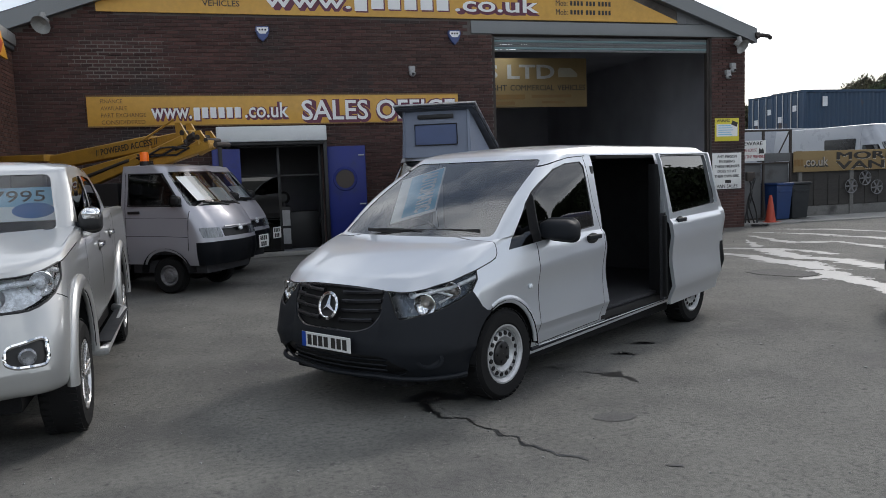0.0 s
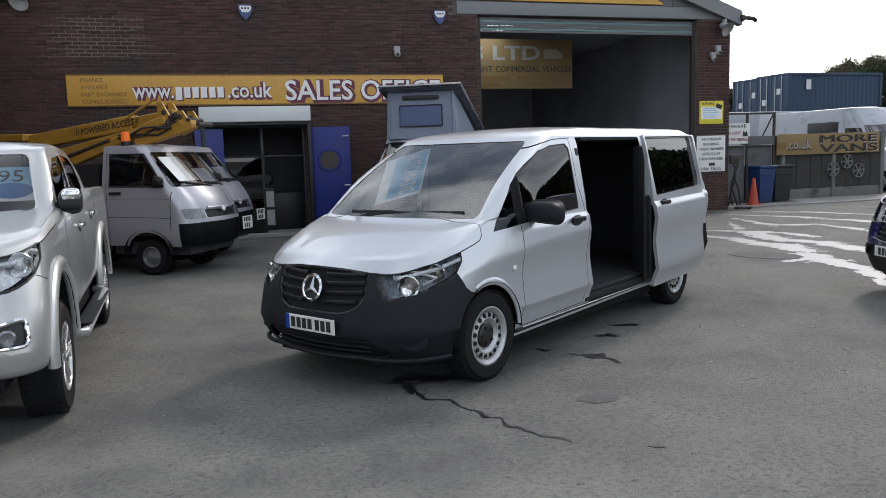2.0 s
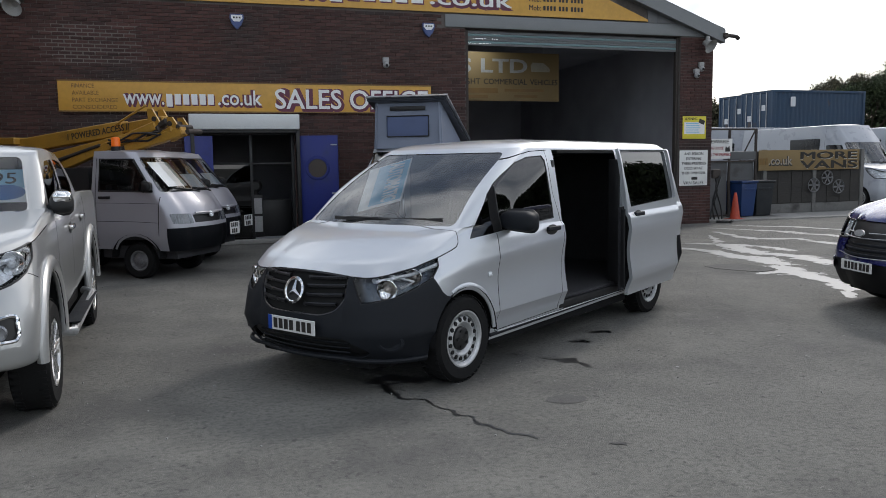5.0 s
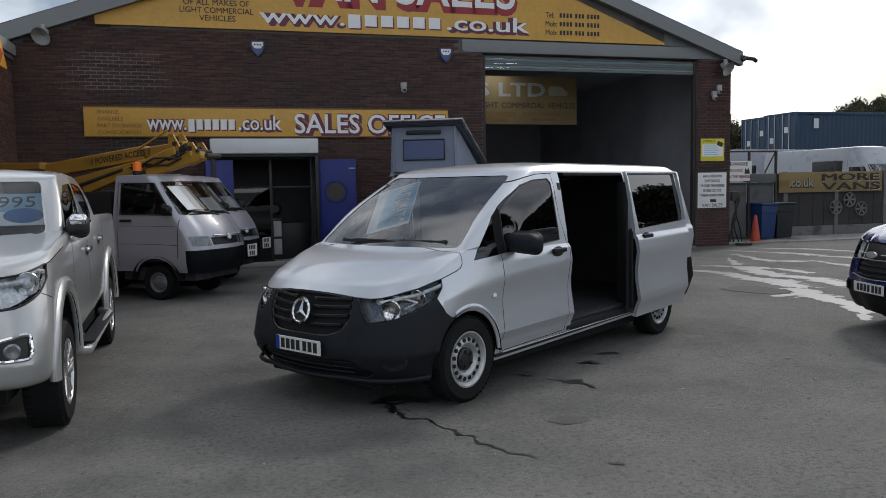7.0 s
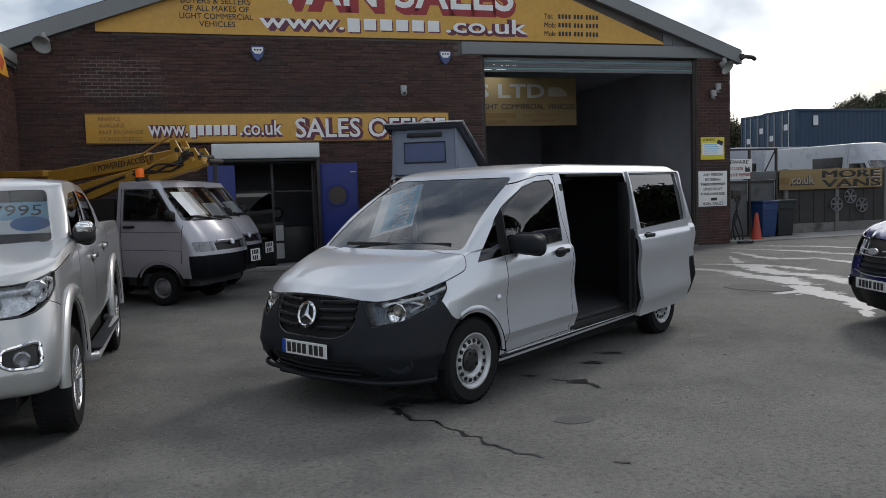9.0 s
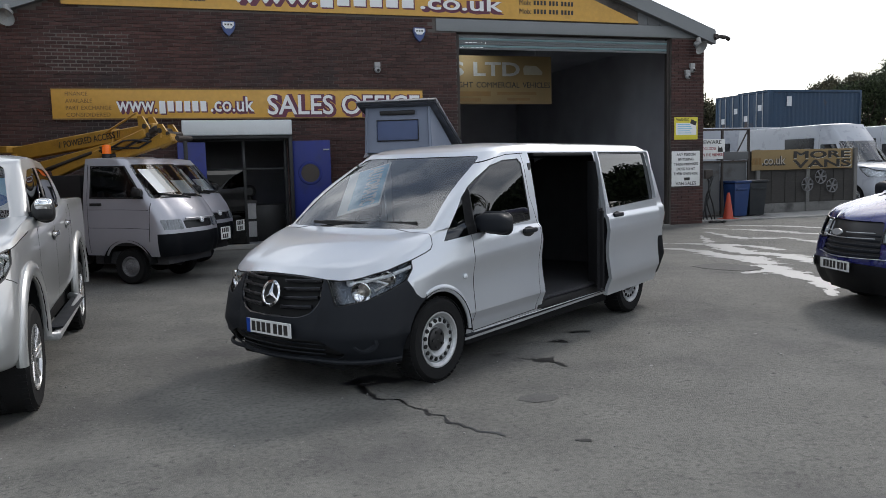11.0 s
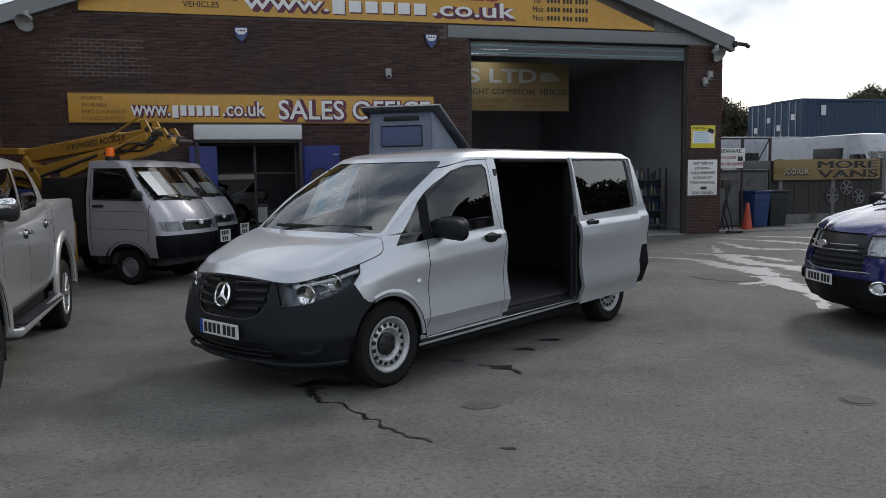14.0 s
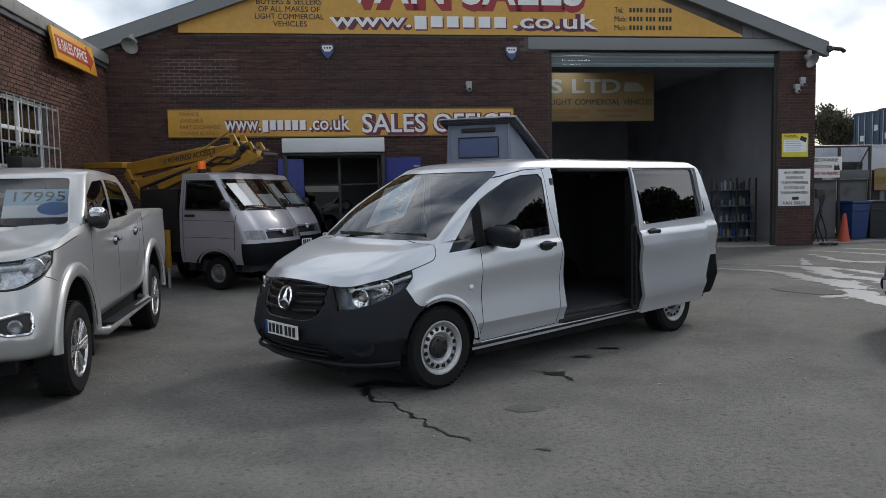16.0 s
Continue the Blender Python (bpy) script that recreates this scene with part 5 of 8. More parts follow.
def alarm_box(x, z):
    a = empty("alarm_box", pose(x, 0, z), "white and blue shield-shaped alarm box", "alarm", "alarm boxes")
    bm = B()
    prism(bm, [(-0.14, 0.14), (0.14, 0.14), (0.15, 0.05), (0.10, -0.08), (0.0, -0.19), (-0.10, -0.08), (-0.15, 0.05)], -0.09, 0.0)
    bmesh.ops.bevel(bm, geom=bm.edges[:], offset=0.012, segments=2, affect="EDGES")
    part("cover", bm, mat("blue_alarm_cover", (0.05, 0.08, 0.22), 0.4) if "blue_alarm_cover" not in bpy.data.materials else bpy.data.materials["blue_alarm_cover"], a)
    bm = B()
    prism(bm, [(-0.115, 0.115), (0.115, 0.115), (0.12, 0.05), (0.06, -0.02), (-0.06, -0.02), (-0.12, 0.05)], -0.094, -0.0905)
    part("face", bm, SIGN_WHITE, a)
    for k in (-1, 0, 1):
        bm = B()
        box(bm, k * 0.06 - 0.018, k * 0.06 + 0.018, -0.097, -0.0945, 0.045, 0.08)
        part("mark", bm, SIGN_BLACK, a)


alarm_box(-5.18, 4.77)
alarm_box(-0.92, 4.75)


def horn(x, z, mirror_=1):
    h = empty("horn_speaker", pose(x, 0, z), "pale grey horn loudspeaker on the wall", "loudspeaker", "horn loudspeakers")
    g = mat("pale_grey_horn", (0.30, 0.30, 0.29), 0.5) if "pale_grey_horn" not in bpy.data.materials else bpy.data.materials["pale_grey_horn"]
    bm = B()
    m = pose(0, -0.22, 0.0, 0, 0, 180) @ pose(0, 0, 0, -35, 0, -20 * mirror_)
    lathe(bm, [(0.02, -0.16), (0.07, -0.12), (0.09, -0.02), (0.17, 0.10), (0.19, 0.11), (0.16, 0.09), (0.06, -0.02), (0.001, -0.02)], 24, m)
    part("bell", bm, g, h)
    bm = B()
    tube(bm, (0, -0.2, 0.06), (0, -0.2, 0.2), 0.07, 14, 0.05)
    part("driver", bm, g, h)
    bm = B()
    beam(bm, (0, 0, 0.05), (0, -0.2, 0.03), 0.04, 0.03, 0.004)
    part("bracket", bm, GALV, h)


horn(-9.38, 4.88)
horn(6.52, 4.62, -1)


def dome_camera(x, z):
    h = empty("security_camera", pose(x, 0, z), "small white wall security camera", "camera", "security cameras")
    bm = B()
    box(bm, -0.07, 0.07, -0.10, 0.0, 0.02, 0.14, 0.02)
    part("bracket", bm, CAM_GREY, h)
    bm = B()
    bmesh.ops.create_uvsphere(bm, u_segments=16, v_segments=10, radius=0.075, matrix=pose(0, -0.08, -0.03))
    part("housing", bm, CAM_GREY, h)
    bm = B()
    tube(bm, (0, -0.13, -0.04), (0, -0.165, -0.05), 0.03, 12)
    part("lens", bm, BLACK, h)


dome_camera(-1.94, 3.95)
dome_camera(6.44, 4.05)
dome_camera(6.30, 3.88)

ys = empty("warning_sign", pose(6.30, 0, 2.52), "yellow and white camera warning notice", "sign")
bm = B()
box(bm, -0.355, 0.355, -0.015, 0.0, -0.29, 0.29, 0.004)
part("sheet", bm, mat("lemon_sheet", (0.70, 0.60, 0.05), 0.5, vary=0.05), ys)
bm = B()
box(bm, -0.31, 0.31, -0.019, -0.016, -0.17, 0.14)
part("panel", bm, SIGN_WHITE, ys)
for k in range(5):
    bm = B()
    box(bm, -0.26, 0.12 + 0.03 * (k % 3), -0.022, -0.0195, 0.09 - 0.055 * k, 0.11 - 0.055 * k)
    part("text_bar", bm, CARD_BLUE, ys)
fit_lettering("WARNING", 0.38, 0.07, SIGN_BLACK, on_wall(-0.30, 0.19, -0.017), ys)
bm = B()
beam(bm, (0.14, -0.02, 0.18), (0.30, -0.02, 0.12), 0.01, 0.11, 0.002)
part("camera_shape", bm, SIGN_BLACK, ys)

wsn = empty("notice_board", pose(6.30, 0, 1.47), "white notice about entering at own risk", "sign")
bm = B()
box(bm, -0.43, 0.43, -0.015, 0.0, -0.46, 0.46, 0.004)
part("sheet", bm, WHITE_BOARD, wsn)
for i, (t, w) in enumerate((("ANY PERSON", 0.58), ("ENTERING", 0.46), ("THESE PREMISES", 0.74), ("DOES SO AT", 0.56), ("THEIR OWN RISK", 0.74))):
    fit_lettering(t, w, 0.068, SIGN_BLACK, on_wall(-w / 2, 0.335 - 0.125 * i, -0.018), wsn, bold=0.012)
bm = B()
box(bm, -0.06, 0.12, -0.019, -0.0155, -0.31, -0.235)
part("name_block", bm, SIGN_BLACK, wsn)
fit_lettering("VAN SALES", 0.62, 0.085, SIGN_BLACK, on_wall(-0.31, -0.43, -0.018), wsn)

# board and roof light inside the workshop
isg = empty("workshop_sign", pose(0, 3.0, 0), "faded yellow company board, its colour darkened for the dim workshop", "sign")
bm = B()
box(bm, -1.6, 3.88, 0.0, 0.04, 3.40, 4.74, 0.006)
part("board", bm, YELLOW_FADED_DIM, isg)
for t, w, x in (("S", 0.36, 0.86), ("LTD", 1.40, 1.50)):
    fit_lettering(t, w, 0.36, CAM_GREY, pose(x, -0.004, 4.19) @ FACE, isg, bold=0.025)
for t, w, x in (("LIGHT", 0.62, 0.86), ("COMMERCIAL", 1.30, 1.58), ("VEHICLES", 0.85, 2.98)):
    fit_lettering(t, w, 0.15, SIGN_BLACK, pose(x, -0.004, 3.86) @ FACE, isg, bold=0.008)
for b in ((0.9, 2.0, 3.62, 3.75), (2.2, 3.4, 3.66, 3.74), (0.9, 1.7, 3.47, 3.56), (2.5, 3.2, 3.50, 3.57)):
    bm = B()
    box(bm, b[0], b[1], -0.004, -0.001, b[2], b[3])
    part("text_bar", bm, SIGN_BROWN, isg)
bm = B()
prism(bm, [(3.02, 4.22), (3.58, 4.22), (3.60, 4.30), (3.52, 4.38), (3.40, 4.47), (3.06, 4.48), (3.0, 4.40)], -0.005, -0.001)
part("pictogram", bm, mat("grey_pictogram", (0.35, 0.32, 0.25), 0.6), isg)
for x in (-1.2, 3.4):
    bm = B()
    tube(bm, (x, 0.02, 4.74), (x, 0.02, 4.99), 0.008, 6)
    part("hanger", bm, GALV, isg)
wl_ = empty("roof_light", pose(1.30, 2.2, 4.93), "bright glazed roof light in the workshop ceiling", "roof light")
for x in (-0.42, 0.02):
    bm = B()
    box(bm, x, x + 0.40, -0.62, 0.62, -0.004, 0.0)
    part("pane", bm, PANE_GLOW, wl_, "glowing pane in place of daylight")
for b in ((-0.46, -0.42, -0.66, 0.66), (-0.02, 0.02, -0.66, 0.66), (0.42, 0.46, -0.66, 0.66), (-0.42, 0.42, -0.66, -0.62), (-0.42, 0.42, 0.62, 0.66), (-0.42, 0.42, -0.015, 0.015)):
    bm = B()
    box(bm, b[0], b[1], b[2], b[3], -0.03, 0.03, 0.004)
    part("glazing_bar", bm, BLACK, wl_)

# metal shelves with bottles just inside the workshop
sh = empty("shelf_rack", pose(5.62, 1.55, 0.02), "blue-grey metal shelves crowded with bottles and tins", "shelf")
for x in (-0.55, 0.0, 0.55):
    for y in (0.0, 0.34):
        bm = B()
        box(bm, x - 0.02, x + 0.02, y - 0.02, y + 0.02, 0, 1.72, 0.003, 1)
        part("post", bm, RUST_STEEL, sh)
steel_blue = mat("blue_grey_shelf", (0.10, 0.13, 0.18), 0.5, 0.3)
for z in (0.12, 0.52, 0.95, 1.38):
    bm = B()
    box(bm, -0.57, 0.57, -0.02, 0.36, z, z + 0.03, 0.004, 1)
    part("shelf_board", bm, steel_blue, sh)
bm = B()
box(bm, -0.56, 0.56, 0.35, 0.36, 0.1, 1.4)
part("back_panel", bm, steel_blue, sh)
rnd = random.Random(5)
cols = [mat("tin_%s" % n, c, 0.5) for n, c in (("white", (0.35, 0.36, 0.38)), ("blue", (0.04, 0.08, 0.22)), ("dark", (0.04, 0.04, 0.05)), ("ochre", (0.22, 0.18, 0.10)), ("grey", (0.16, 0.17, 0.18)))]
for z in (0.15, 0.55, 0.98, 1.41):
    x = -0.50
    while x < 0.48:
        w, h = rnd.uniform(0.05, 0.09), rnd.uniform(0.14, 0.30)
        t = empty("bottle" if h > 0.2 else "tin", pose(5.62 + x + w / 2, 1.62 + rnd.uniform(0, 0.12), z + 0.02), "small workshop bottle or tin on the shelf", "bottle" if h > 0.2 else "tin", "bottles on the shelves")
        bm = B()
        lathe(bm, [(0.001, 0), (w / 2, 0), (w / 2, h * 0.75), (w * 0.28, h * 0.86), (w * 0.2, h * 0.88), (w * 0.2, h), (0.001, h)] if h > 0.2 else [(0.001, 0), (w / 2, 0), (w / 2, h), (0.001, h)], 12, pose(0, 0, 0, 90, 0, 0))
        part("body", bm, rnd.choice(cols), t)
        x += w + rnd.uniform(0.01, 0.07)

# hose and cable loops on the wall's end
hs = empty("wall_hose", pose(6.93, -0.05, 0), "black hoses hung in loops on the wall's end", "hose")
for k in range(4):
    bm = B()
    pts = []
    for i in range(13):
        a = i / 12
        pts.append(Vector((0.03 * k + 0.10 * math.sin(a * 5 + k), -0.03 * k, 1.25 - 1.15 * a + 0.12 * math.sin(a * math.pi) * (k % 2))))
    pipe(bm, pts, 0.02, 6)
    part("hose_loop", bm, BLACK, hs)
bm = B()
box(bm, -0.08, 0.16, -0.05, 0.05, 1.18, 1.42, 0.03)
part("reel", bm, RUST_STEEL, hs)
bm = B()
pts = [Vector((0.22 * math.cos(a) + 0.15, -0.25 + 0.16 * math.sin(a), 0.025 + 0.004 * a)) for a in [k * 0.5 for k in range(26)]]
pipe(bm, pts, 0.02, 6)
part("hose_coil", bm, BLACK, hs)

# ---- side building: sign, barred window, planter ----
SIDE = Matrix.Translation((SX, 0, 0)) @ pose(0, 0, 0, 0, 0, 90)      # local x runs along +y, faces +x
ss = empty("arrow_sign", SIDE @ pose(-3.74, -0.20, 3.985, -9, 0, 0), "yellow board with red sales office arrow", "sign")
bm = B()
box(bm, 0, 2.30, -0.05, 0.0, 0, 0.57, 0.006)
part("board", bm, mat("orange_yellow_sheet", (0.75, 0.36, 0.03), 0.45, vary=0.06), ss)
bm = B()
prism(bm, [(0.10, 0.13), (1.85, 0.13), (1.85, 0.05), (2.22, 0.285), (1.85, 0.52), (1.85, 0.44), (0.10, 0.44)], -0.056, -0.0505)
part("arrow", bm, ORANGE_RED, ss)
fit_lettering("& SALES OFFICE", 1.62, 0.20, SIGN_WHITE, pose(0.16, -0.0585, 0.19) @ FACE, ss, bold=0.01)

w1 = empty("window_1", SIDE @ pose(-5.75, 0, 2.05), "white window behind galvanised bars", "window", kind="structure")
for b in ((0, 2.0, 0.06, 0.14, 0, 0.07), (0, 2.0, 0.06, 0.14, 1.08, 1.15), (0, 0.07, 0.06, 0.14, 0.07, 1.08), (1.93, 2.0, 0.06, 0.14, 0.07, 1.08), (0.97, 1.03, 0.06, 0.14, 0.07, 1.08), (0.07, 1.93, 0.06, 0.14, 0.62, 0.68)):
    bm = B()
    box(bm, *b, 0.006)
    part("window_frame", bm, SIGN_WHITE, w1)
for x0, x1 in ((0.07, 0.97), (1.03, 1.93)):
    for z0, z1 in ((0.07, 0.62), (0.68, 1.08)):
        bm = B()
        box(bm, x0, x1, 0.095, 0.101, z0, z1)
        part("pane", bm, CAB_GLASS, w1).visible_shadow = False
bm = B()
box(bm, 0.02, 1.98, 0.16, 0.19, 0.0, 1.15)
part("blind", bm, mat("pale_blind", (0.45, 0.45, 0.44), 0.8, vary=0.1), w1)
bm = B()
box(bm, -0.1, 2.1, -0.08, 0.06, -0.09, -0.005, 0.01)
part("window_sill", bm, CONCRETE, w1)
bars = empty("window_grille", SIDE @ pose(-5.85, -0.09, 2.0), "galvanised security bars over the window", "grille")
for k in range(10):
    bm = B()
    x = 2.45 * k / 9
    tube(bm, (x, 0, 0), (x, 0, 1.18), 0.011, 8)
    part("bar", bm, GALV, bars)
for z in (0.05, 0.45, 1.12):
    bm = B()
    beam(bm, (-0.02, 0.012, z), (2.47, 0.012, z), 0.01, 0.035, 0.002)
    part("rail", bm, GALV, bars)
for x in (0.0, 2.44):
    bm = B()
    beam(bm, (x, 0.012, 1.12), (x, 0.09, 1.12), 0.03, 0.03, 0.002)
    part("fixing", bm, GALV, bars)
pl = empty("window_planter", SIDE @ pose(-5.75, -0.20, 2.02), "dark hanging planter under the window", "planter")
bm = B()
box(bm, 0, 0.75, -0.12, 0.10, 0.0, 0.20, 0.03)
part("trough", bm, BIN_DARK, pl)
bm = B()
rnd = random.Random(11)
for k in range(220):
    p = Vector((rnd.uniform(0.02, 0.73), rnd.uniform(-0.11, 0.09), 0.19 + rnd.uniform(0, 0.16)))
    q = Euler((rnd.uniform(0, 6), rnd.uniform(0, 6), rnd.uniform(0, 6))).to_matrix().to_4x4()
    vs = [bm.verts.new(p + (q @ Vector(c)) * 0.035) for c in ((-1, 0, 0), (0, -0.5, 0), (1, 0, 0), (0, 0.5, 0))]
    bm.faces.new(vs)
tagged(part("plants", bm, LEAF, pl), kind="stuff")
bm = B()
for x in (0.1, 0.65):
    beam(bm, (x, 0.16, 0.25), (x, -0.05, 0.21), 0.03, 0.015, 0.003)
part("bracket", bm, RUST_STEEL, pl)


# ---- pale silver pick-up ----
def pickup_truck():
    car = empty("pickup_truck", pose(-8.12, -11.56, 0, 0, 0, 91.9), "pale silver double-cab pick-up with chrome mirrors", "pickup")
    # the bonnet's edge over the headlamps, running on as the shoulder below the windows
    bonnet_z = [(-0.80, 1.130), (-0.64, 1.150), (-0.37, 1.212), (0.16, 1.292), (0.6, 1.290), (1.4, 1.285), (2.4, 1.33), (2.8, 1.35), (4.3, 1.36)]
    under_bonnet = lambda c: c.z < interp(c.x, bonnet_z)
    rings = [
        ring(-0.78, 4.02, 0.86, [(-0.9, 0.42), (-0.45, 0.43), (0.5, 0.50), (4.3, 0.60)], 0.26, 0.26, 0.12),
        ring(-0.90, 4.08, 0.905, [(-0.9, 0.47), (-0.5, 0.49), (0.5, 0.57), (4.3, 0.70)], 0.27, 0.25, 0.11),
        ring(-0.93, 4.10, 0.920, [(-0.9, 0.60), (0.5, 0.66), (4.3, 0.78)], 0.28, 0.24, 0.10),
        ring(-0.915, 4.10, 0.925, [(-0.9, 0.80), (0.5, 0.86), (4.3, 0.95)], 0.32, 0.28, 0.11),
        ring(-0.865, 4.10, [(-0.4, 0.910), (0.4, 0.922), (4.3, 0.922)], [(-0.9, 0.97), (-0.5, 1.03), (0.0, 1.06), (1.0, 1.08), (4.3, 1.15)], 0.38, 0.32, 0.13),
        ring(-0.80, 4.09, [(-0.2, 0.885), (0.3, 0.905), (1.0, 0.915), (4.3, 0.912)], bonnet_z, 0.46, 0.38, 0.14),
        ring(-0.66, 4.08, [(-0.1, 0.855), (0.3, 0.870), (0.6, 0.888), (4.3, 0.892)], [(-0.7, 1.195), (-0.3, 1.255), (0.1, 1.325), (0.5, 1.362), (1.4, 1.355), (2.3, 1.415), (2.6, 1.44), (4.3, 1.43)], 0.46, 0.36, 0.16),
        ring(0.25, 2.60, [(0.58, 0.845), (1.0, 0.875), (2.5, 0.865)], [(0.2, 1.370), (0.6, 1.388), (1.3, 1.378), (2.1, 1.425), (2.5, 1.46)], 0.07, 0.11, 0.27, 0.10, 0.10, power=1.9),
        ring(0.56, 2.56, [(0.79, 0.810), (1.3, 0.835), (2.5, 0.82)], [(0.55, 1.58), (0.8, 1.595), (2.5, 1.61)], 0.07, 0.11, 0.18, 0.10, 0.10, power=1.9),
        ring(0.95, 2.44, [(1.1, 0.745), (1.6, 0.768), (2.4, 0.745)], [(0.95, 1.795), (1.5, 1.815), (2.4, 1.79)], 0.10, 0.10, 0.07, 0.10, 0.12),
        ring(1.14, 2.36, 0.68, [(1.1, 1.852), (1.6, 1.875), (2.4, 1.84)], 0.20, 0.14, 0.08),
        ring(1.4, 2.1, 0.35, 1.90, 0.16, 0.14, 0.04),
    ]
    bm = shell(rings, 4, sharp=(2, 5, 7))
    side_of = {-1: lambda c: c.y < -0.3, 1: lambda c: c.y > 0.3}
    WB = 3.15
    for s in (-1, 1):
        for x, z in ((0.0, 0.478), (WB, 0.490)):
            bmesh.ops.delete(bm, geom=carve(bm, circle(x, z, 0.495), "y", side_of[s]), context="FACES")
    fr = lambda c: c.x < -0.4
    slit(bm, 0.44, lambda c: c.x < -0.3 and 0.8 < c.z < 1.25)
    for s in (-1, 1):
        f = carve(bm, [(-0.95, 0.905), (-0.72, 0.962), (-0.565, 1.040), (-0.435, 1.122), (-0.365, 1.205), (-0.355, 1.26), (-0.95, 1.26)], "y", lambda c, s=s: c.y * s > 0.44 and c.x < -0.2 and under_bonnet(c))
        hb = lift(bm, f)
        pocket = B()
        me = bpy.data.meshes.new("tmp")
        hb.to_mesh(me)
        pocket.from_mesh(me)
        bpy.data.meshes.remove(me)
        lamp_edge = rim_of(hb, 0.007)
        top = [on_skin(hb, x, z, s) + Vector((0.018, -s * 0.016, -0.012)) for x, z in ((-0.70, 1.10), (-0.62, 1.125), (-0.54, 1.145), (-0.46, 1.165), (-0.40, 1.18), (-0.43, 1.14), (-0.50, 1.09))]
        eyes = [on_skin(hb, x, z, s) for x, z in ((-0.595, 1.075), (-0.72, 1.035), (-0.76, 0.985))]
        for v in pocket.verts:
            v.co += Vector((0.06, -s * 0.05, 0))
        lamp = part("headlamp", hb, LENS, car, "swept-back clear headlamp")
        lamp.visible_shadow = False
        part("reflector", pocket, LENS_BACK, lamp)
        part("lamp_edge", lamp_edge, BLACK, lamp)
        b2 = B()
        pipe(b2, top, 0.020, 8)
        part("light_strip", b2, LENS_BACK, lamp, "white light strip along the lamp's edge")
        for p, rad, M in zip(eyes, (0.075, 0.060, 0.040), (CHROME, CHROME, AMBER)):
            face = Matrix.Translation(p + Vector((0.028, -s * 0.024, 0))) @ pose(0, 0, 0, 0, 0, 90 - s * 26)
            b2 = B()
            lathe(b2, [(rad * 0.98, -0.02), (rad * 1.05, 0.004), (rad, 0.008), (rad * 0.92, 0.0), (rad * 0.66, -0.016), (rad * 0.34, -0.026)], 24, face)
            bowl = part("bulb_bowl", b2, M, lamp)
            b2 = B()
            bmesh.ops.create_uvsphere(b2, u_segments=14, v_segments=8, radius=rad * 0.42, matrix=face @ pose(0, -0.012, 0))
            part("projector", b2, LENS_BACK, bowl)
        poly = [(0.60, 0.672), (0.66, 0.640), (0.815, 0.645), (0.835, 0.68), (0.825, 0.795), (0.79, 0.805), (0.61, 0.765)]
        fog_bm = lift(bm, carve(bm, rounded(poly if s > 0 else mirrored(poly), 0.03, 3), "x", lambda c: c.x < -0.5), -0.02)
        fog_at = min((v.co for v in fog_bm.verts), key=lambda c: (abs(c.y) - 0.735) ** 2 + (c.z - 0.715) ** 2).copy()
        edge_bm = rim_of(fog_bm, 0.013, (-0.014, s * 0.006, 0))
        fog = part("fog_surround", fog_bm, BLACK, car, "black fog lamp pocket with chrome edge")
        part("chrome_edge", edge_bm, CHROME, fog)
        b2 = B()
        lathe(b2, [(0.050, -0.03), (0.050, 0.016), (0.038, 0.022), (0.001, 0.018)], 20, Matrix.Translation(fog_at) @ pose(0, 0, 0, 0, 0, 90 - s * 15))
        part("fog_lamp", b2, LENS_DARK, fog)
    g = carve(bm, rounded([(-0.34, 0.74), (0.34, 0.74), (0.47, 1.06), (-0.47, 1.06)], 0.03, 2), "x", fr)
    gr = part("grille", lift(bm, g, -0.02), BLACK, car, "black grille with chrome surround")
    b2 = B()
    pipe(b2, [Vector((-0.86, -0.47, 1.07)), Vector((-0.93, -0.28, 0.74)), Vector((-0.945, 0, 0.72)), Vector((-0.93, 0.28, 0.74)), Vector((-0.86, 0.47, 1.07))], 0.028, 8)
    part("chrome_surround", b2, CHROME, gr)
    for z in (0.80, 0.87, 0.94, 1.01):
        b2 = B()
        beam(b2, (-0.885 + (z - 0.8) * 0.15, -0.36, z), (-0.885 + (z - 0.8) * 0.15, 0.36, z), 0.02, 0.02, 0.004)
        part("grille_slat", b2, CHROME if z > 1 else TRIM, gr)
    lw = carve(bm, rounded([(-0.50, 0.50), (0.50, 0.50), (0.44, 0.62), (-0.44, 0.62)], 0.03, 2), "x", fr)
    part("lower_intake", lift(bm, lw, -0.02), BLACK, car)
    ws = carve(bm, rounded([(-0.735, 1.375), (0.735, 1.375), (0.640, 1.785), (-0.640, 1.785)], 0.05), "x", lambda c: c.x < 1.3 and c.z > 1.36)
    part("windscreen", lift(bm, ws, -0.004), PALE_SCREEN, car, "windscreen with a price card behind it").visible_shadow = False
    for s in (-1, 1):
        for p in ([(0.70, 1.395), (1.40, 1.378), (1.47, 1.772), (1.18, 1.752), (0.84, 1.612)], [(1.49, 1.380), (2.05, 1.405), (2.26, 1.475), (2.22, 1.715), (2.14, 1.752), (1.56, 1.775)]):
            part("side_window", lift(bm, carve(bm, rounded(p, 0.025, 2), "y", side_of[s]), -0.006), PRIVACY, car, "tinted door window").visible_shadow = False
        t = side_of[s]
        part("door_shut_line", seam(bm, [(0.50, 0.62), (0.51, 1.0), (0.56, 1.285)], "y", t, 0.006), SEAM, car)
        part("door_shut_line", seam(bm, [(1.46, 0.62), (1.445, 1.36)], "y", t, 0.006), SEAM, car)
        part("door_shut_line", seam(bm, [(2.22, 0.84), (2.42, 1.05), (2.40, 1.38)], "y", t), SEAM, car)
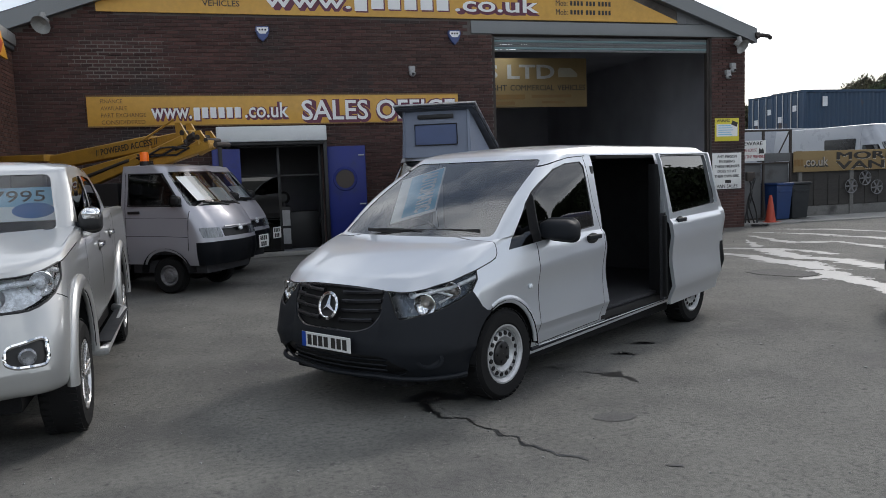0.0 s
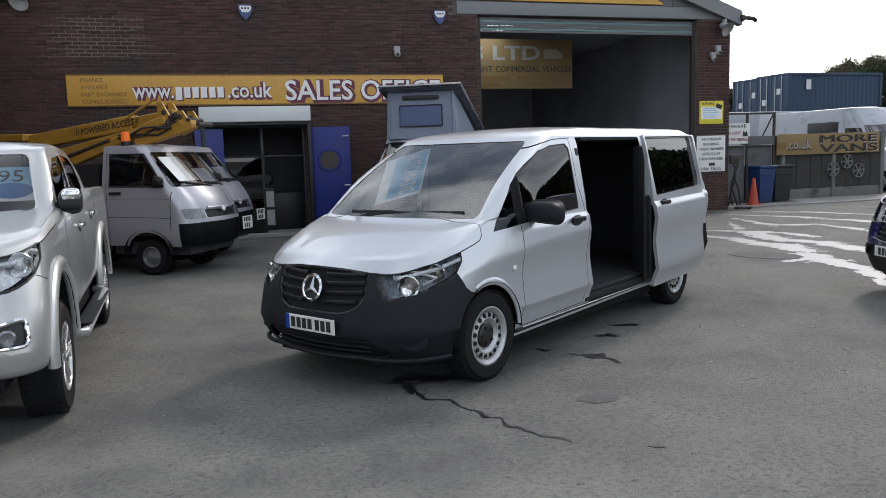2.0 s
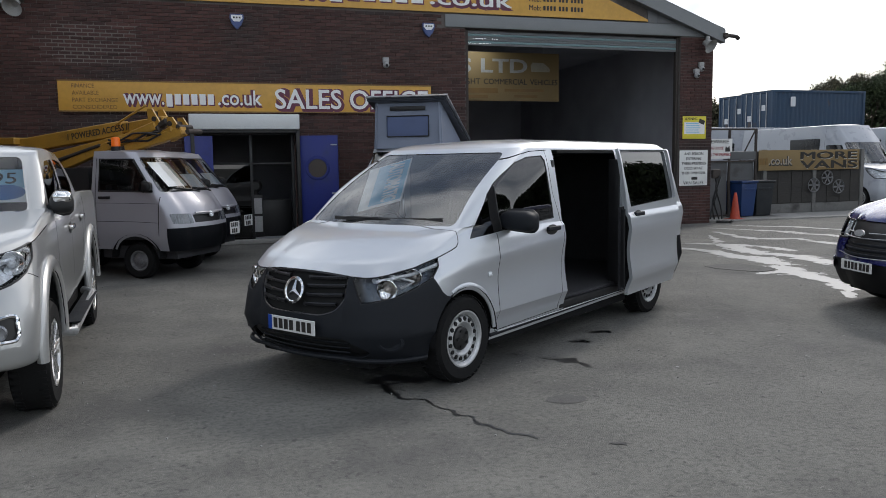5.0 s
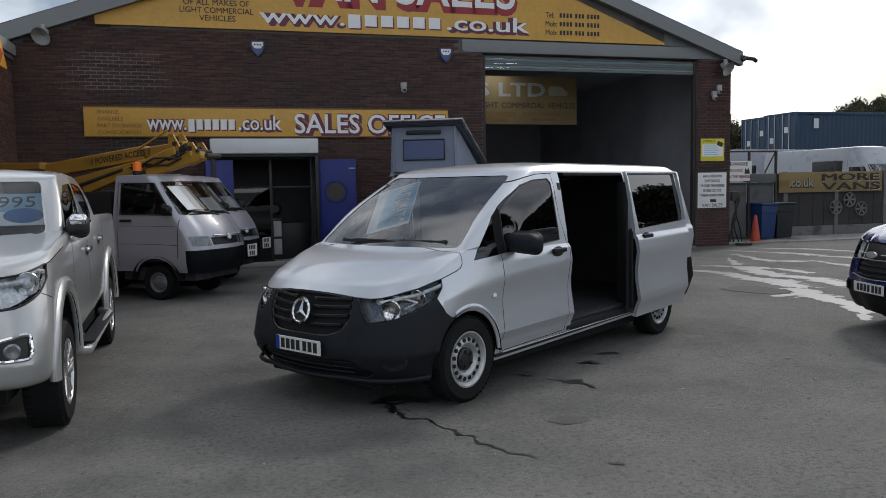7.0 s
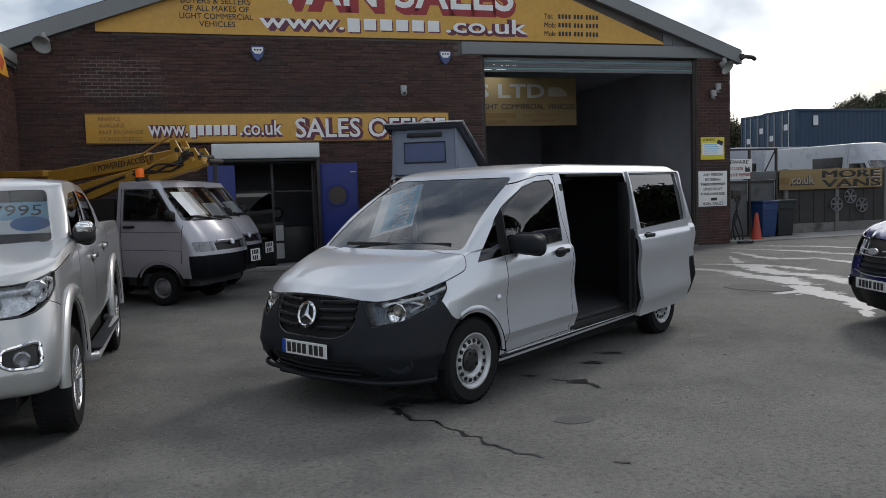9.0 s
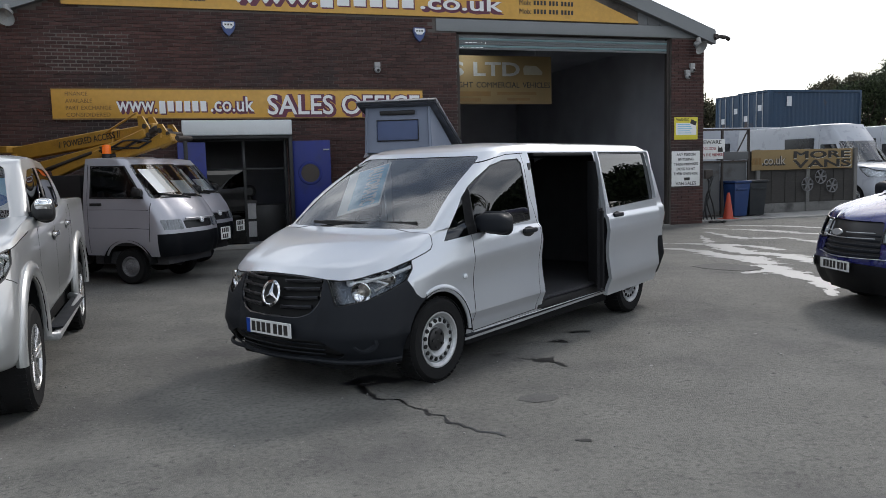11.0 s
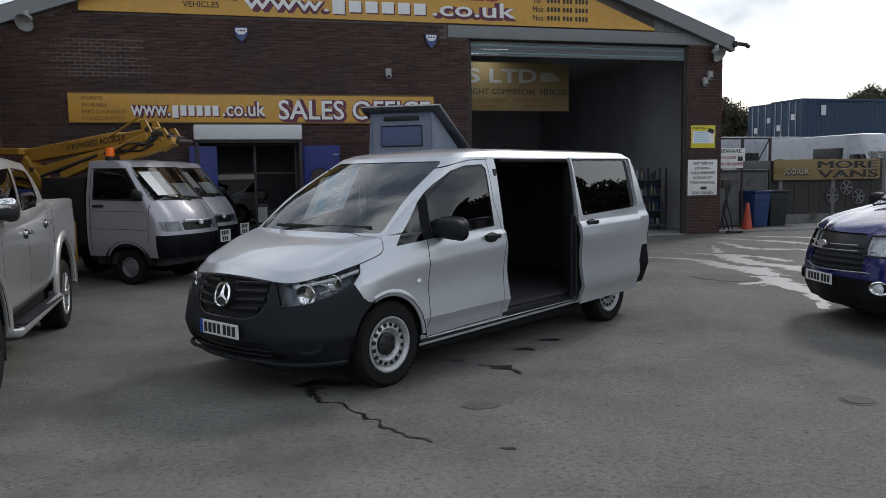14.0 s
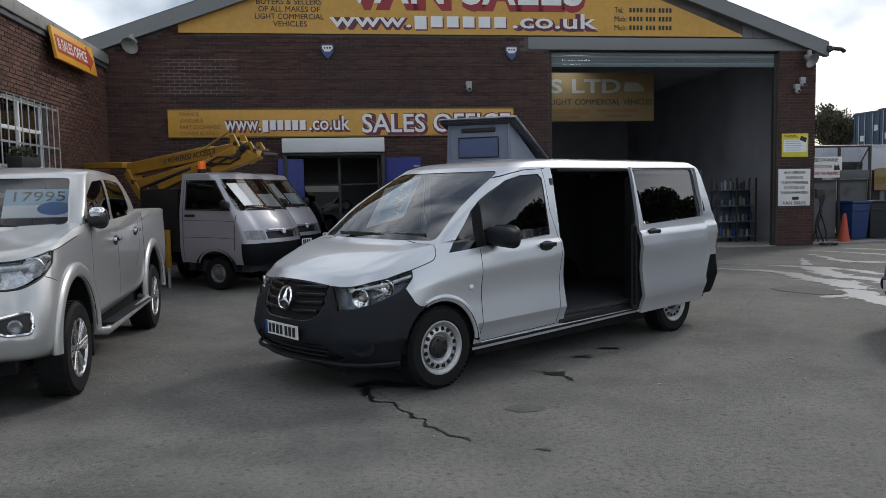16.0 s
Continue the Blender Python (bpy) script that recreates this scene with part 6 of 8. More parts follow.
        part("bonnet_shut_line", seam(bm, [(-0.37, 1.207), (0.0, 1.262), (0.17, 1.290)], "y", t, 0.006), SEAM, car)
        part("bumper_joint", seam(bm, [(-0.56, 1.03), (-0.45, 0.985)], "y", t, 0.006), SEAM, car)
        part("bed_gap", seam(bm, [(2.64, 0.72), (2.64, 1.40)], "y", t, 0.022), SEAM, car)
        for x, z in ((0.0, 0.478), (WB, 0.490)):          # broad pressed flare round each arch
            b2 = B()
            pipe(b2, [Vector((x + 0.545 * math.cos(a), s * 0.93, z + 0.545 * math.sin(a))) for a in [math.pi * (-0.02 + 1.04 * k / 24) for k in range(25)]], 0.062, 14)
            for v in b2.verts:
                v.co.y = s * 0.918 + (v.co.y - s * 0.93) * 0.62
            part("arch_flare", b2, PEARL, car)
        b2 = B()
        pipe(b2, [Vector((0.58, s * 0.87, 0.42)), Vector((0.66, s * 0.97, 0.40)), Vector((2.48, s * 0.97, 0.44)), Vector((2.56, s * 0.87, 0.46))], 0.038, 10)
        step = part("side_step", b2, GALV, car, "tubular side step")
        b2 = B()
        box(b2, 0.75, 2.4, s * 0.955 - 0.06, s * 0.955 + 0.06, 0.45, 0.462, 0.003, 1)
        part("tread_plate", b2, TRIM, step)
        door_handle(car, 1.37, s * 0.922, 1.18, s, CHROME)
        door_handle(car, 2.27, s * 0.920, 1.225, s, CHROME)
        mm = mirror(car, 0.66, s * 0.865, 1.425, s, 0.17, 0.21, BLACK, "black door mirror with chrome cap")
        b2 = B()
        box(b2, -0.112, -0.01, min(s * 0.03, s * 0.165), max(s * 0.03, s * 0.165), 0.0, 0.092, 0.042, 4)
        part("mirror_cap", b2, CHROME, mm, "chrome mirror cap")
        for x in (0.0, WB):
            b2 = B()
            lathe(b2, [(0.492, -0.02), (0.495, 0.30), (0.05, 0.30)], 28, pose(x, s * 0.92, 0.478 if x == 0 else 0.49) @ Matrix.Diagonal((1, -s, 1, 1)))
            bmesh.ops.delete(b2, geom=[f for f in b2.faces if f.calc_center_median().z < 0.44], context="FACES")
            part("arch_liner", b2, UNDER, car)
            wheel(car, x, s * 0.795, 0.385, 0.235, 0.255, s, "alloy")
        b2 = B()
        box(b2, 0.44, 0.46, s * 0.80 - 0.11, s * 0.80 + 0.11, 0.22, 0.50, 0.004, 1)
        part("mud_flap", b2, BLACK, car)
    # open load bed with dark liner
    bed = carve(bm, rounded([(2.72, -0.80), (3.98, -0.80), (3.98, 0.80), (2.72, 0.80)], 0.05), "z", lambda c: c.x > 2.62 and c.z > 1.3)
    bmesh.ops.delete(bm, geom=bed, context="FACES")
    b2 = B()
    for b in ((2.66, 4.02, -0.82, 0.82, 0.85, 0.88), (2.66, 2.69, -0.82, 0.82, 0.86, 1.30), (3.99, 4.02, -0.82, 0.82, 0.86, 1.36), (2.55, 4.02, 0.80, 0.83, 0.86, 1.36), (2.55, 4.02, -0.83, -0.80, 0.86, 1.36)):
        box(b2, *b)
    part("bed_liner", b2, LINING, car, "black load-bed liner")
    part("body", bm, PEARL, car, "pale silver metallic body", angle=28)
    for b in ((-0.55, 3.95, -0.62, 0.62, 0.30, 0.50), (0.5, 2.6, -0.82, 0.82, 0.38, 0.62)):
        b2 = B()
        box(b2, *b, 0.02)
        part("underbody", b2, UNDER, car)
    for b in ((0.35, 2.35, -0.76, 0.76, 0.62, 0.66), (2.46, 2.48, -0.72, 0.72, 0.66, 1.38), (0.50, 0.78, -0.70, 0.70, 1.0, 1.33)):
        b2 = B()
        box(b2, *b, 0.01)
        part("cabin_lining", b2, LINING, car)
    for y in (-0.38, 0.38):
        seat(car, 1.15, y, 0.88)
        seat(car, 1.95, y, 0.88)
    wiper(car, (0.30, -0.40, 1.372), (0.36, 0.25, 1.40))
    number_plate(car, pose(-0.925, 0, 0.655) @ pose(0, 0, 0, 90, 0, -90))
    return car


pickup = pickup_truck()
pc = empty("price_card", pickup.matrix_world @ pose(0.84, -0.38, 1.43) @ pose(0, 0, 0, 0, 0, -90) @ pose(0, 0, 0, 58, 0, 0), "white and blue price card behind the windscreen", "card")
bm = B()
box(bm, -0.30, 0.30, 0.0, 0.30, -0.003, 0.003)
part("sheet", bm, CARD_WHITE, pc)
bm = B()
box(bm, -0.30, 0.30, 0.13, 0.30, 0.0035, 0.0045)
part("panel", bm, mat("pale_blue_card", (0.30, 0.55, 0.72), 0.6, vary=0.03), pc)
bm = B()
bmesh.ops.create_circle(bm, cap_ends=True, segments=28, radius=1, matrix=pose(0.14, 0.09, 0.005) @ Matrix.Diagonal((0.15, 0.07, 1, 1)))
part("oval", bm, mat("mid_blue_card", (0.03, 0.14, 0.40), 0.6, vary=0.03), pc)
fit_lettering("17995", 0.44, 0.10, SIGN_BLACK, pose(-0.22, 0.17, 0.006), pc)


# ---- small silver truck with a yellow boom lift ----
SLAT_GREY = mat("dull_grey_slat", (0.10, 0.10, 0.105), 0.5, vary=0.15, scale=6)


def micro_cab(parent, paint, side_detail=True):
    rings = [
        ring(-0.66, 0.62, 0.66, [(-0.7, 0.40), (0.6, 0.42)], 0.16, 0.26, 0.06, 0.02, 0.03, 0.0),
        ring(-0.70, 0.62, 0.695, [(-0.7, 0.58), (0.6, 0.60)], 0.18, 0.26, 0.07, 0.02, 0.03, 0.0),
        ring(-0.69, 0.62, 0.70, [(-0.7, 0.80), (0.6, 0.85)], 0.20, 0.26, 0.08, 0.02, 0.03, 0.0),
        ring(-0.63, 0.62, 0.695, [(-0.65, 1.00), (0.6, 1.10)], 0.20, 0.26, 0.09, 0.02, 0.03, 0.0),
        ring(-0.50, 0.62, 0.685, [(-0.55, 1.20), (0.6, 1.27)], 0.20, 0.22, 0.09, 0.02, 0.03, 0.0),
        ring(-0.08, 0.61, 0.605, [(-0.1, 1.73), (0.6, 1.76)], 0.14, 0.16, 0.07, 0.02, 0.03, 0.0),
        ring(0.0, 0.60, 0.56, [(-0.1, 1.79), (0.6, 1.81)], 0.14, 0.14, 0.06, 0.02, 0.03, 0.0),
        ring(0.15, 0.55, 0.30, 1.83, 0.1, 0.1, 0.03, 0.02, 0.03, 0.0),
    ]
    bm = shell(rings, 4, sharp=(4,))
    side_of = {-1: lambda c: c.y < -0.25, 1: lambda c: c.y > 0.25}
    for s in (-1, 1):
        bmesh.ops.delete(bm, geom=carve(bm, circle(0.0, 0.29, 0.320), "y", side_of[s]), context="FACES")
    low = carve(bm, [(-0.9, 0.3), (-0.455, 0.3), (-0.455, 0.725), (-0.9, 0.725)], "y", lambda c: c.x < 0)
    bump = part("front_bumper", thick(lift(bm, low), 0.035), TRIM, parent, "black plastic bumper")
    for z in (0.46, 0.535, 0.61, 0.685):
        b2 = B()
        flat_bar(b2, [Vector((-0.764 + 0.030 * (y / 0.40) ** 2, y, z)) for y in (-0.40, -0.30, -0.20, -0.10, 0.0, 0.10, 0.20, 0.30, 0.40)], 0.030, 0.022)
        part("bumper_slat", b2, SLAT_GREY, bump)
    for s in (-1, 1):
        lamp_line = [(0.36, 0.775), (0.66, 0.785), (0.67, 0.925), (0.37, 0.915)]
        hb = lift(bm, carve(bm, rounded(lamp_line if s > 0 else mirrored(lamp_line), 0.02, 2), "x", lambda c: c.x < -0.35), 0.006)
        edge_bm = rim_of(hb, 0.016)
        lamp = part("headlamp", thick(hb, -0.02), CLEAR_LAMP, parent, "square pale headlamp")
        part("lamp_edge", edge_bm, BLACK, lamp)
    f = carve(bm, rounded([(-0.33, 0.785), (0.33, 0.785), (0.345, 0.895), (-0.345, 0.895)], 0.012, 2), "x", lambda c: c.x < -0.4)
    part("grille", lift(bm, f, -0.02), BLACK, parent)
    b2 = B()
    lathe(b2, [(0.045, -0.01), (0.045, 0.010), (0.034, 0.016), (0.001, 0.016)], 20, pose(-0.690, 0, 0.895) @ pose(0, 0, 0, 0, 18, 0) @ pose(0, 0, 0, 0, 0, 90))
    part("round_badge", b2, LENS_BACK, parent)
    b2 = B()
    pipe(b2, [Vector((-0.655, -0.34, 0.925)), Vector((-0.688, -0.10, 0.925)), Vector((-0.692, 0, 0.905)), Vector((-0.688, 0.10, 0.925)), Vector((-0.655, 0.34, 0.925))], 0.014, 6)
    part("brow_strip", b2, paint, parent)
    ws = carve(bm, rounded([(-0.625, 1.225), (0.625, 1.225), (0.545, 1.715), (-0.545, 1.715)], 0.05), "x", lambda c: c.x < 0.1 and c.z > 1.2)
    part("windscreen", lift(bm, ws, -0.003), SCREEN_GLASS, parent, "windscreen with paper behind it").visible_shadow = False
    for s in (-1, 1):
        f = carve(bm, rounded([(-0.26, 1.24), (0.50, 1.255), (0.50, 1.69), (0.02, 1.685)], 0.03, 2), "y", side_of[s])
        part("side_window", lift(bm, f, -0.006), CAB_GLASS, parent).visible_shadow = False
        b2 = B()
        pipe(b2, [Vector((a, s * w, z)) for a, w, z in ((-0.27, 0.685, 1.235), (0.50, 0.69, 1.25), (0.505, 0.615, 1.70), (0.02, 0.61, 1.69), (-0.27, 0.685, 1.235))], 0.012, 6)
        part("window_rubber", b2, BLACK, parent)
        part("door_shut_line", seam(bm, [(-0.34, 0.62), (-0.36, 1.16)], "y", side_of[s]), SEAM, parent)
        part("door_shut_line", seam(bm, [(0.55, 0.46), (0.55, 1.72)], "y", side_of[s]), SEAM, parent)
        part("door_crease", seam(bm, [(-0.34, 1.065), (0.0, 1.075), (0.55, 1.08)], "y", side_of[s], 0.005), SEAM, parent)
        part("swage_line", seam(bm, [(-0.34, 0.80), (0.0, 0.815), (0.55, 0.82)], "y", side_of[s], 0.006), SEAM, parent)
        b2 = B()
        box(b2, 0.33, 0.50, min(s * 0.69, s * 0.715), max(s * 0.69, s * 0.715), 1.135, 1.175, 0.008)
        part("door_handle", b2, BLACK, parent)
        mirror(parent, -0.20, s * 0.675, 1.33, s, 0.10, 0.19, BLACK)
        b2 = B()
        lathe(b2, [(0.347, -0.02), (0.35, 0.26), (0.05, 0.26)], 24, pose(0, s * 0.69, 0.30) @ Matrix.Diagonal((1, -s, 1, 1)))
        bmesh.ops.delete(b2, geom=[f for f in b2.faces if f.calc_center_median().z < 0.32], context="FACES")
        part("arch_liner", b2, UNDER, parent)
        wheel(parent, 0.0, s * 0.60, 0.275, 0.155, 0.155, s, "hub", HUB_GREY)
    part("cab", bm, paint, parent, "dull silver cab", angle=28)
    for b in ((-0.5, 0.58, -0.55, 0.55, 0.28, 0.46), (-0.45, 0.58, -0.60, 0.60, 0.55, 0.60), (0.56, 0.60, -0.56, 0.56, 0.6, 1.70), (-0.36, -0.18, -0.46, 0.46, 1.05, 1.18)):
        b2 = B()
        box(b2, *b, 0.01)
        part("cab_lining", b2, LINING, parent)
    for y in (-0.32, 0.32):
        seat(parent, 0.12, y, 0.68)
    b2 = B()
    m = pose(-0.16, 0.32, 1.22, 0, -35, 0) @ pose(0, 0, 0, 0, 0, 90)
    lathe(b2, [(0.16, -0.012), (0.175, 0), (0.16, 0.012), (0.150, 0), (0.16, -0.012)], 24, m)
    part("steering_wheel", b2, BLACK, parent)
    wiper(parent, (-0.50, -0.08, 1.215), (-0.425, 0.34, 1.265), (-0.01, 0, 0.01))
    wiper(parent, (-0.47, -0.42, 1.215), (-0.455, -0.04, 1.26), (-0.01, 0, 0.01))
    for o in parent.children_recursive:          # the tall cab stands a little higher than wide
        if o.data and not o.name.startswith(("tyre", "rim")) and o.parent == parent:
            o.data.transform(Matrix.Diagonal((1.24, 1.05, 1.075, 1)))
        elif o.parent == parent and o.name.startswith(("door_mirror", "seat")):
            o.location.x *= 1.24
            o.location.y *= 1.05
            o.location.z *= 1.06


def lift_truck():
    tr = empty("lift_truck", pose(-6.685, -4.366, 0, 0, 0, 146), "small silver truck carrying a yellow boom lift", "truck")
    micro_cab(tr, LILAC)
    number_plate(tr, pose(-0.975, -0.48, 0.70) @ pose(0, 0, 0, 90, 0, -90), 0.28, 0.20, False, True)
    for s in (-1, 1):
        wheel(tr, 1.83, s * 0.58, 0.275, 0.155, 0.155, s, "hub", HUB_GREY)
    for b, n, M in (((0.80, 2.95, -0.68, 0.68, 0.62, 0.70), "flatbed", TRIM), ((0.64, 2.5, -0.36, -0.28, 0.40, 0.60), "chassis_rail", UNDER), ((0.64, 2.5, 0.28, 0.36, 0.40, 0.60), "chassis_rail", UNDER),
                    ((0.84, 1.72, -0.60, 0.66, 0.70, 1.70), "tool_box", BLACK), ((1.35, 2.5, -0.60, 0.60, 0.70, 0.95), "control_box", TRIM)):
        bm = B()
        box(bm, *b, 0.015)
        part(n, bm, M, tr)
    # stabiliser leg
    for s in (-1, 1):
        bm = B()
        box(bm, 0.975, 1.05, s * 0.76 - 0.04, s * 0.76 + 0.04, 0.36, 1.0, 0.012)
        leg = part("stabiliser_leg", bm, LIFT, tr, "yellow stabiliser leg")
        bm = B()
        tube(bm, (1.01, s * 0.76, 0.0), (1.01, s * 0.76, 0.38), 0.028, 14)
        part("foot_pad", bm, GALV, leg)
    # beacon
    bm = B()
    tube(bm, (0.50, 0.42, 1.93), (0.50, 0.42, 2.02), 0.075, 18)
    bc = part("beacon_base", bm, BLACK, tr)
    bm = B()
    lathe(bm, [(0.066, 0.0), (0.066, 0.12), (0.055, 0.14), (0.002, 0.145)], 18, pose(0.50, 0.42, 2.02, 90, 0, 0))
    part("beacon_lens", bm, BEACON, bc, "orange rotating beacon")
    return tr


truck = lift_truck()


def boom_lift():
    """Folded arms along the truck, from the rear up to the knuckle above the cab; x runs from cab to tail."""
    bl = empty("boom_lift", pose(-6.64, -4.40, 0, 0, 0, 140.5), "weathered yellow folded boom lift on the truck", "lift")

    def arm(name, p, q, w, h, label="", M=None):
        bm = B()
        beam(bm, p, q, w, h, 0.014)
        return part(name, bm, M or LIFT, bl, label)

    arm("main_boom", (3.05, 0.0, 2.085), (0.75, 0.0, 2.325), 0.20, 0.235, "yellow lettered main boom")
    arm("boom_extension", (0.80, 0.0, 2.32), (-0.08, 0.0, 2.41), 0.15, 0.16)
    arm("lower_boom", (2.85, 0.05, 1.78), (0.35, 0.05, 2.20), 0.16, 0.16, "yellow lower boom")
    arm("brace", (2.02, 0.14, 1.72), (-0.02, 0.14, 2.34), 0.12, 0.14, "yellow brace")
    arm("upper_boom", (0.62, 0.12, 1.99), (-0.52, 0.12, 2.24), 0.14, 0.15, "yellow upper boom")
    arm("jib_box", (4.20, 0.0, 2.19), (3.00, 0.0, 2.17), 0.42, 0.12, "flat yellow jib box")
    arm("turret_arm", (2.98, 0.05, 2.05), (2.55, 0.05, 1.55), 0.24, 0.16, "yellow turret arm")
    arm("turret", (2.35, 0.0, 0.9), (2.35, 0.0, 1.75), 0.36, 0.36, "yellow turret")
    arm("tie_rod", (0.85, 0.15, 2.36), (0.16, 0.15, 2.66), 0.035, 0.035, "thin yellow tie rod")
    arm("ram", (2.5, 0.20, 1.72), (1.1, 0.20, 2.06), 0.05, 0.05, "dull steel ram", RUST_STEEL)
    arm("post", (0.34, 0.28, 1.86), (0.34, 0.28, 2.12), 0.07, 0.07)
    arm("post", (0.02, 0.18, 1.86), (0.02, 0.18, 2.15), 0.07, 0.07)
    for x, z0, z1 in ((0.02, 2.32, 2.60), (-0.36, 2.22, 2.46)):
        for yy in (-0.10, 0.14):
            bm = B()
            prism(bm, [(x - 0.16, z0), (x + 0.10, z0), (x + 0.12, z1), (x + 0.02, z1)], yy, yy + 0.03)
            part("knuckle_plate", bm, LIFT, bl, "yellow knuckle plate")
    for x, z in ((0.0, 2.44), (-0.30, 2.36), (-0.46, 2.30), (-0.64, 2.23), (2.75, 1.85)):
        bm = B()
        tube(bm, (x, -0.12, z), (x, 0.19, z), 0.04, 14)
        part("pivot_pin", bm, RUST_STEEL, bl)
    for k, (x, z) in enumerate(((-0.10, 2.30), (-0.35, 2.28), (-0.25, 2.40), (-0.55, 2.22))):
        bm = B()
        beam(bm, (x + 0.30, 0.10, z - 0.10), (x, 0.16, z), 0.09, 0.10, 0.02)
        part("link", bm, LIFT if k % 2 else RUST_STEEL, bl)
    for k in range(3):
        bm = B()
        pts = [Vector((0.9 - 0.26 * i, 0.20 + 0.02 * k, 2.06 + 0.05 * math.sin(i * 1.7 + k * 2) + 0.03 * k + i * 0.03)) for i in range(5)]
        pipe(bm, pts, 0.016, 6)
        part("hose", bm, BLACK, bl)
    a = math.degrees(math.atan2(0.24, 2.30))
    fit_lettering("// POWERED ACCESS //", 1.36, 0.10, SIGN_BLACK, pose(1.92, 0.103, 2.155, 0, 0, 180) @ pose(0, 0, 0, 0, -a, 0) @ pose(0, 0, 0, 90, 0, 0), bl, bold=0.012)
    return bl


boom_lift()

# ---- second small truck beyond, mostly hidden ----
tr2 = empty("small_truck", pose(-6.36, -2.66, 0, 0, 0, 146), "small dull silver truck parked behind another", "truck")
micro_cab(tr2, LILAC)
bm = B()
box(bm, 0.80, 1.9, -0.68, 0.68, 0.55, 0.95, 0.02)
part("flatbed", bm, TRIM, tr2)
for s in (-1, 1):
    wheel(tr2, 1.5, s * 0.58, 0.275, 0.155, 0.155, s, "hub", HUB_GREY)
number_plate(tr2, pose(-0.975, -0.48, 0.70) @ pose(0, 0, 0, 90, 0, -90), 0.28, 0.20, False, True)
for tk, nm in ((truck, "paper_notice"), (tr2, "paper_notice")):
    nt = empty(nm, tk.matrix_world @ pose(-0.515, 0.0, 1.325) @ pose(0, 0, 0, 0, 0, -90) @ pose(0, 0, 0, 47.6, 0, 6), "white paper notices behind the windscreen", "notice")
    for k, b in enumerate(((-0.55, 0.02, 0.10, 0.60), (0.08, 0.52, 0.05, 0.34))):
        bm = B()
        box(bm, b[0], b[1], b[2], b[3], -0.002, 0.002)
        part("sheet", bm, CARD_WHITE, nt)


# ---- generic larger van for the camper, the blue van and the white vans ----
def big_van(name, m, label, paint, L=4.95, W=0.98, H=2.0, WB=2.93, over=0.98, hood=1.12, ws_base=0.10, ws_top=0.95, bump=None, pillar=0.19, wheel_style="steel", glassy=True, window_from=1.5, cab_end=1.32, category="van"):
    car = empty(name, m, label, category)
    xr = L - over
    k = H - 0.05
    rings = [
        ring(-over + 0.10, xr - 0.05, W - 0.06, [(-1, 0.24), (0.4, 0.28), (xr, 0.38)], 0.40, 0.50, 0.10),
        ring(-over + 0.02, xr, W - 0.02, [(-1, 0.38), (xr, 0.50)], 0.46, 0.52, 0.12),
        ring(-over, xr, W, [(-1, 0.56), (xr, 0.64)], 0.50, 0.52, 0.13),
        ring(-over + 0.03, xr, W, [(-1, 0.78), (xr, 0.86)], 0.56, 0.52, 0.14),
        ring(-over + 0.13, xr - 0.01, [(-0.3, W - 0.03), (0.4, W), (xr, W)], [(-1, hood - 0.16), (-0.2, hood - 0.04), (0.6, hood + 0.02), (xr, hood + 0.02)], 0.60, 0.48, 0.16),
        ring(-over + 0.34, xr - 0.02, [(-0.2, W - 0.10), (0.5, W - 0.02), (xr, W - 0.02)], [(-0.8, hood - 0.03), (0.0, hood + 0.04), (0.7, hood + 0.10), (xr, hood + 0.12)], 0.54, 0.40, 0.17),
        ring(ws_base, xr - 0.04, [(0.3, W - 0.16), (0.8, W - 0.05), (xr, W - 0.04)], [(ws_base, hood + 0.10), (0.7, hood + 0.15), (xr, hood + 0.20)], 0.42, 0.28, 0.20, rbow=0.05),
        ring(ws_top, xr - 0.16, [(ws_top + 0.2, W - 0.22), (ws_top + 0.8, W - 0.13), (xr, W - 0.13)], [(ws_top, k - 0.10), (xr, k - 0.09)], 0.26, 0.16, 0.12, rbow=0.05),
        ring(ws_top + 0.10, xr - 0.22, W - 0.20, [(ws_top, k - 0.03), (xr, k - 0.02)], 0.26, 0.14, 0.10, rbow=0.05),
        ring(ws_top + 0.35, xr - 0.5, 0.45, H, 0.2, 0.16, 0.06),
    ]
    bm = shell(rings, 4, sharp=(6,))
    side_of = {-1: lambda c: c.y < -0.3, 1: lambda c: c.y > 0.3}
    for s in (-1, 1):
        for x in (0.0, WB):
            bmesh.ops.delete(bm, geom=carve(bm, circle(x, 0.345, 0.395), "y", side_of[s]), context="FACES")
    if bump:
        low = carve(bm, [(-1.4, 0.0), (-0.30, 0.0), (-0.30, 0.50), (-1.4, bump)], "y", lambda c: c.x < 0)
        part("front_bumper", thick(lift(bm, low), 0.012), TRIM if paint is not NAVY else BLACK, car, "black lower bumper")
    fr = lambda c: c.x < -0.4
    g = carve(bm, rounded([(-0.50, 0.62), (0.50, 0.62), (0.43, hood - 0.14), (-0.43, hood - 0.14)], 0.04, 2), "x", fr)
    gr = part("grille", lift(bm, g, -0.02), BLACK, car, "black grille")
    for q in range(5):
        z = 0.64 + q * (hood - 0.90) / 4.6
        b2 = B()
        flat_bar(b2, [Vector((-over + 0.006 + 0.022 * q + 0.13 * (y / 0.46) ** 2, y, z)) for y in [(-0.48 + 0.012 * q) + (0.96 - 0.024 * q) * t / 14 for t in range(15)]], 0.030, 0.030)
        part("grille_slat", b2, TRIM, gr)
    slit(bm, 0.46, lambda c: c.x < -0.1 and 0.6 < c.z < hood + 0.1)
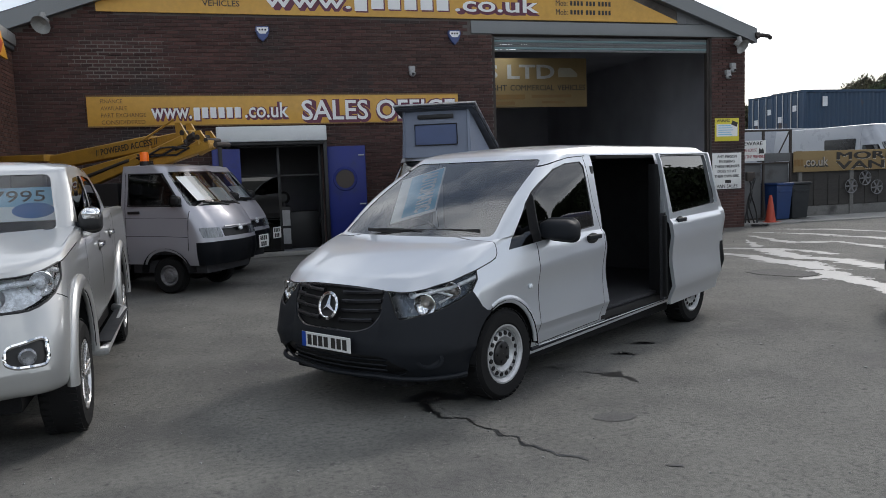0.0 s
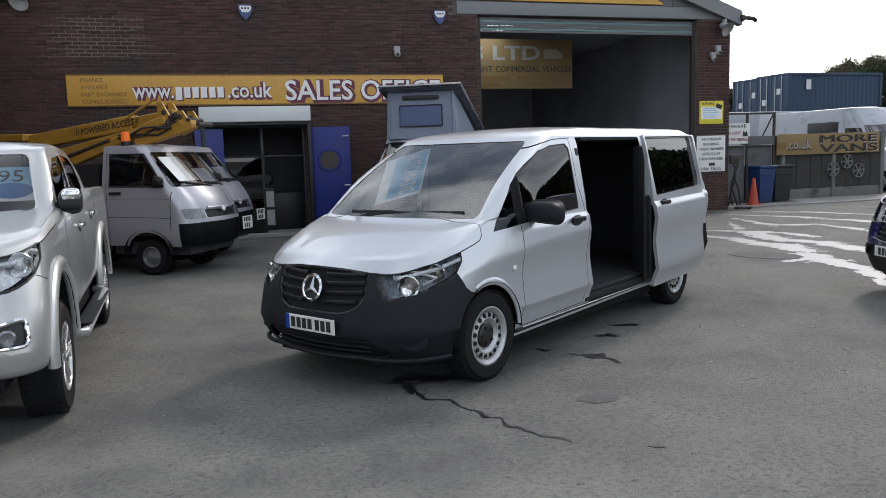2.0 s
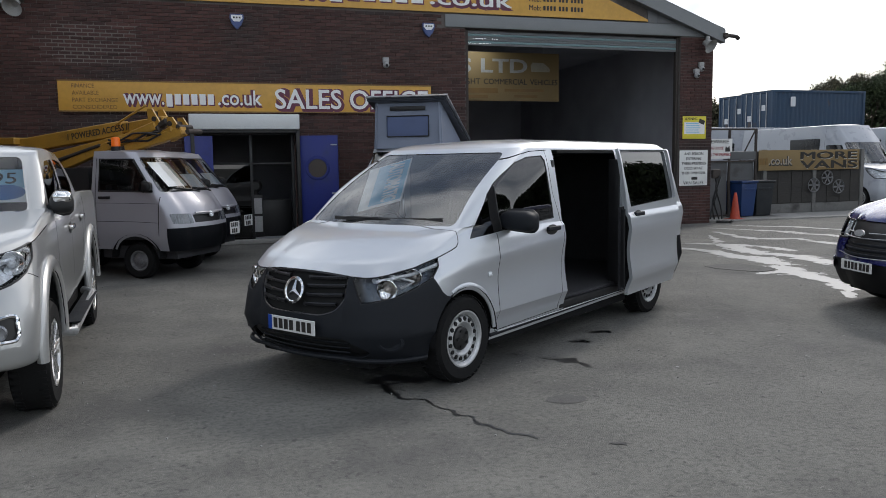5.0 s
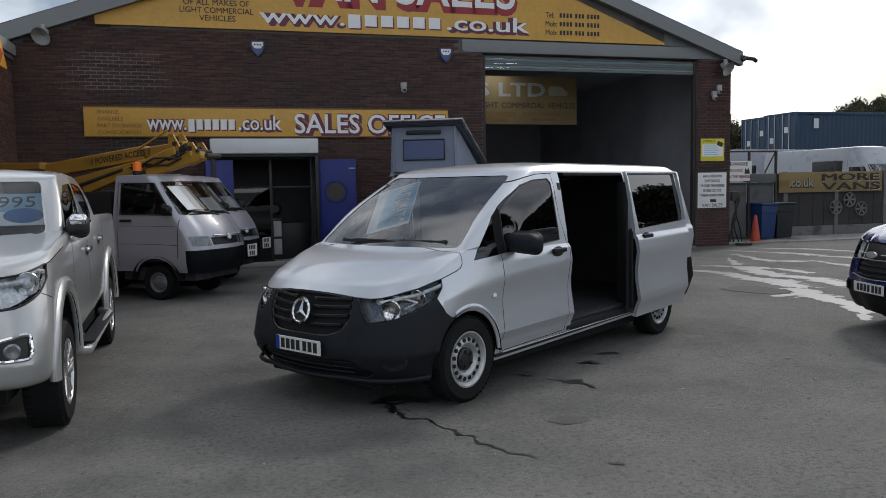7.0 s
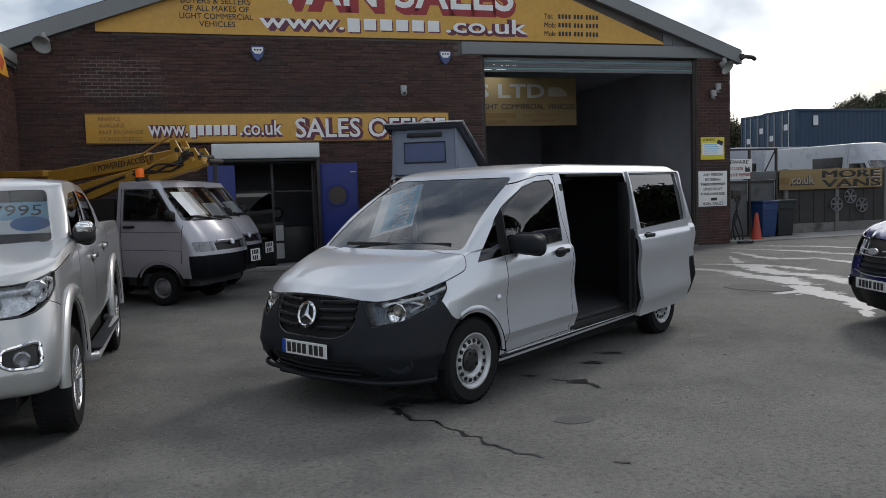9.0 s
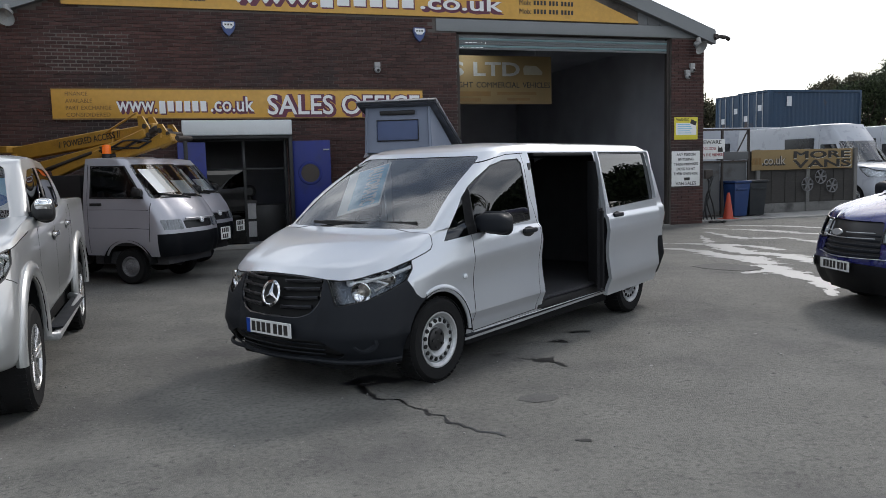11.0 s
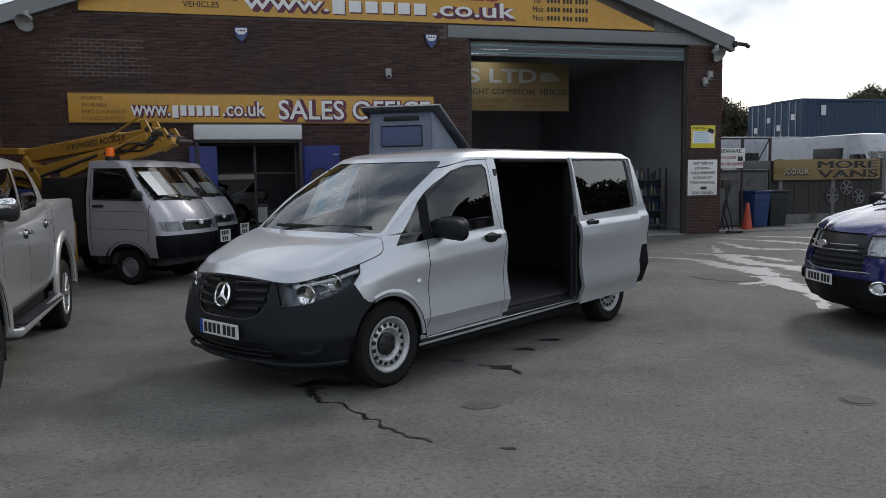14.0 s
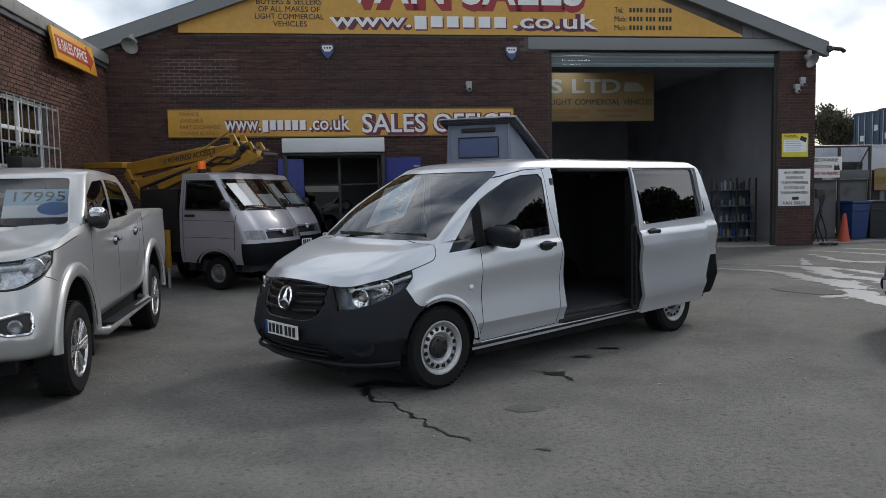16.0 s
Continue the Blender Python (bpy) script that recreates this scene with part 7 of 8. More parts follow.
    for s in (-1, 1):
        poly = rounded([(-over + 0.02, hood - 0.36), (-0.50, hood - 0.345), (-0.28, hood - 0.17), (-0.16, hood - 0.03), (-0.38, hood - 0.035), (-over + 0.14, hood - 0.205)], 0.02, 2)
        hb = lift(bm, carve(bm, poly, "y", lambda c, s=s: c.y * s > 0.46))
        edge_bm = rim_of(hb, 0.010)
        me = bpy.data.meshes.new("tmp")
        hb.to_mesh(me)
        pocket = B()
        pocket.from_mesh(me)
        bpy.data.meshes.remove(me)
        for v in pocket.verts:
            v.co += Vector((0.03, -s * 0.03, 0))
        lamp = part("headlamp", hb, LENS, car, "clear swept-back headlamp")
        lamp.visible_shadow = False
        part("reflector", pocket, LENS_BACK, lamp)
        part("lamp_edge", edge_bm, BLACK, lamp)
        b2 = B()
        bmesh.ops.create_uvsphere(b2, u_segments=16, v_segments=10, radius=0.05, matrix=pose(-0.62, s * 0.66, hood - 0.26))
        part("projector", b2, CHROME, lamp)
        b2 = B()
        pipe(b2, [Vector((-0.74, s * 0.52, hood - 0.31)), Vector((-0.60, s * 0.70, hood - 0.31)), Vector((-0.42, s * 0.84, hood - 0.20))], 0.014, 6)
        part("light_strip", b2, CHROME, lamp)
        for p in ([(0.52, hood + 0.07), (cab_end - 0.02, hood + 0.12), (cab_end, min(k - 0.17, 2.12)), (min(ws_top + 0.12, 1.0), min(k - 0.17, 2.12))],):
            part("side_window", lift(bm, carve(bm, rounded(p, 0.03, 2), "y", side_of[s]), -0.006), SIDE_GLASS, car).visible_shadow = False
        if glassy:
            for x0, x1 in ((window_from, window_from + 1.15), (window_from + 1.27, xr - 0.25)):
                part("rear_side_window", lift(bm, carve(bm, rounded([(x0, hood + 0.16), (x1, hood + 0.18), (x1 - 0.05, k - 0.17), (x0, k - 0.17)], 0.05, 2), "y", side_of[s]), -0.004), PRIVACY, car).visible_shadow = False
        part("door_shut_line", seam(bm, [(0.42, 0.36), (0.42, hood)], "y", side_of[s]), SEAM, car)
        part("door_shut_line", seam(bm, [(cab_end + 0.08, 0.36), (cab_end + 0.08, k - 0.1)], "y", side_of[s]), SEAM, car)
        mirror(car, ws_base + 0.52, s * (W - 0.08), hood + 0.14, s, 0.22, 0.22)
        for x in (0.0, WB):
            b2 = B()
            lathe(b2, [(0.398, -0.02), (0.40, 0.30), (0.05, 0.30)], 24, pose(x, s * (W - 0.01), 0.345) @ Matrix.Diagonal((1, -s, 1, 1)))
            bmesh.ops.delete(b2, geom=[f for f in b2.faces if f.calc_center_median().z < 0.36], context="FACES")
            part("arch_liner", b2, UNDER, car)
            wheel(car, x, s * (W - 0.12), 0.338, 0.215, 0.215, s, wheel_style)
    ws = carve(bm, rounded([(-W + pillar, hood + 0.135), (W - pillar, hood + 0.135), (W - pillar - 0.09, min(k - 0.15, 2.2)), (-W + pillar + 0.09, min(k - 0.15, 2.2))], 0.06), "x", lambda c: c.x < ws_top + 0.2 and c.z > hood + 0.08)
    part("windscreen", lift(bm, ws, -0.004), SCREEN_GLASS, car, "large windscreen").visible_shadow = False
    part("body", bm, paint, car, angle=28)
    for b in ((-over + 0.3, xr - 0.2, -0.60, 0.60, 0.19, 0.33), (0.45, WB - 0.45, -W + 0.10, W - 0.10, 0.19, 0.34)):
        b2 = B()
        box(b2, *b, 0.02)
        part("underbody", b2, UNDER, car)
    for b in ((0.1, xr - 0.1, -W + 0.1, W - 0.1, 0.42, 0.45), (1.44, 1.47, -W + 0.16, W - 0.16, 0.45, hood), (0.2, 0.55, -W + 0.2, W - 0.2, hood - 0.2, hood + 0.06)):
        b2 = B()
        box(b2, *b, 0.01)
        part("cabin_lining", b2, LINING, car)
    for y in (-0.42, 0.0, 0.42):
        seat(car, 0.95, y, 0.75)
    wiper(car, (ws_base - 0.02, -0.45, hood + 0.115), (ws_base + 0.10, 0.25, hood + 0.16))
    wiper(car, (ws_base - 0.04, 0.25, hood + 0.115), (ws_base + 0.14, -0.45, hood + 0.15))
    return car


blue = big_van("blue_van", pose(1.50, -11.21, 0, 0, 0, -12), "dark navy blue van with chrome fog lamp rings", NAVY, bump=0.60, over=0.95, hood=1.14, window_from=1.6, ws_base=-0.22, ws_top=0.60)
number_plate(blue, pose(-0.985, 0.0, 0.52) @ pose(0, 0, 0, 90, 0, -90), 0.52, 0.111, False)
for s in (-1, 1):
    bm = B()
    m = pose(-0.765, s * 0.725, 0.485) @ pose(0, 0, 0, 0, 0, 90 + s * -38) @ Matrix.Diagonal((1.0, 1, 0.68, 1))
    lathe(bm, [(0.065, 0.0), (0.09, 0.012), (0.105, 0.0), (0.09, -0.012), (0.065, 0.0)], 28, m)
    ringp = part("fog_lamp_ring", bm, CHROME, blue, "chrome fog lamp ring")
    bm = B()
    lathe(bm, [(0.075, 0.0), (0.001, 0.012)], 20, m)
    part("fog_lamp", bm, LENS_BACK, ringp)
for z, w0, w1, xx in ((0.878, 0.10, 0.43, -0.925), (0.820, 0.0, 0.44, -0.938), (0.610, 0.0, 0.60, -0.955)):
    for s in (-1, 1):
        bm = B()
        pipe(bm, [Vector((xx + 0.56 * (f * f) - (0.0 if f < 0.46 else 0.30 * (f - 0.46)), s * f, z + 0.02 * f)) for f in [w0 + (w1 - w0) * k / 5 for k in range(6)]], 0.0055, 6)
        part("chrome_bar", bm, GALV, blue)
bm = B()
lathe(bm, [(0.085, 0.0), (0.08, 0.014), (0.001, 0.016)], 28, pose(-0.955, 0, 0.875) @ pose(0, 0, 0, 0, 18, 0) @ pose(0, 0, 0, 0, 0, 90) @ Matrix.Diagonal((1.0, 1, 0.45, 1)))
part("oval_badge", bm, GALV, blue)

camper = big_van("camper_van", pose(-2.78, -4.14, 0, 0, 0, 62), "white camper van with raised blue-grey pop-top roof", VAN_WHITE, L=4.9, W=0.95, H=2.12, over=0.92, category="camper")
bm = B()
tx0, tx1 = 0.95, 3.55
a = [(tx0, 0.66, 1.98), (tx0 + 0.02, 0.62, 2.86), (tx1, 0.66, 2.02), (tx1, 0.66, 1.98)]
L_ = [bm.verts.new(p) for p in a]
R_ = [bm.verts.new((p[0], -p[1], p[2])) for p in a]
bm.faces.new(L_)
bm.faces.new(R_[::-1])
for i in range(4):
    j = (i + 1) % 4
    bm.faces.new((L_[i], L_[j], R_[j], R_[i]))
tent = part("tent_fabric", bm, CANVAS, camper, "grey-blue canvas pop-top side")
for y in (-0.62, 0.62):
    bm = B()
    beam(bm, (tx0 - 0.01, y, 1.99), (tx0 + 0.01, y * 0.97, 2.84), 0.05, 0.02, 0.004)
    part("canvas_seam", bm, CANVAS, tent)
bm = B()
box(bm, tx0 - 0.012, tx0 + 0.005, -0.40, 0.40, 2.20, 2.58, 0.03, 3)
win = part("tent_window", bm, CANVAS_PANEL, tent, "blue fabric tent window")
bm = B()
pipe(bm, [Vector((tx0 - 0.014, y, z)) for y, z in ((-0.40, 2.20), (0.40, 2.20), (0.40, 2.58), (-0.40, 2.58), (-0.40, 2.20))], 0.012, 6)
part("window_zip", bm, BLACK, win)
bm = B()
box(bm, tx0 - 0.012, tx0 + 0.01, -0.34, 0.34, 2.68, 2.76, 0.02, 2)
part("tent_vent", bm, BLACK, tent)
bm = B()
pr = [(tx0 - 0.14, 2.86), (tx0 - 0.06, 2.94), (tx1 + 0.25, 2.20), (tx1 + 0.25, 2.13)]
prism(bm, pr, -0.76, 0.76)
bmesh.ops.bevel(bm, geom=bm.edges[:], offset=0.025, segments=2, affect="EDGES")
part("pop_top_roof", bm, mat("dark_roof_lid", (0.06, 0.065, 0.08), 0.4, vary=0.05), camper, "dark raised roof lid")
bm = B()
prism(bm, [(tx0 - 0.15, 2.93), (tx0 - 0.05, 2.965), (tx1 + 0.25, 2.225), (tx1 + 0.25, 2.20)], -0.77, 0.77)
part("lid_edge", bm, VAN_WHITE, camper)

DARK_PANE = mat("dark_tinted_pane", (0.012, 0.013, 0.015), 0.30, vary=0.1)
for x, y, rz, h in ((15.9, 2.95, 90, 2.84), (20.1, 4.3, 90, 2.84), (12.6, 11.6, 0, 3.05)):
    sp = big_van("white_van", pose(x, y, 0, 0, 0, rz), "long white high-roof van behind the fence", VAN_WHITE, L=7.3, W=0.99, H=h, WB=4.3, over=1.0, hood=1.34, cab_end=1.62, pillar=0.11, ws_base=0.0, ws_top=1.15, glassy=False)
    bm = B()
    box(bm, 1.92, 3.36, -0.937, 0.937, 1.75, 2.36, 0.05, 3)
    part("side_window", bm, DARK_PANE, sp, "dark glass side window")
    sp["group"] = "white vans behind the fence"


# ---- yard to the right: gate, fence, bins, cone, containers ----
GATE_SHEET = mat("dull_grey_gate_sheet", (0.095, 0.097, 0.10), 0.6, vary=0.15, scale=1.5, stain=(0.05, 0.045, 0.04), stain_scale=2)
FENCE_BASE = mat("dirty_gravel_board", (0.15, 0.147, 0.14), 0.85, vary=0.2, scale=2, stain=(0.06, 0.058, 0.055))
gate = empty("steel_gate", pose(7.55, 1.15, 0), "dark steel mesh gate with grey sheet infill", "gate")
for x in (0.0, 0.75, 1.65):
    bm = B()
    box(bm, x, x + 0.06, 0, 0.06, 0, 2.55, 0.006)
    part("post", bm, RUST_STEEL, gate)
for z in (0.06, 1.60, 2.50):
    bm = B()
    box(bm, 0.0, 1.7, 0.005, 0.05, z, z + 0.05, 0.005)
    part("rail", bm, RUST_STEEL, gate)
bm = B()
tube(bm, (1.15, 0.03, 1.64), (1.65, 0.03, 2.5), 0.02, 8)
part("brace", bm, RUST_STEEL, gate)
bm = B()
box(bm, -0.6, 0.74, 0.07, 0.09, 0.05, 1.60)
part("infill_sheet", bm, GATE_SHEET, gate, "grey sheet infill")
bm = B()
box(bm, 0.80, 1.65, 0.07, 0.09, 0.05, 1.60)
part("infill_sheet", bm, GATE_SHEET, gate)
bm = B()
box(bm, 0.78, 1.65, -0.02, 0.3, 1.66, 1.90, 0.02)
part("ledge_board", bm, GATE_SHEET, gate)

bw = empty("beware_sign", pose(7.53, 1.148, 1.70), "white and red beware dog notice on the gate", "sign")
bm = B()
box(bm, 0, 0.86, -0.012, 0.0, 0, 0.56, 0.004)
part("sheet", bm, WHITE_BOARD, bw)
bw_lines = (("BEWARE", 0.70, 0.10, 0.43, SIGN_BLACK), ("DOG LOOSE", 0.52, 0.08, 0.26, SIGN_RED), ("ON THE PREMISES", 0.78, 0.08, 0.08, SIGN_RED))
for t, w, h, z, M in bw_lines:
    fit_lettering(t, w, h, M, pose(0.04, -0.015, z) @ FACE, bw, bold=0.01)
bm = B()
prism(bm, [(0.62, 0.20), (0.80, 0.20), (0.76, 0.36), (0.70, 0.30), (0.64, 0.36)], -0.016, -0.0125)
part("dog_shape", bm, SIGN_BLACK, bw)


def wheelie_bin(x, y, M, label, rz=0):
    b = empty("wheelie_bin", pose(x, y, 0, 0, 0, rz), label, "bin", "wheelie bins")
    bm = B()
    box(bm, -0.29, 0.29, -0.36, 0.36, 0.06, 1.0, 0.03, 2)
    for v in bm.verts:
        f = 0.80 + 0.20 * (v.co.z - 0.06) / 0.94
        v.co.x *= f
        v.co.y *= f
    part("tub", bm, M, b)
    bm = B()
    box(bm, -0.31, 0.31, -0.39, 0.40, 1.0, 1.07, 0.03, 3)
    part("lid", bm, M, b)
    bm = B()
    tube(bm, (-0.24, 0.42, 0.98), (0.24, 0.42, 0.98), 0.018, 8)
    part("handle", bm, M, b)
    for s in (-0.24, 0.24):
        bm = B()
        tube(bm, (s - 0.025, 0.30, 0.10), (s + 0.025, 0.30, 0.10), 0.10, 18)
        part("wheel", bm, BLACK, b)
    bm = B()
    box(bm, -0.22, 0.22, -0.372, -0.352, 0.80, 0.86, 0.004)
    part("rim_band", bm, M, b)


wheelie_bin(8.71, 1.15, BIN_BLUE, "blue plastic wheelie bin by the gate", 6)
wheelie_bin(9.40, 1.25, BIN_DARK, "dark plastic wheelie bin by the fence", -4)
wheelie_bin(8.05, 1.85, BIN_DARK, "dark plastic wheelie bin behind the gate", 0)

cone = empty("traffic_cone", pose(8.08, 0.55, 0), "faded orange-red traffic cone", "cone")
bm = B()
box(bm, -0.21, 0.21, -0.21, 0.21, 0.0, 0.04, 0.012)
part("base", bm, CONE_RED, cone)
bm = B()
lathe(bm, [(0.15, 0.035), (0.142, 0.06), (0.04, 0.74), (0.03, 0.76), (0.022, 0.76), (0.02, 0.70)], 24, pose(0, 0, 0, 90, 0, 0))
part("body", bm, CONE_RED, cone)

slab = empty("concrete_apron", Matrix(), "pale worn concrete apron before the gate", "pavement", kind="structure")
bm = B()
prism(bm, [(6.85, 0.25), (10.6, 0.05), (16.0, 0.2), (16.0, 1.9), (6.95, 1.9)], 0, 1)
for v in bm.verts:
    v.co = Vector((v.co.x, v.co.z, 0.004 if v.co.y < 0.5 else 0.035))
part("apron", bm, CONCRETE, slab)

fence = empty("yard_fence", pose(9.95, 1.75, 0), "weathered timber fence on concrete gravel boards with posts", "fence")
for k in range(3):
    bm = B()
    box(bm, k * 1.83, k * 1.83 + 0.13, -0.06, 0.06, 0, 1.95, 0.008)
    part("post", bm, FENCE_BASE, fence)
for k in range(2):
    x0, x1 = k * 1.83 + 0.11, (k + 1) * 1.83
    bm = B()
    box(bm, x0, x1, -0.025, 0.025, 0.03, 0.32, 0.006)
    part("gravel_board", bm, FENCE_BASE, fence)
    for r in range(8):
        bm = B()
        z = 0.33 + r * 0.155
        box(bm, x0, x1, -0.02 - 0.004 * (r % 2), 0.0, z, z + 0.165, 0.003, 1)
        part("board", bm, TIMBER, fence)
    for xx in (x0 + 0.45, x0 + 0.95, x0 + 1.35):
        bm = B()
        box(bm, xx, xx + 0.032, -0.040, -0.025, 0.34, 1.55, 0.004, 1)
        part("batten", bm, TIMBER, fence)
bm = B()
box(bm, -0.2, 3.7, 0.02, 0.05, 0.3, 1.9)
part("backing", bm, TIMBER, fence)

ms = empty("fence_sign", pose(9.73, 1.66, 0), "weathered yellow board lettered more vans", "sign")
bm = B()
box(bm, 0, 3.75, -0.02, 0.0, 1.33, 1.93, 0.004)
part("board", bm, YELLOW_FADED_DIM, ms)
for t, w, h, x, z in (("MORE", 2.15, 0.21, 1.50, 1.66), ("VANS", 2.20, 0.22, 1.48, 1.38)):
    fit_lettering(t, w, h, CARD_WHITE, pose(x + 0.016, -0.024, z - 0.012) @ FACE, ms, bold=0.008, name="letter_shadow")
    fit_lettering(t, w, h, SIGN_BLACK, pose(x, -0.029, z) @ FACE, ms, bold=0.026)
for k in range(3):
    bm = B()
    box(bm, 0.02 + 0.11 * k, 0.10 + 0.11 * k, -0.026, -0.021, 1.50, 1.69)
    part("name_block", bm, SIGN_BROWN, ms)
fit_lettering(".co.uk", 0.86, 0.25, SIGN_BLACK, pose(0.37, -0.023, 1.48) @ FACE, ms, name="letter_shadow", bold=0.06)
fit_lettering(".co.uk", 0.86, 0.25, mat("faded_pale_lettering", (0.36, 0.32, 0.27), 0.6, vary=0.1), pose(0.35, -0.027, 1.50) @ FACE, ms, bold=0.008)

GREY_TRIM = mat("grey_wheel_trim", (0.17, 0.17, 0.175), 0.5, 0.2, vary=0.2, scale=8)
# wheel trims hung on the fence
for k, (x, z) in enumerate(((11.78, 0.86), (12.28, 1.08), (12.72, 0.80))):
    wt = empty("wheel_trim", pose(x, 1.66, z, 0, 0, 180), "grey plastic wheel trim hung on the fence", "wheel trim", "wheel trims")
    bm = B()
    lathe(bm, [(0.19, 0.0), (0.215, 0.01), (0.22, 0.03), (0.21, 0.035), (0.20, 0.02), (0.19, 0.0)], 28)
    part("rim", bm, GREY_TRIM, wt)
    for j in range(6):
        bm = B()
        a = j * math.pi / 3 + k
        beam(bm, (0.03 * math.cos(a), 0.02, 0.03 * math.sin(a)), (0.20 * math.cos(a), 0.02, 0.20 * math.sin(a)), 0.045, 0.012, 0.003, up=(0, 1, 0))
        part("spoke", bm, GREY_TRIM, wt)
    bm = B()
    tube(bm, (0, 0.0, 0), (0, 0.035, 0), 0.045, 14)
    part("boss", bm, GREY_TRIM, wt)


def container(x, y, z, label):
    """A 20-foot steel container, its doors towards -x."""
    c = empty("shipping_container", pose(x, y, z), label, "container", "stacked containers")
    Lc, Wc, Hc = 6.06, 2.44, 2.59
    for yy in (0.0, Wc - 0.12):
        for xx in (0.0, Lc - 0.15):
            bm = B()
            box(bm, xx, xx + 0.15, yy, yy + 0.12, 0, Hc, 0.01)
            part("corner_post", bm, CONTAINER, c)
    for zz in (0.0, Hc - 0.13):
        for yy in (0.0, Wc - 0.1):
            bm = B()
            box(bm, 0.15, Lc - 0.15, yy, yy + 0.1, zz, zz + 0.13, 0.008)
            part("rail", bm, CONTAINER, c)
        bm = B()
        box(bm, 0.0, 0.12, 0.12, Wc - 0.12, zz, zz + 0.13, 0.008)
        part("rail", bm, CONTAINER, c)
    for yy, d in ((0.05, -1), (Wc - 0.05, 1)):
        n = 21
        prof = []
        for k in range(n):
            x0 = 0.15 + (Lc - 0.3) * k / n
            w = (Lc - 0.3) / n
            prof += [(x0, 0.0), (x0 + w * 0.40, 0.0), (x0 + w * 0.52, 0.018), (x0 + w * 0.88, 0.018)]
        prof.append((Lc - 0.15, 0.0))
        bm = B()
        lo = [bm.verts.new((a, yy - d * b, 0.1)) for a, b in prof]
        hi = [bm.verts.new((a, yy - d * b, Hc - 0.1)) for a, b in prof]
        for k in range(len(prof) - 1):
            f = (lo[k], lo[k + 1], hi[k + 1], hi[k])
            bm.faces.new(f if d < 0 else f[::-1])
        part("corrugated_side", bm, CONTAINER, c, angle=10)
    bm = B()
    box(bm, 0.0, Lc, 0.02, Wc - 0.02, Hc - 0.03, Hc - 0.005)
    part("container_roof", bm, CONTAINER, c)
    bm = B()
    box(bm, Lc - 0.06, Lc, 0.1, Wc - 0.1, 0.1, Hc - 0.1)
    part("end_panel", bm, CONTAINER, c)
    for k in range(2):
        bm = B()
        y0 = 0.13 + k * 1.095
        box(bm, 0.02, 0.07, y0, y0 + 1.08, 0.14, Hc - 0.14, 0.01)
        dr = part("door", bm, CONTAINER, c)
        for yy in (y0 + 0.30, y0 + 0.78):
            bm = B()
            tube(bm, (-0.02, yy, 0.1), (-0.02, yy, Hc - 0.1), 0.022, 8)
            part("locking_bar", bm, GALV, dr)
        for zz in (0.75, 1.35, 1.95):
            bm = B()
            box(bm, 0.005, 0.019, y0 + 0.1, y0 + 0.98, zz, zz + 0.05)
            part("door_rib", bm, CONTAINER, dr)
        bm = B()
        box(bm, 0.012, 0.0185, y0 + 0.42, y0 + 0.70, 1.55 - 0.5 * k, 1.85 - 0.5 * k)
        part("marking", bm, STUCK_WHITE, dr)
    bm = B()
    box(bm, 1.15, 1.45, 0.0, 0.012, 1.75, 2.25)
    part("marking", bm, STUCK_WHITE, c)
    return c


for row in range(2):
    for i, (x, y) in enumerate(((22.4, 16.0), (22.9, 18.55))):
        container(x, y, 0.02 + row * 2.60, "weathered blue steel shipping container" + (" on top of another" if row else " standing on the ground"))


# ---- trees ----
def tree(x, y, h, r, seed, leafy=1.0, M=None, label="bushy tree with dull green leaves"):
    rnd = random.Random(seed)
    t = empty("tree", pose(x, y, 0), label, "tree", "trees beyond the yard")
    bm = B()
    tips = []

    def limb(p, d, length, rad, depth):
        q = p + d * length
        tube(bm, p, q, rad, 7, rad * 0.65, caps=False)
        if depth == 0:
            tips.append(q)
            return
        for _ in range(3 if depth > 1 else 2):
            nd = (d + Vector((rnd.uniform(-1, 1), rnd.uniform(-1, 1), rnd.uniform(-0.25, 0.8))) * 0.75).normalized()
            limb(q, nd, length * rnd.uniform(0.6, 0.8), rad * 0.6, depth - 1)
        tips.append(q)

    limb(Vector((0, 0, -0.1)), Vector((0, 0, 1)), h * (0.20 if leafy > 1 else 0.30), h * 0.026, 4)
    part("trunk", bm, BARK, t)
    top = max(p.z for p in tips)
    verts, faces = [], []
    for p in tips:
        s = h / top * 0.96
        c = Vector((p.x * r / (h * 0.42), p.y * r / (h * 0.42), p.z * s))
        for _ in range(int(150 * leafy)):
            o = Vector((rnd.gauss(0, 1), rnd.gauss(0, 1), rnd.gauss(0, 0.8)))
            o = o * (min(1.0, 1.7 / o.length) * r * (0.17 if leafy > 1 else 0.13))
            q = Euler((rnd.uniform(0, 6), rnd.uniform(0, 6), rnd.uniform(0, 6))).to_matrix()
            sz = rnd.uniform(0.07, 0.15) * (1.35 if leafy > 1 else 0.75)
            k = len(verts)
            for cc in ((-1, 0, 0), (0, -0.55, 0.1), (1, 0, 0), (0, 0.55, 0.1)):
                verts.append(c + o + (q @ Vector(cc)) * sz)
            faces.append((k, k + 1, k + 2, k + 3))
    me = bpy.data.meshes.new("crown")
    me.from_pydata(verts, [], faces)
    me.materials.append(M or LEAF)
    cr = new("crown", me)
    cr.parent = t
    tagged(cr, kind="stuff")
    return t


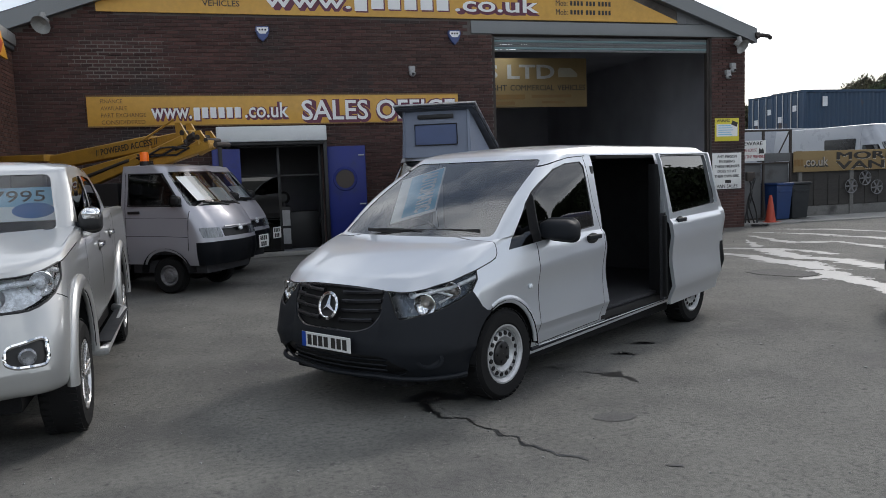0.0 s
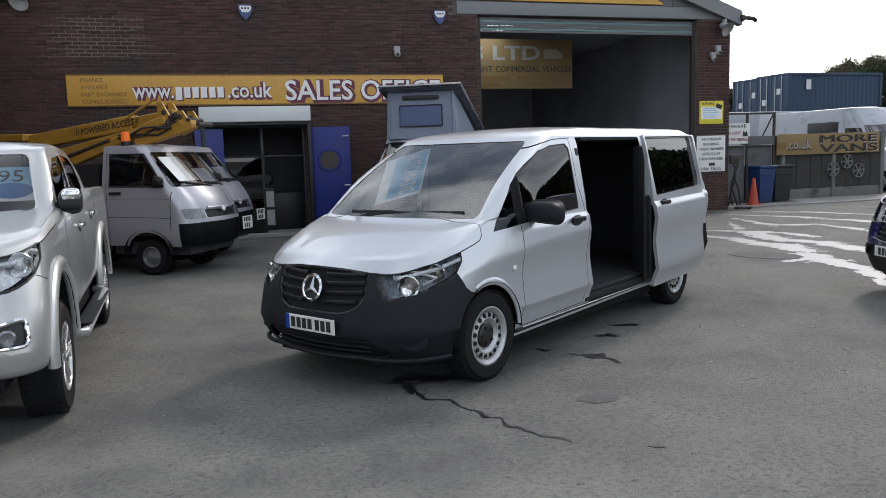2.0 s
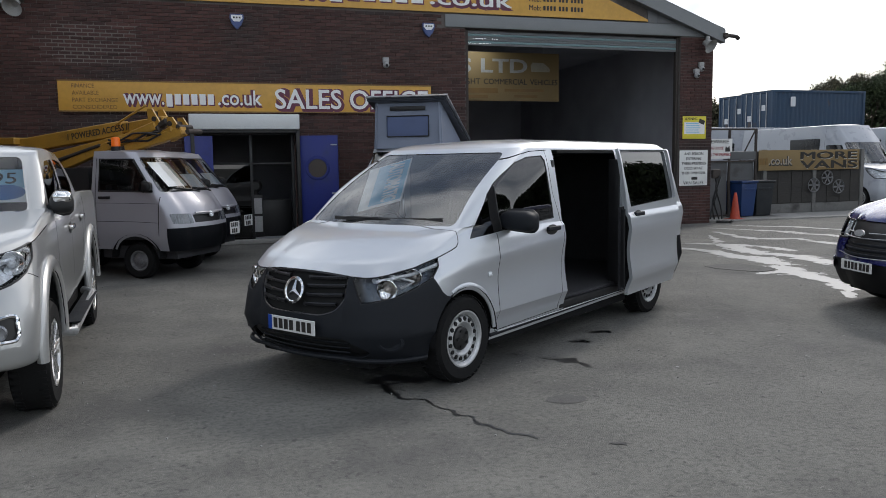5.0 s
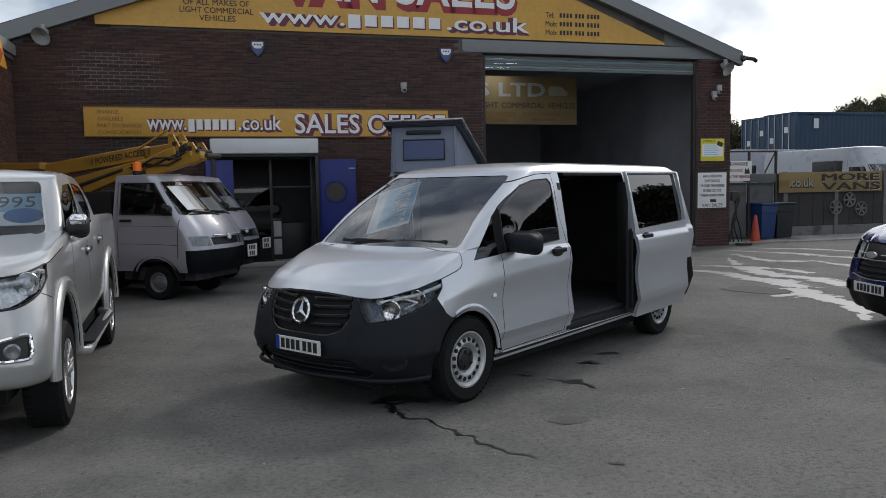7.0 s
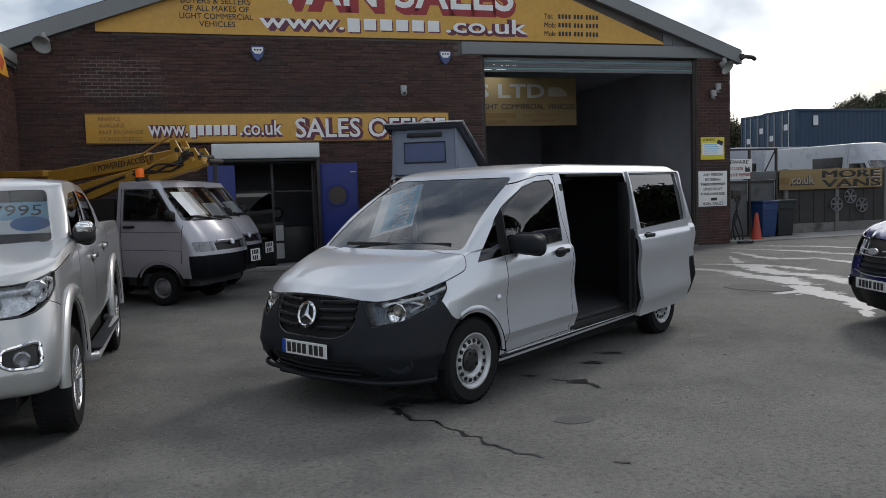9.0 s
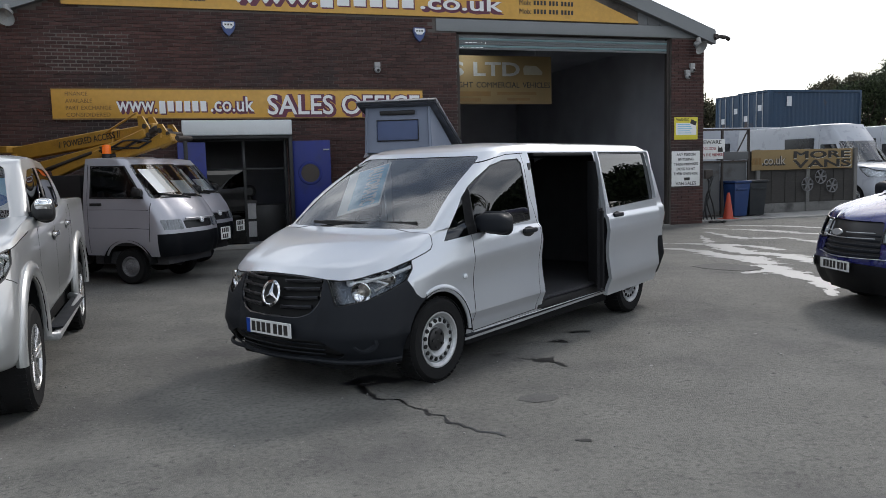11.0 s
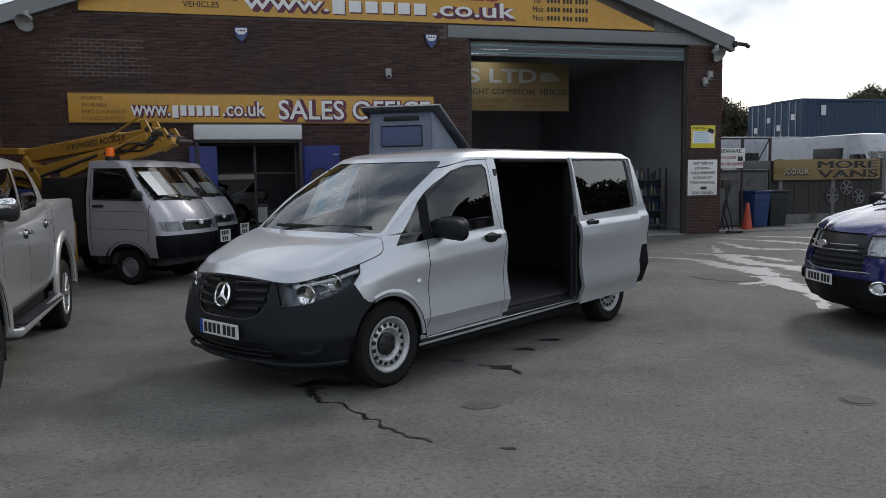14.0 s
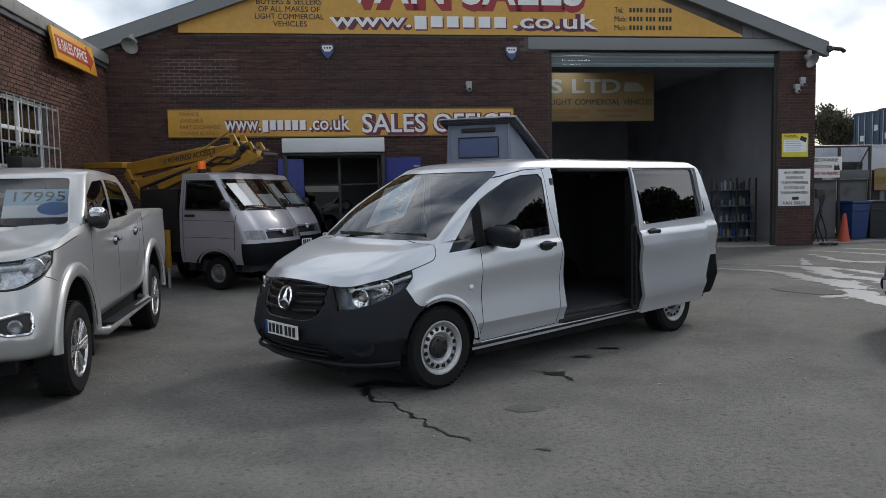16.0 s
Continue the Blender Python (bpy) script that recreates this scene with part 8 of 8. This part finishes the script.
TREES = [(39.5, 30.0, 7.6, 2.6, 0.8), (42.5, 29.0, 8.0, 2.6, 0.8), (34.6, 22.6, 6.6, 2.6, 1.0), (38.4, 21.0, 8.2, 3.4, 1.0), (41, 16, 9.5, 4.2, 1.4), (27.4, 29, 6.6, 2.2, 0.6), (29.3, 31, 6.4, 2.2, 0.6)]
for k in range(10):        # tree line along the far side of the yard
    TREES.append((31 + (0, 2.2, 0.8, 3, 1.2)[k % 5], -18 + 2.7 * k, (8.2, 9.0, 7.6, 7.8, 6.6, 6.2, 6.0, 6.6, 7.4, 8.4)[k], 3.2, 1.3))
for k, (x, y, h, r, lf) in enumerate(TREES):
    tree(x, y, h, r, 20 + k, lf, TWIG_LEAF if lf < 1 else LEAF, "sparse autumn tree with thin brown-green leaves" if lf < 1 else "dense dark green tree")

rnd = random.Random(77)
verts, faces = [], []
for k in range(16000):
    c = Vector((30 + rnd.uniform(-1.3, 1.3), rnd.uniform(-22, 9), 3.2 * rnd.random() ** 0.8 + rnd.uniform(-0.3, 0.5)))
    q = Euler((rnd.uniform(0, 6), rnd.uniform(0, 6), rnd.uniform(0, 6))).to_matrix()
    s = rnd.uniform(0.10, 0.22)
    n0 = len(verts)
    verts += [c + (q @ Vector(o)) * s for o in ((-1, 0, 0), (0, -0.55, 0.1), (1, 0, 0), (0, 0.55, 0.1))]
    faces.append((n0, n0 + 1, n0 + 2, n0 + 3))
me = bpy.data.meshes.new("hedge")
me.from_pydata(verts, [], faces)
me.materials.append(LEAF)
tagged(new("hedge", me), "dense dark hedge under the tree line", "hedge", kind="stuff")
verts, faces = [], []
for k in range(9000):
    f = rnd.random()
    c = Vector((34.5 + 9 * f + rnd.uniform(-1, 1), 24 - 13 * f + rnd.uniform(-1, 1), (4.6 + 1.6 * f) * rnd.random() ** 0.8 + rnd.uniform(-0.3, 0.5)))
    q = Euler((rnd.uniform(0, 6), rnd.uniform(0, 6), rnd.uniform(0, 6))).to_matrix()
    s = rnd.uniform(0.12, 0.24)
    n0 = len(verts)
    verts += [c + (q @ Vector(o)) * s for o in ((-1, 0, 0), (0, -0.55, 0.1), (1, 0, 0), (0, 0.55, 0.1))]
    faces.append((n0, n0 + 1, n0 + 2, n0 + 3))
me = bpy.data.meshes.new("hedge")
me.from_pydata(verts, [], faces)
me.materials.append(LEAF)
tagged(new("hedge", me), "tall dark bushes behind the white vans", "hedge", kind="stuff")

# ---- ground details ----
def ribbon(name, pts, widths, z, M, label, category, seed=1, kind="structure", jag=0.5):
    """An irregular flat strip along a path."""
    rnd = random.Random(seed)
    path = []
    for (a, wa), (b, wb) in zip(zip(pts, widths), zip(pts[1:], widths[1:])):
        n = max(2, int((Vector(b) - Vector(a)).length / 0.022))
        for k in range(n):
            f = k / n
            path.append((Vector(a).lerp(Vector(b), f), wa + (wb - wa) * f))
    path.append((Vector(pts[-1]), widths[-1]))
    bm = B()
    prev = None
    for i, (p, w) in enumerate(path):
        q = path[min(i + 1, len(path) - 1)][0] - path[max(i - 1, 0)][0]
        q = Vector((-q.y, q.x)).normalized() if q.length else Vector((0, 1))
        swell = 1.0 + 0.9 * noise.noise((p.x * 7 + seed, p.y * 7, seed)) + 0.5 * noise.noise((p.x * 21, p.y * 21, seed))
        w1, w2 = w * swell * (1 - jag + 2 * jag * rnd.random()) / 2, w * swell * (1 - jag + 2 * jag * rnd.random()) / 2
        wander = Vector((noise.noise((p.x * 9, p.y * 9, seed + 3)), noise.noise((p.x * 9, p.y * 9, seed + 8)))) * 0.05
        c = p + wander + q * (rnd.random() - 0.5) * w * 0.5
        pair = (bm.verts.new((c.x + q.x * w1, c.y + q.y * w1, z)), bm.verts.new((c.x - q.x * w2, c.y - q.y * w2, z)))
        if prev:
            bm.faces.new((prev[0], prev[1], pair[1], pair[0]))
        prev = pair
    ob = part(name, bm, M)
    return tagged(ob, label, category, kind=kind)


ribbon("crack", [(-4.62, -11.80), (-4.90, -11.86), (-4.88, -12.18), (-4.70, -12.39), (-4.49, -12.93), (-4.44, -13.08), (-4.29, -13.34)], [0.06, 0.06, 0.045, 0.022, 0.034, 0.022, 0.030], 0.004, TAR, "dark wet crack running through the asphalt", "crack", 2)
ribbon("crack", [(-4.95, -11.72), (-4.72, -11.74), (-4.58, -11.95)], [0.05, 0.07, 0.03], 0.0045, TAR, "short dark wet crack in the asphalt", "crack", 3, jag=0.8)
for k, pts in enumerate((((-3.42, -11.55), (-3.25, -11.72), (-3.14, -11.98)), ((-2.9, -11.05), (-2.75, -11.2)), ((-2.6, -10.75), (-2.35, -10.85)), ((-3.9, -13.56), (-3.80, -13.60)), ((-3.65, -11.25), (-3.5, -11.4)))):
    ribbon("oil_mark", list(pts), [0.018, 0.05, 0.012][:len(pts)], 0.004, TAR, "small dark oil mark on the asphalt", "stain", 30 + k, jag=0.8)
for k, (x, y) in enumerate(((-0.97, -11.60), (-2.52, -12.23), (-1.30, -12.32), (-1.5, -11.3))):
    g = empty("paper_scrap", pose(x, y, 0.003, 0, 0, 40 * k), "small pale scrap trodden flat on the asphalt", "litter", "pale scraps")
    bm = B()
    prism(bm, [(-0.022, 0.0), (-0.006, -0.011), (0.02, -0.004), (0.016, 0.010), (-0.010, 0.012)], 0.0, 0.004, pose(0, 0, 0.004, -90, 0, 0))
    part("scrap", bm, CONCRETE, g)
rnd = random.Random(8)
bm = B()
for k in range(700):
    a = rnd.uniform(-9, 6)
    b = rnd.uniform(-16.5, -1.5)
    s = rnd.uniform(0.004, 0.011)
    bmesh.ops.create_cube(bm, size=s, matrix=pose(a, b, s * 0.4, rnd.uniform(0, 90), rnd.uniform(0, 90), rnd.uniform(0, 90)))
tagged(part("grit", bm, CONCRETE), "loose grit and small stones on the asphalt", "grit", kind="stuff")
# oily wet blots round the start of the crack and under the van's flank
for k, (x, y, r) in enumerate(((-4.78, -11.70, 0.10), (-4.60, -11.84, 0.07), (-4.95, -11.78, 0.06), (-3.25, -11.70, 0.07), (-2.82, -11.10, 0.05), (-2.45, -10.80, 0.06))):
    bm = B()
    ringpts = []
    for q in range(36):
        a = q * math.pi / 18
        f = r * (1.0 + 0.75 * noise.noise((math.cos(a) * 1.8 + 7 * k, math.sin(a) * 1.8, k)) + 0.35 * noise.noise((math.cos(a) * 6, math.sin(a) * 6, k)))
        ringpts.append(bm.verts.new((x + f * 1.5 * math.cos(a), y + f * 0.8 * math.sin(a), 0.0048)))
    bm.faces.new(ringpts)
    tagged(part("oil_mark", bm, TAR), "dark wet oil blot on the asphalt", "stain", kind="structure")
# manhole lid and drain patch
DULL_PATCH = mat("old_asphalt_patch", (0.092, 0.090, 0.086), 0.85, vary=0.3, scale=6, fine=120, bump=0.004)
lid = empty("manhole_lid", pose(-1.15, -13.40, 0.0), "round worn metal access lid in the asphalt", "manhole", kind="structure")
bm = B()
lathe(bm, [(0.001, 0.012), (0.10, 0.012), (0.105, 0.006), (0.12, 0.006), (0.13, 0.0)], 28, pose(0, 0, 0, 90, 0, 0))
part("lid", bm, DULL_PATCH, lid)
bm = B()
rnd = random.Random(21)
bm.faces.new([bm.verts.new((-3.76 + 0.14 * f * math.cos(k * math.pi / 20), -12.69 + 0.11 * f * math.sin(k * math.pi / 20), 0.004)) for k, f in enumerate([1.0 + 0.35 * noise.noise((math.cos(q * math.pi / 20) * 1.6, math.sin(q * math.pi / 20) * 1.6, 4.2)) + rnd.uniform(-0.06, 0.06) for q in range(40)])])
tagged(part("patch", bm, DULL_PATCH), "dark round repair patch in the asphalt", "patch", kind="structure")
bm = B()
prism(bm, [(1.43, -7.2), (1.43, -7.47), (1.60, -7.80), (1.77, -8.02), (2.05, -7.98), (2.25, -7.82), (2.2, -7.45), (2.12, -7.12), (1.75, -7.06)], 0.0, 0.004)
for v in bm.verts:
    v.co = Vector((v.co.x, v.co.z, v.co.y + 0.002))
tagged(part("patch", bm, DULL_PATCH), "dark sunken asphalt patch by the puddle", "patch", kind="structure")
# rain water lying in the yard's low run: thin films with a ragged edge along several runs
def water_film(name, runs, seed, z, cut, label, along, cell=0.028):
    """Marching squares over a field made of runs (x, y, half width) and stretched noise."""
    xs = [p[0] for r in runs for p in r]
    ys = [p[1] for r in runs for p in r]
    x0, x1, y0, y1 = min(xs) - 0.7, max(xs) + 0.7, min(ys) - 0.7, max(ys) + 0.7
    nx, ny = int((x1 - x0) / cell), int((y1 - y0) / cell)
    ca, sa = math.cos(along), math.sin(along)
    gx, gy = np.meshgrid(x0 + cell * np.arange(nx + 1), y0 + cell * np.arange(ny + 1), indexing="ij")
    near = np.full(gx.shape, -9.0)
    for r in runs:
        for (ax, ay, aw), (bx, by, bw) in zip(r, r[1:]):
            dx, dy = bx - ax, by - ay
            t = np.clip(((gx - ax) * dx + (gy - ay) * dy) / (dx * dx + dy * dy), 0, 1)
            d = np.hypot(gx - ax - t * dx, gy - ay - t * dy)
            near = np.maximum(near, 1.0 - d / (aw + (bw - aw) * t))
    field = near.copy()
    for i, j in zip(*np.nonzero(near > -2.2)):
        x, y = gx[i, j], gy[i, j]
        u, v = x * ca + y * sa, -x * sa + y * ca
        field[i, j] += 1.1 * noise.noise((u * 1.1 + seed, v * 3.6, seed)) + 0.9 * noise.noise((u * 3.5, v * 11.0, seed + 5)) + 0.7 * noise.noise((u * 9, v * 24, seed)) + 0.4 * noise.noise((u * 22, v * 46, seed)) - cut - 0.12
    verts, faces, index = [], [], {}

    def point(a, b):
        key = (a, b) if a < b else (b, a)
        if key not in index:
            fa, fb = field[a], field[b]
            t = 0.0 if a == b else fa / (fa - fb)
            index[key] = len(verts)
            verts.append((gx[a] + (gx[b] - gx[a]) * t, gy[a] + (gy[b] - gy[a]) * t, z))
        return index[key]

    for i, j in zip(*np.nonzero(near[:-1, :-1] > -2.2)):
        cs = [(i, j), (i + 1, j), (i + 1, j + 1), (i, j + 1)]
        cs = [(int(a), int(b)) for a, b in cs]
        poly = []
        for a, b in zip(cs, cs[1:] + cs[:1]):
            if field[a] > 0:
                poly.append(point(a, a))
            if (field[a] > 0) != (field[b] > 0):
                poly.append(point(a, b))
        if len(poly) > 2:
            faces.append(poly)
    me = bpy.data.meshes.new(name)
    me.from_pydata(verts, [], faces)
    me.materials.append(SHEEN_WATER)
    return tagged(new(name, me), label, "puddle", kind="structure")


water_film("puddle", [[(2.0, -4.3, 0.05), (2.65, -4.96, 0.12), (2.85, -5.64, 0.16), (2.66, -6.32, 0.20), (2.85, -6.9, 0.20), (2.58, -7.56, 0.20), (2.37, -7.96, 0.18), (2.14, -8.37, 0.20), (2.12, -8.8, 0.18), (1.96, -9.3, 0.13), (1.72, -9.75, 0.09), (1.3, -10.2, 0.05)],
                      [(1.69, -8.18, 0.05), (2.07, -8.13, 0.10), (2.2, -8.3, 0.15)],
                      [(2.6, -3.6, 0.04), (3.24, -4.14, 0.06), (3.74, -4.5, 0.12), (3.73, -4.99, 0.18), (3.41, -5.69, 0.22), (3.41, -6.12, 0.20), (3.48, -6.56, 0.20), (3.6, -6.96, 0.20), (3.48, -7.8, 0.16)]], 3.0, 0.004, -0.25, "shallow rain water with its sheen painted pale, in a ragged run across the yard", radians(-62))
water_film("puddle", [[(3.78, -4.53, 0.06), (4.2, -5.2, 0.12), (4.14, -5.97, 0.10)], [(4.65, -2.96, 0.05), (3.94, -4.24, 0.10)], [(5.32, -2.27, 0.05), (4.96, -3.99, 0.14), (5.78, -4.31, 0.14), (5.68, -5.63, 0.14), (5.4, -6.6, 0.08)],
                      [(5.9, -1.4, 0.08), (6.6, -2.6, 0.14), (7.0, -4.2, 0.16), (7.2, -5.6, 0.10)], [(6.8, -1.0, 0.06), (7.9, -2.0, 0.14), (8.4, -3.6, 0.12)]], 11.0, 0.0045, -0.05, "thin streaks of rain water with painted pale sheen on the asphalt", radians(-58))


# ---- bricks, last: the few hundred round the entrance singly, the rest joined ----
BL, BH, JT = 0.215, 0.065, 0.010
rnd = random.Random(3)


def brick_mesh(material):
    bm = B()
    x, y, z = BL / 2, 0.006, BH / 2
    c = 0.004
    vs = [bm.verts.new(p) for p in ((-x, 0.006, -z), (x, 0.006, -z), (x, 0.006, z), (-x, 0.006, z), (-x + c, -0.006, -z + c), (x - c, -0.006, -z + c), (x - c, -0.006, z - c), (-x + c, -0.006, z - c))]
    for f in ((4, 5, 6, 7), (0, 1, 5, 4), (1, 2, 6, 5), (2, 3, 7, 6), (3, 0, 4, 7)):
        bm.faces.new([vs[i] for i in f])
    return finish("brick", bm, material)


BRICK_MESH, SIDE_MESH = brick_mesh(BRICK_ONE), brick_mesh(SIDE_BRICK_ONE)


def brick_field(u0, u1, z0, z1, skip, place, parent, single, joints=lambda u, z: 0.0, openings=(), piece=BRICK_MESH, material=BRICK):
    """Stretcher courses over a wall; skip(u, z) leaves openings; single(u, z) picks the bricks made one by one."""
    verts, faces, made = [], [], 0
    row = 0
    z = z0 + BH / 2
    c = 0.004
    while z < z1:
        u = u0 + (0.0 if row % 2 else -(BL + JT) / 2)
        while u < u1:
            a, b = max(u, u0), min(u + BL, u1)
            for o0, o1, oz0, oz1 in openings:          # cut bricks at an opening's edge
                if oz0 < z < oz1:
                    if a < o0 < b:
                        b = o0
                    elif a < o1 < b:
                        a = o1
            if b - a > 0.03 and not skip(a, b, z):
                off = rnd.uniform(-0.0025, 0.0025)
                j = joints(a, z)
                if single(a, z) and b - a > BL - 0.001 and made < 290:
                    ob = new("brick", piece)
                    ob.parent = parent
                    ob.matrix_basis = place @ pose((a + b) / 2, off, z)
                    made += 1
                else:
                    k = len(verts)
                    for x, y, zz in ((a + j, 0.006, z - BH / 2 + j), (b - j, 0.006, z - BH / 2 + j), (b - j, 0.006, z + BH / 2 - j), (a + j, 0.006, z + BH / 2 - j),
                                     (a + c + j, off - 0.006, z - BH / 2 + c + j), (b - c - j, off - 0.006, z - BH / 2 + c + j), (b - c - j, off - 0.006, z + BH / 2 - c - j), (a + c + j, off - 0.006, z + BH / 2 - c - j)):
                        verts.append(place @ Vector((x, y, zz)))
                    for f in ((4, 5, 6, 7), (0, 1, 5, 4), (1, 2, 6, 5), (2, 3, 7, 6), (3, 0, 4, 7)):
                        faces.append(tuple(k + i for i in f))
            u += BL + JT
        z += BH + JT
        row += 1
    me = bpy.data.meshes.new("brickwork")
    me.from_pydata(verts, [], faces)
    me.materials.append(material)
    ob = new("brickwork", me)
    ob.parent = parent
    tagged(ob, kind="stuff")


def skip_front(a, b, z):
    if z + BH / 2 > roof_z((a + b) / 2) - 0.32:
        return True
    if z > 5.12 and -8.3 < a < 4.7:
        return True
    if b > GX0 and a < GX1 and z < GZ + 0.03:
        return True
    if b > -0.5 and a > -0.7 and z > 4.80:
        return True
    if b > -0.5 and z > 4.80:
        return True
    return b > OX0 and a < OX1 and z < OZ + 0.03


def skip_side(a, b, z):
    return b > -5.75 and a < -3.75 and 2.03 < z < 3.22


brick_field(WX0 + 0.005, WX1, 0.01, 6.0, skip_front, Matrix(), wall_front, lambda u, z: -3.0 < u < -0.05 and 3.5 < z < 5.0,
            lambda u, z: 0.003 if -8.8 < u < -7.3 and 3.85 < z < 4.56 else 0.0,
            ((GX0, GX1, -1, GZ + 0.03), (OX0, OX1, -1, OZ + 0.03)))
brick_field(-9.45, -0.01, 0.01, 4.40, skip_side, SIDE, side_building, lambda u, z: -3.7 < u < -0.1 and 2.2 < z < 3.95, openings=((-5.75, -3.75, 2.03, 3.22),), piece=SIDE_MESH, material=SIDE_BRICK)
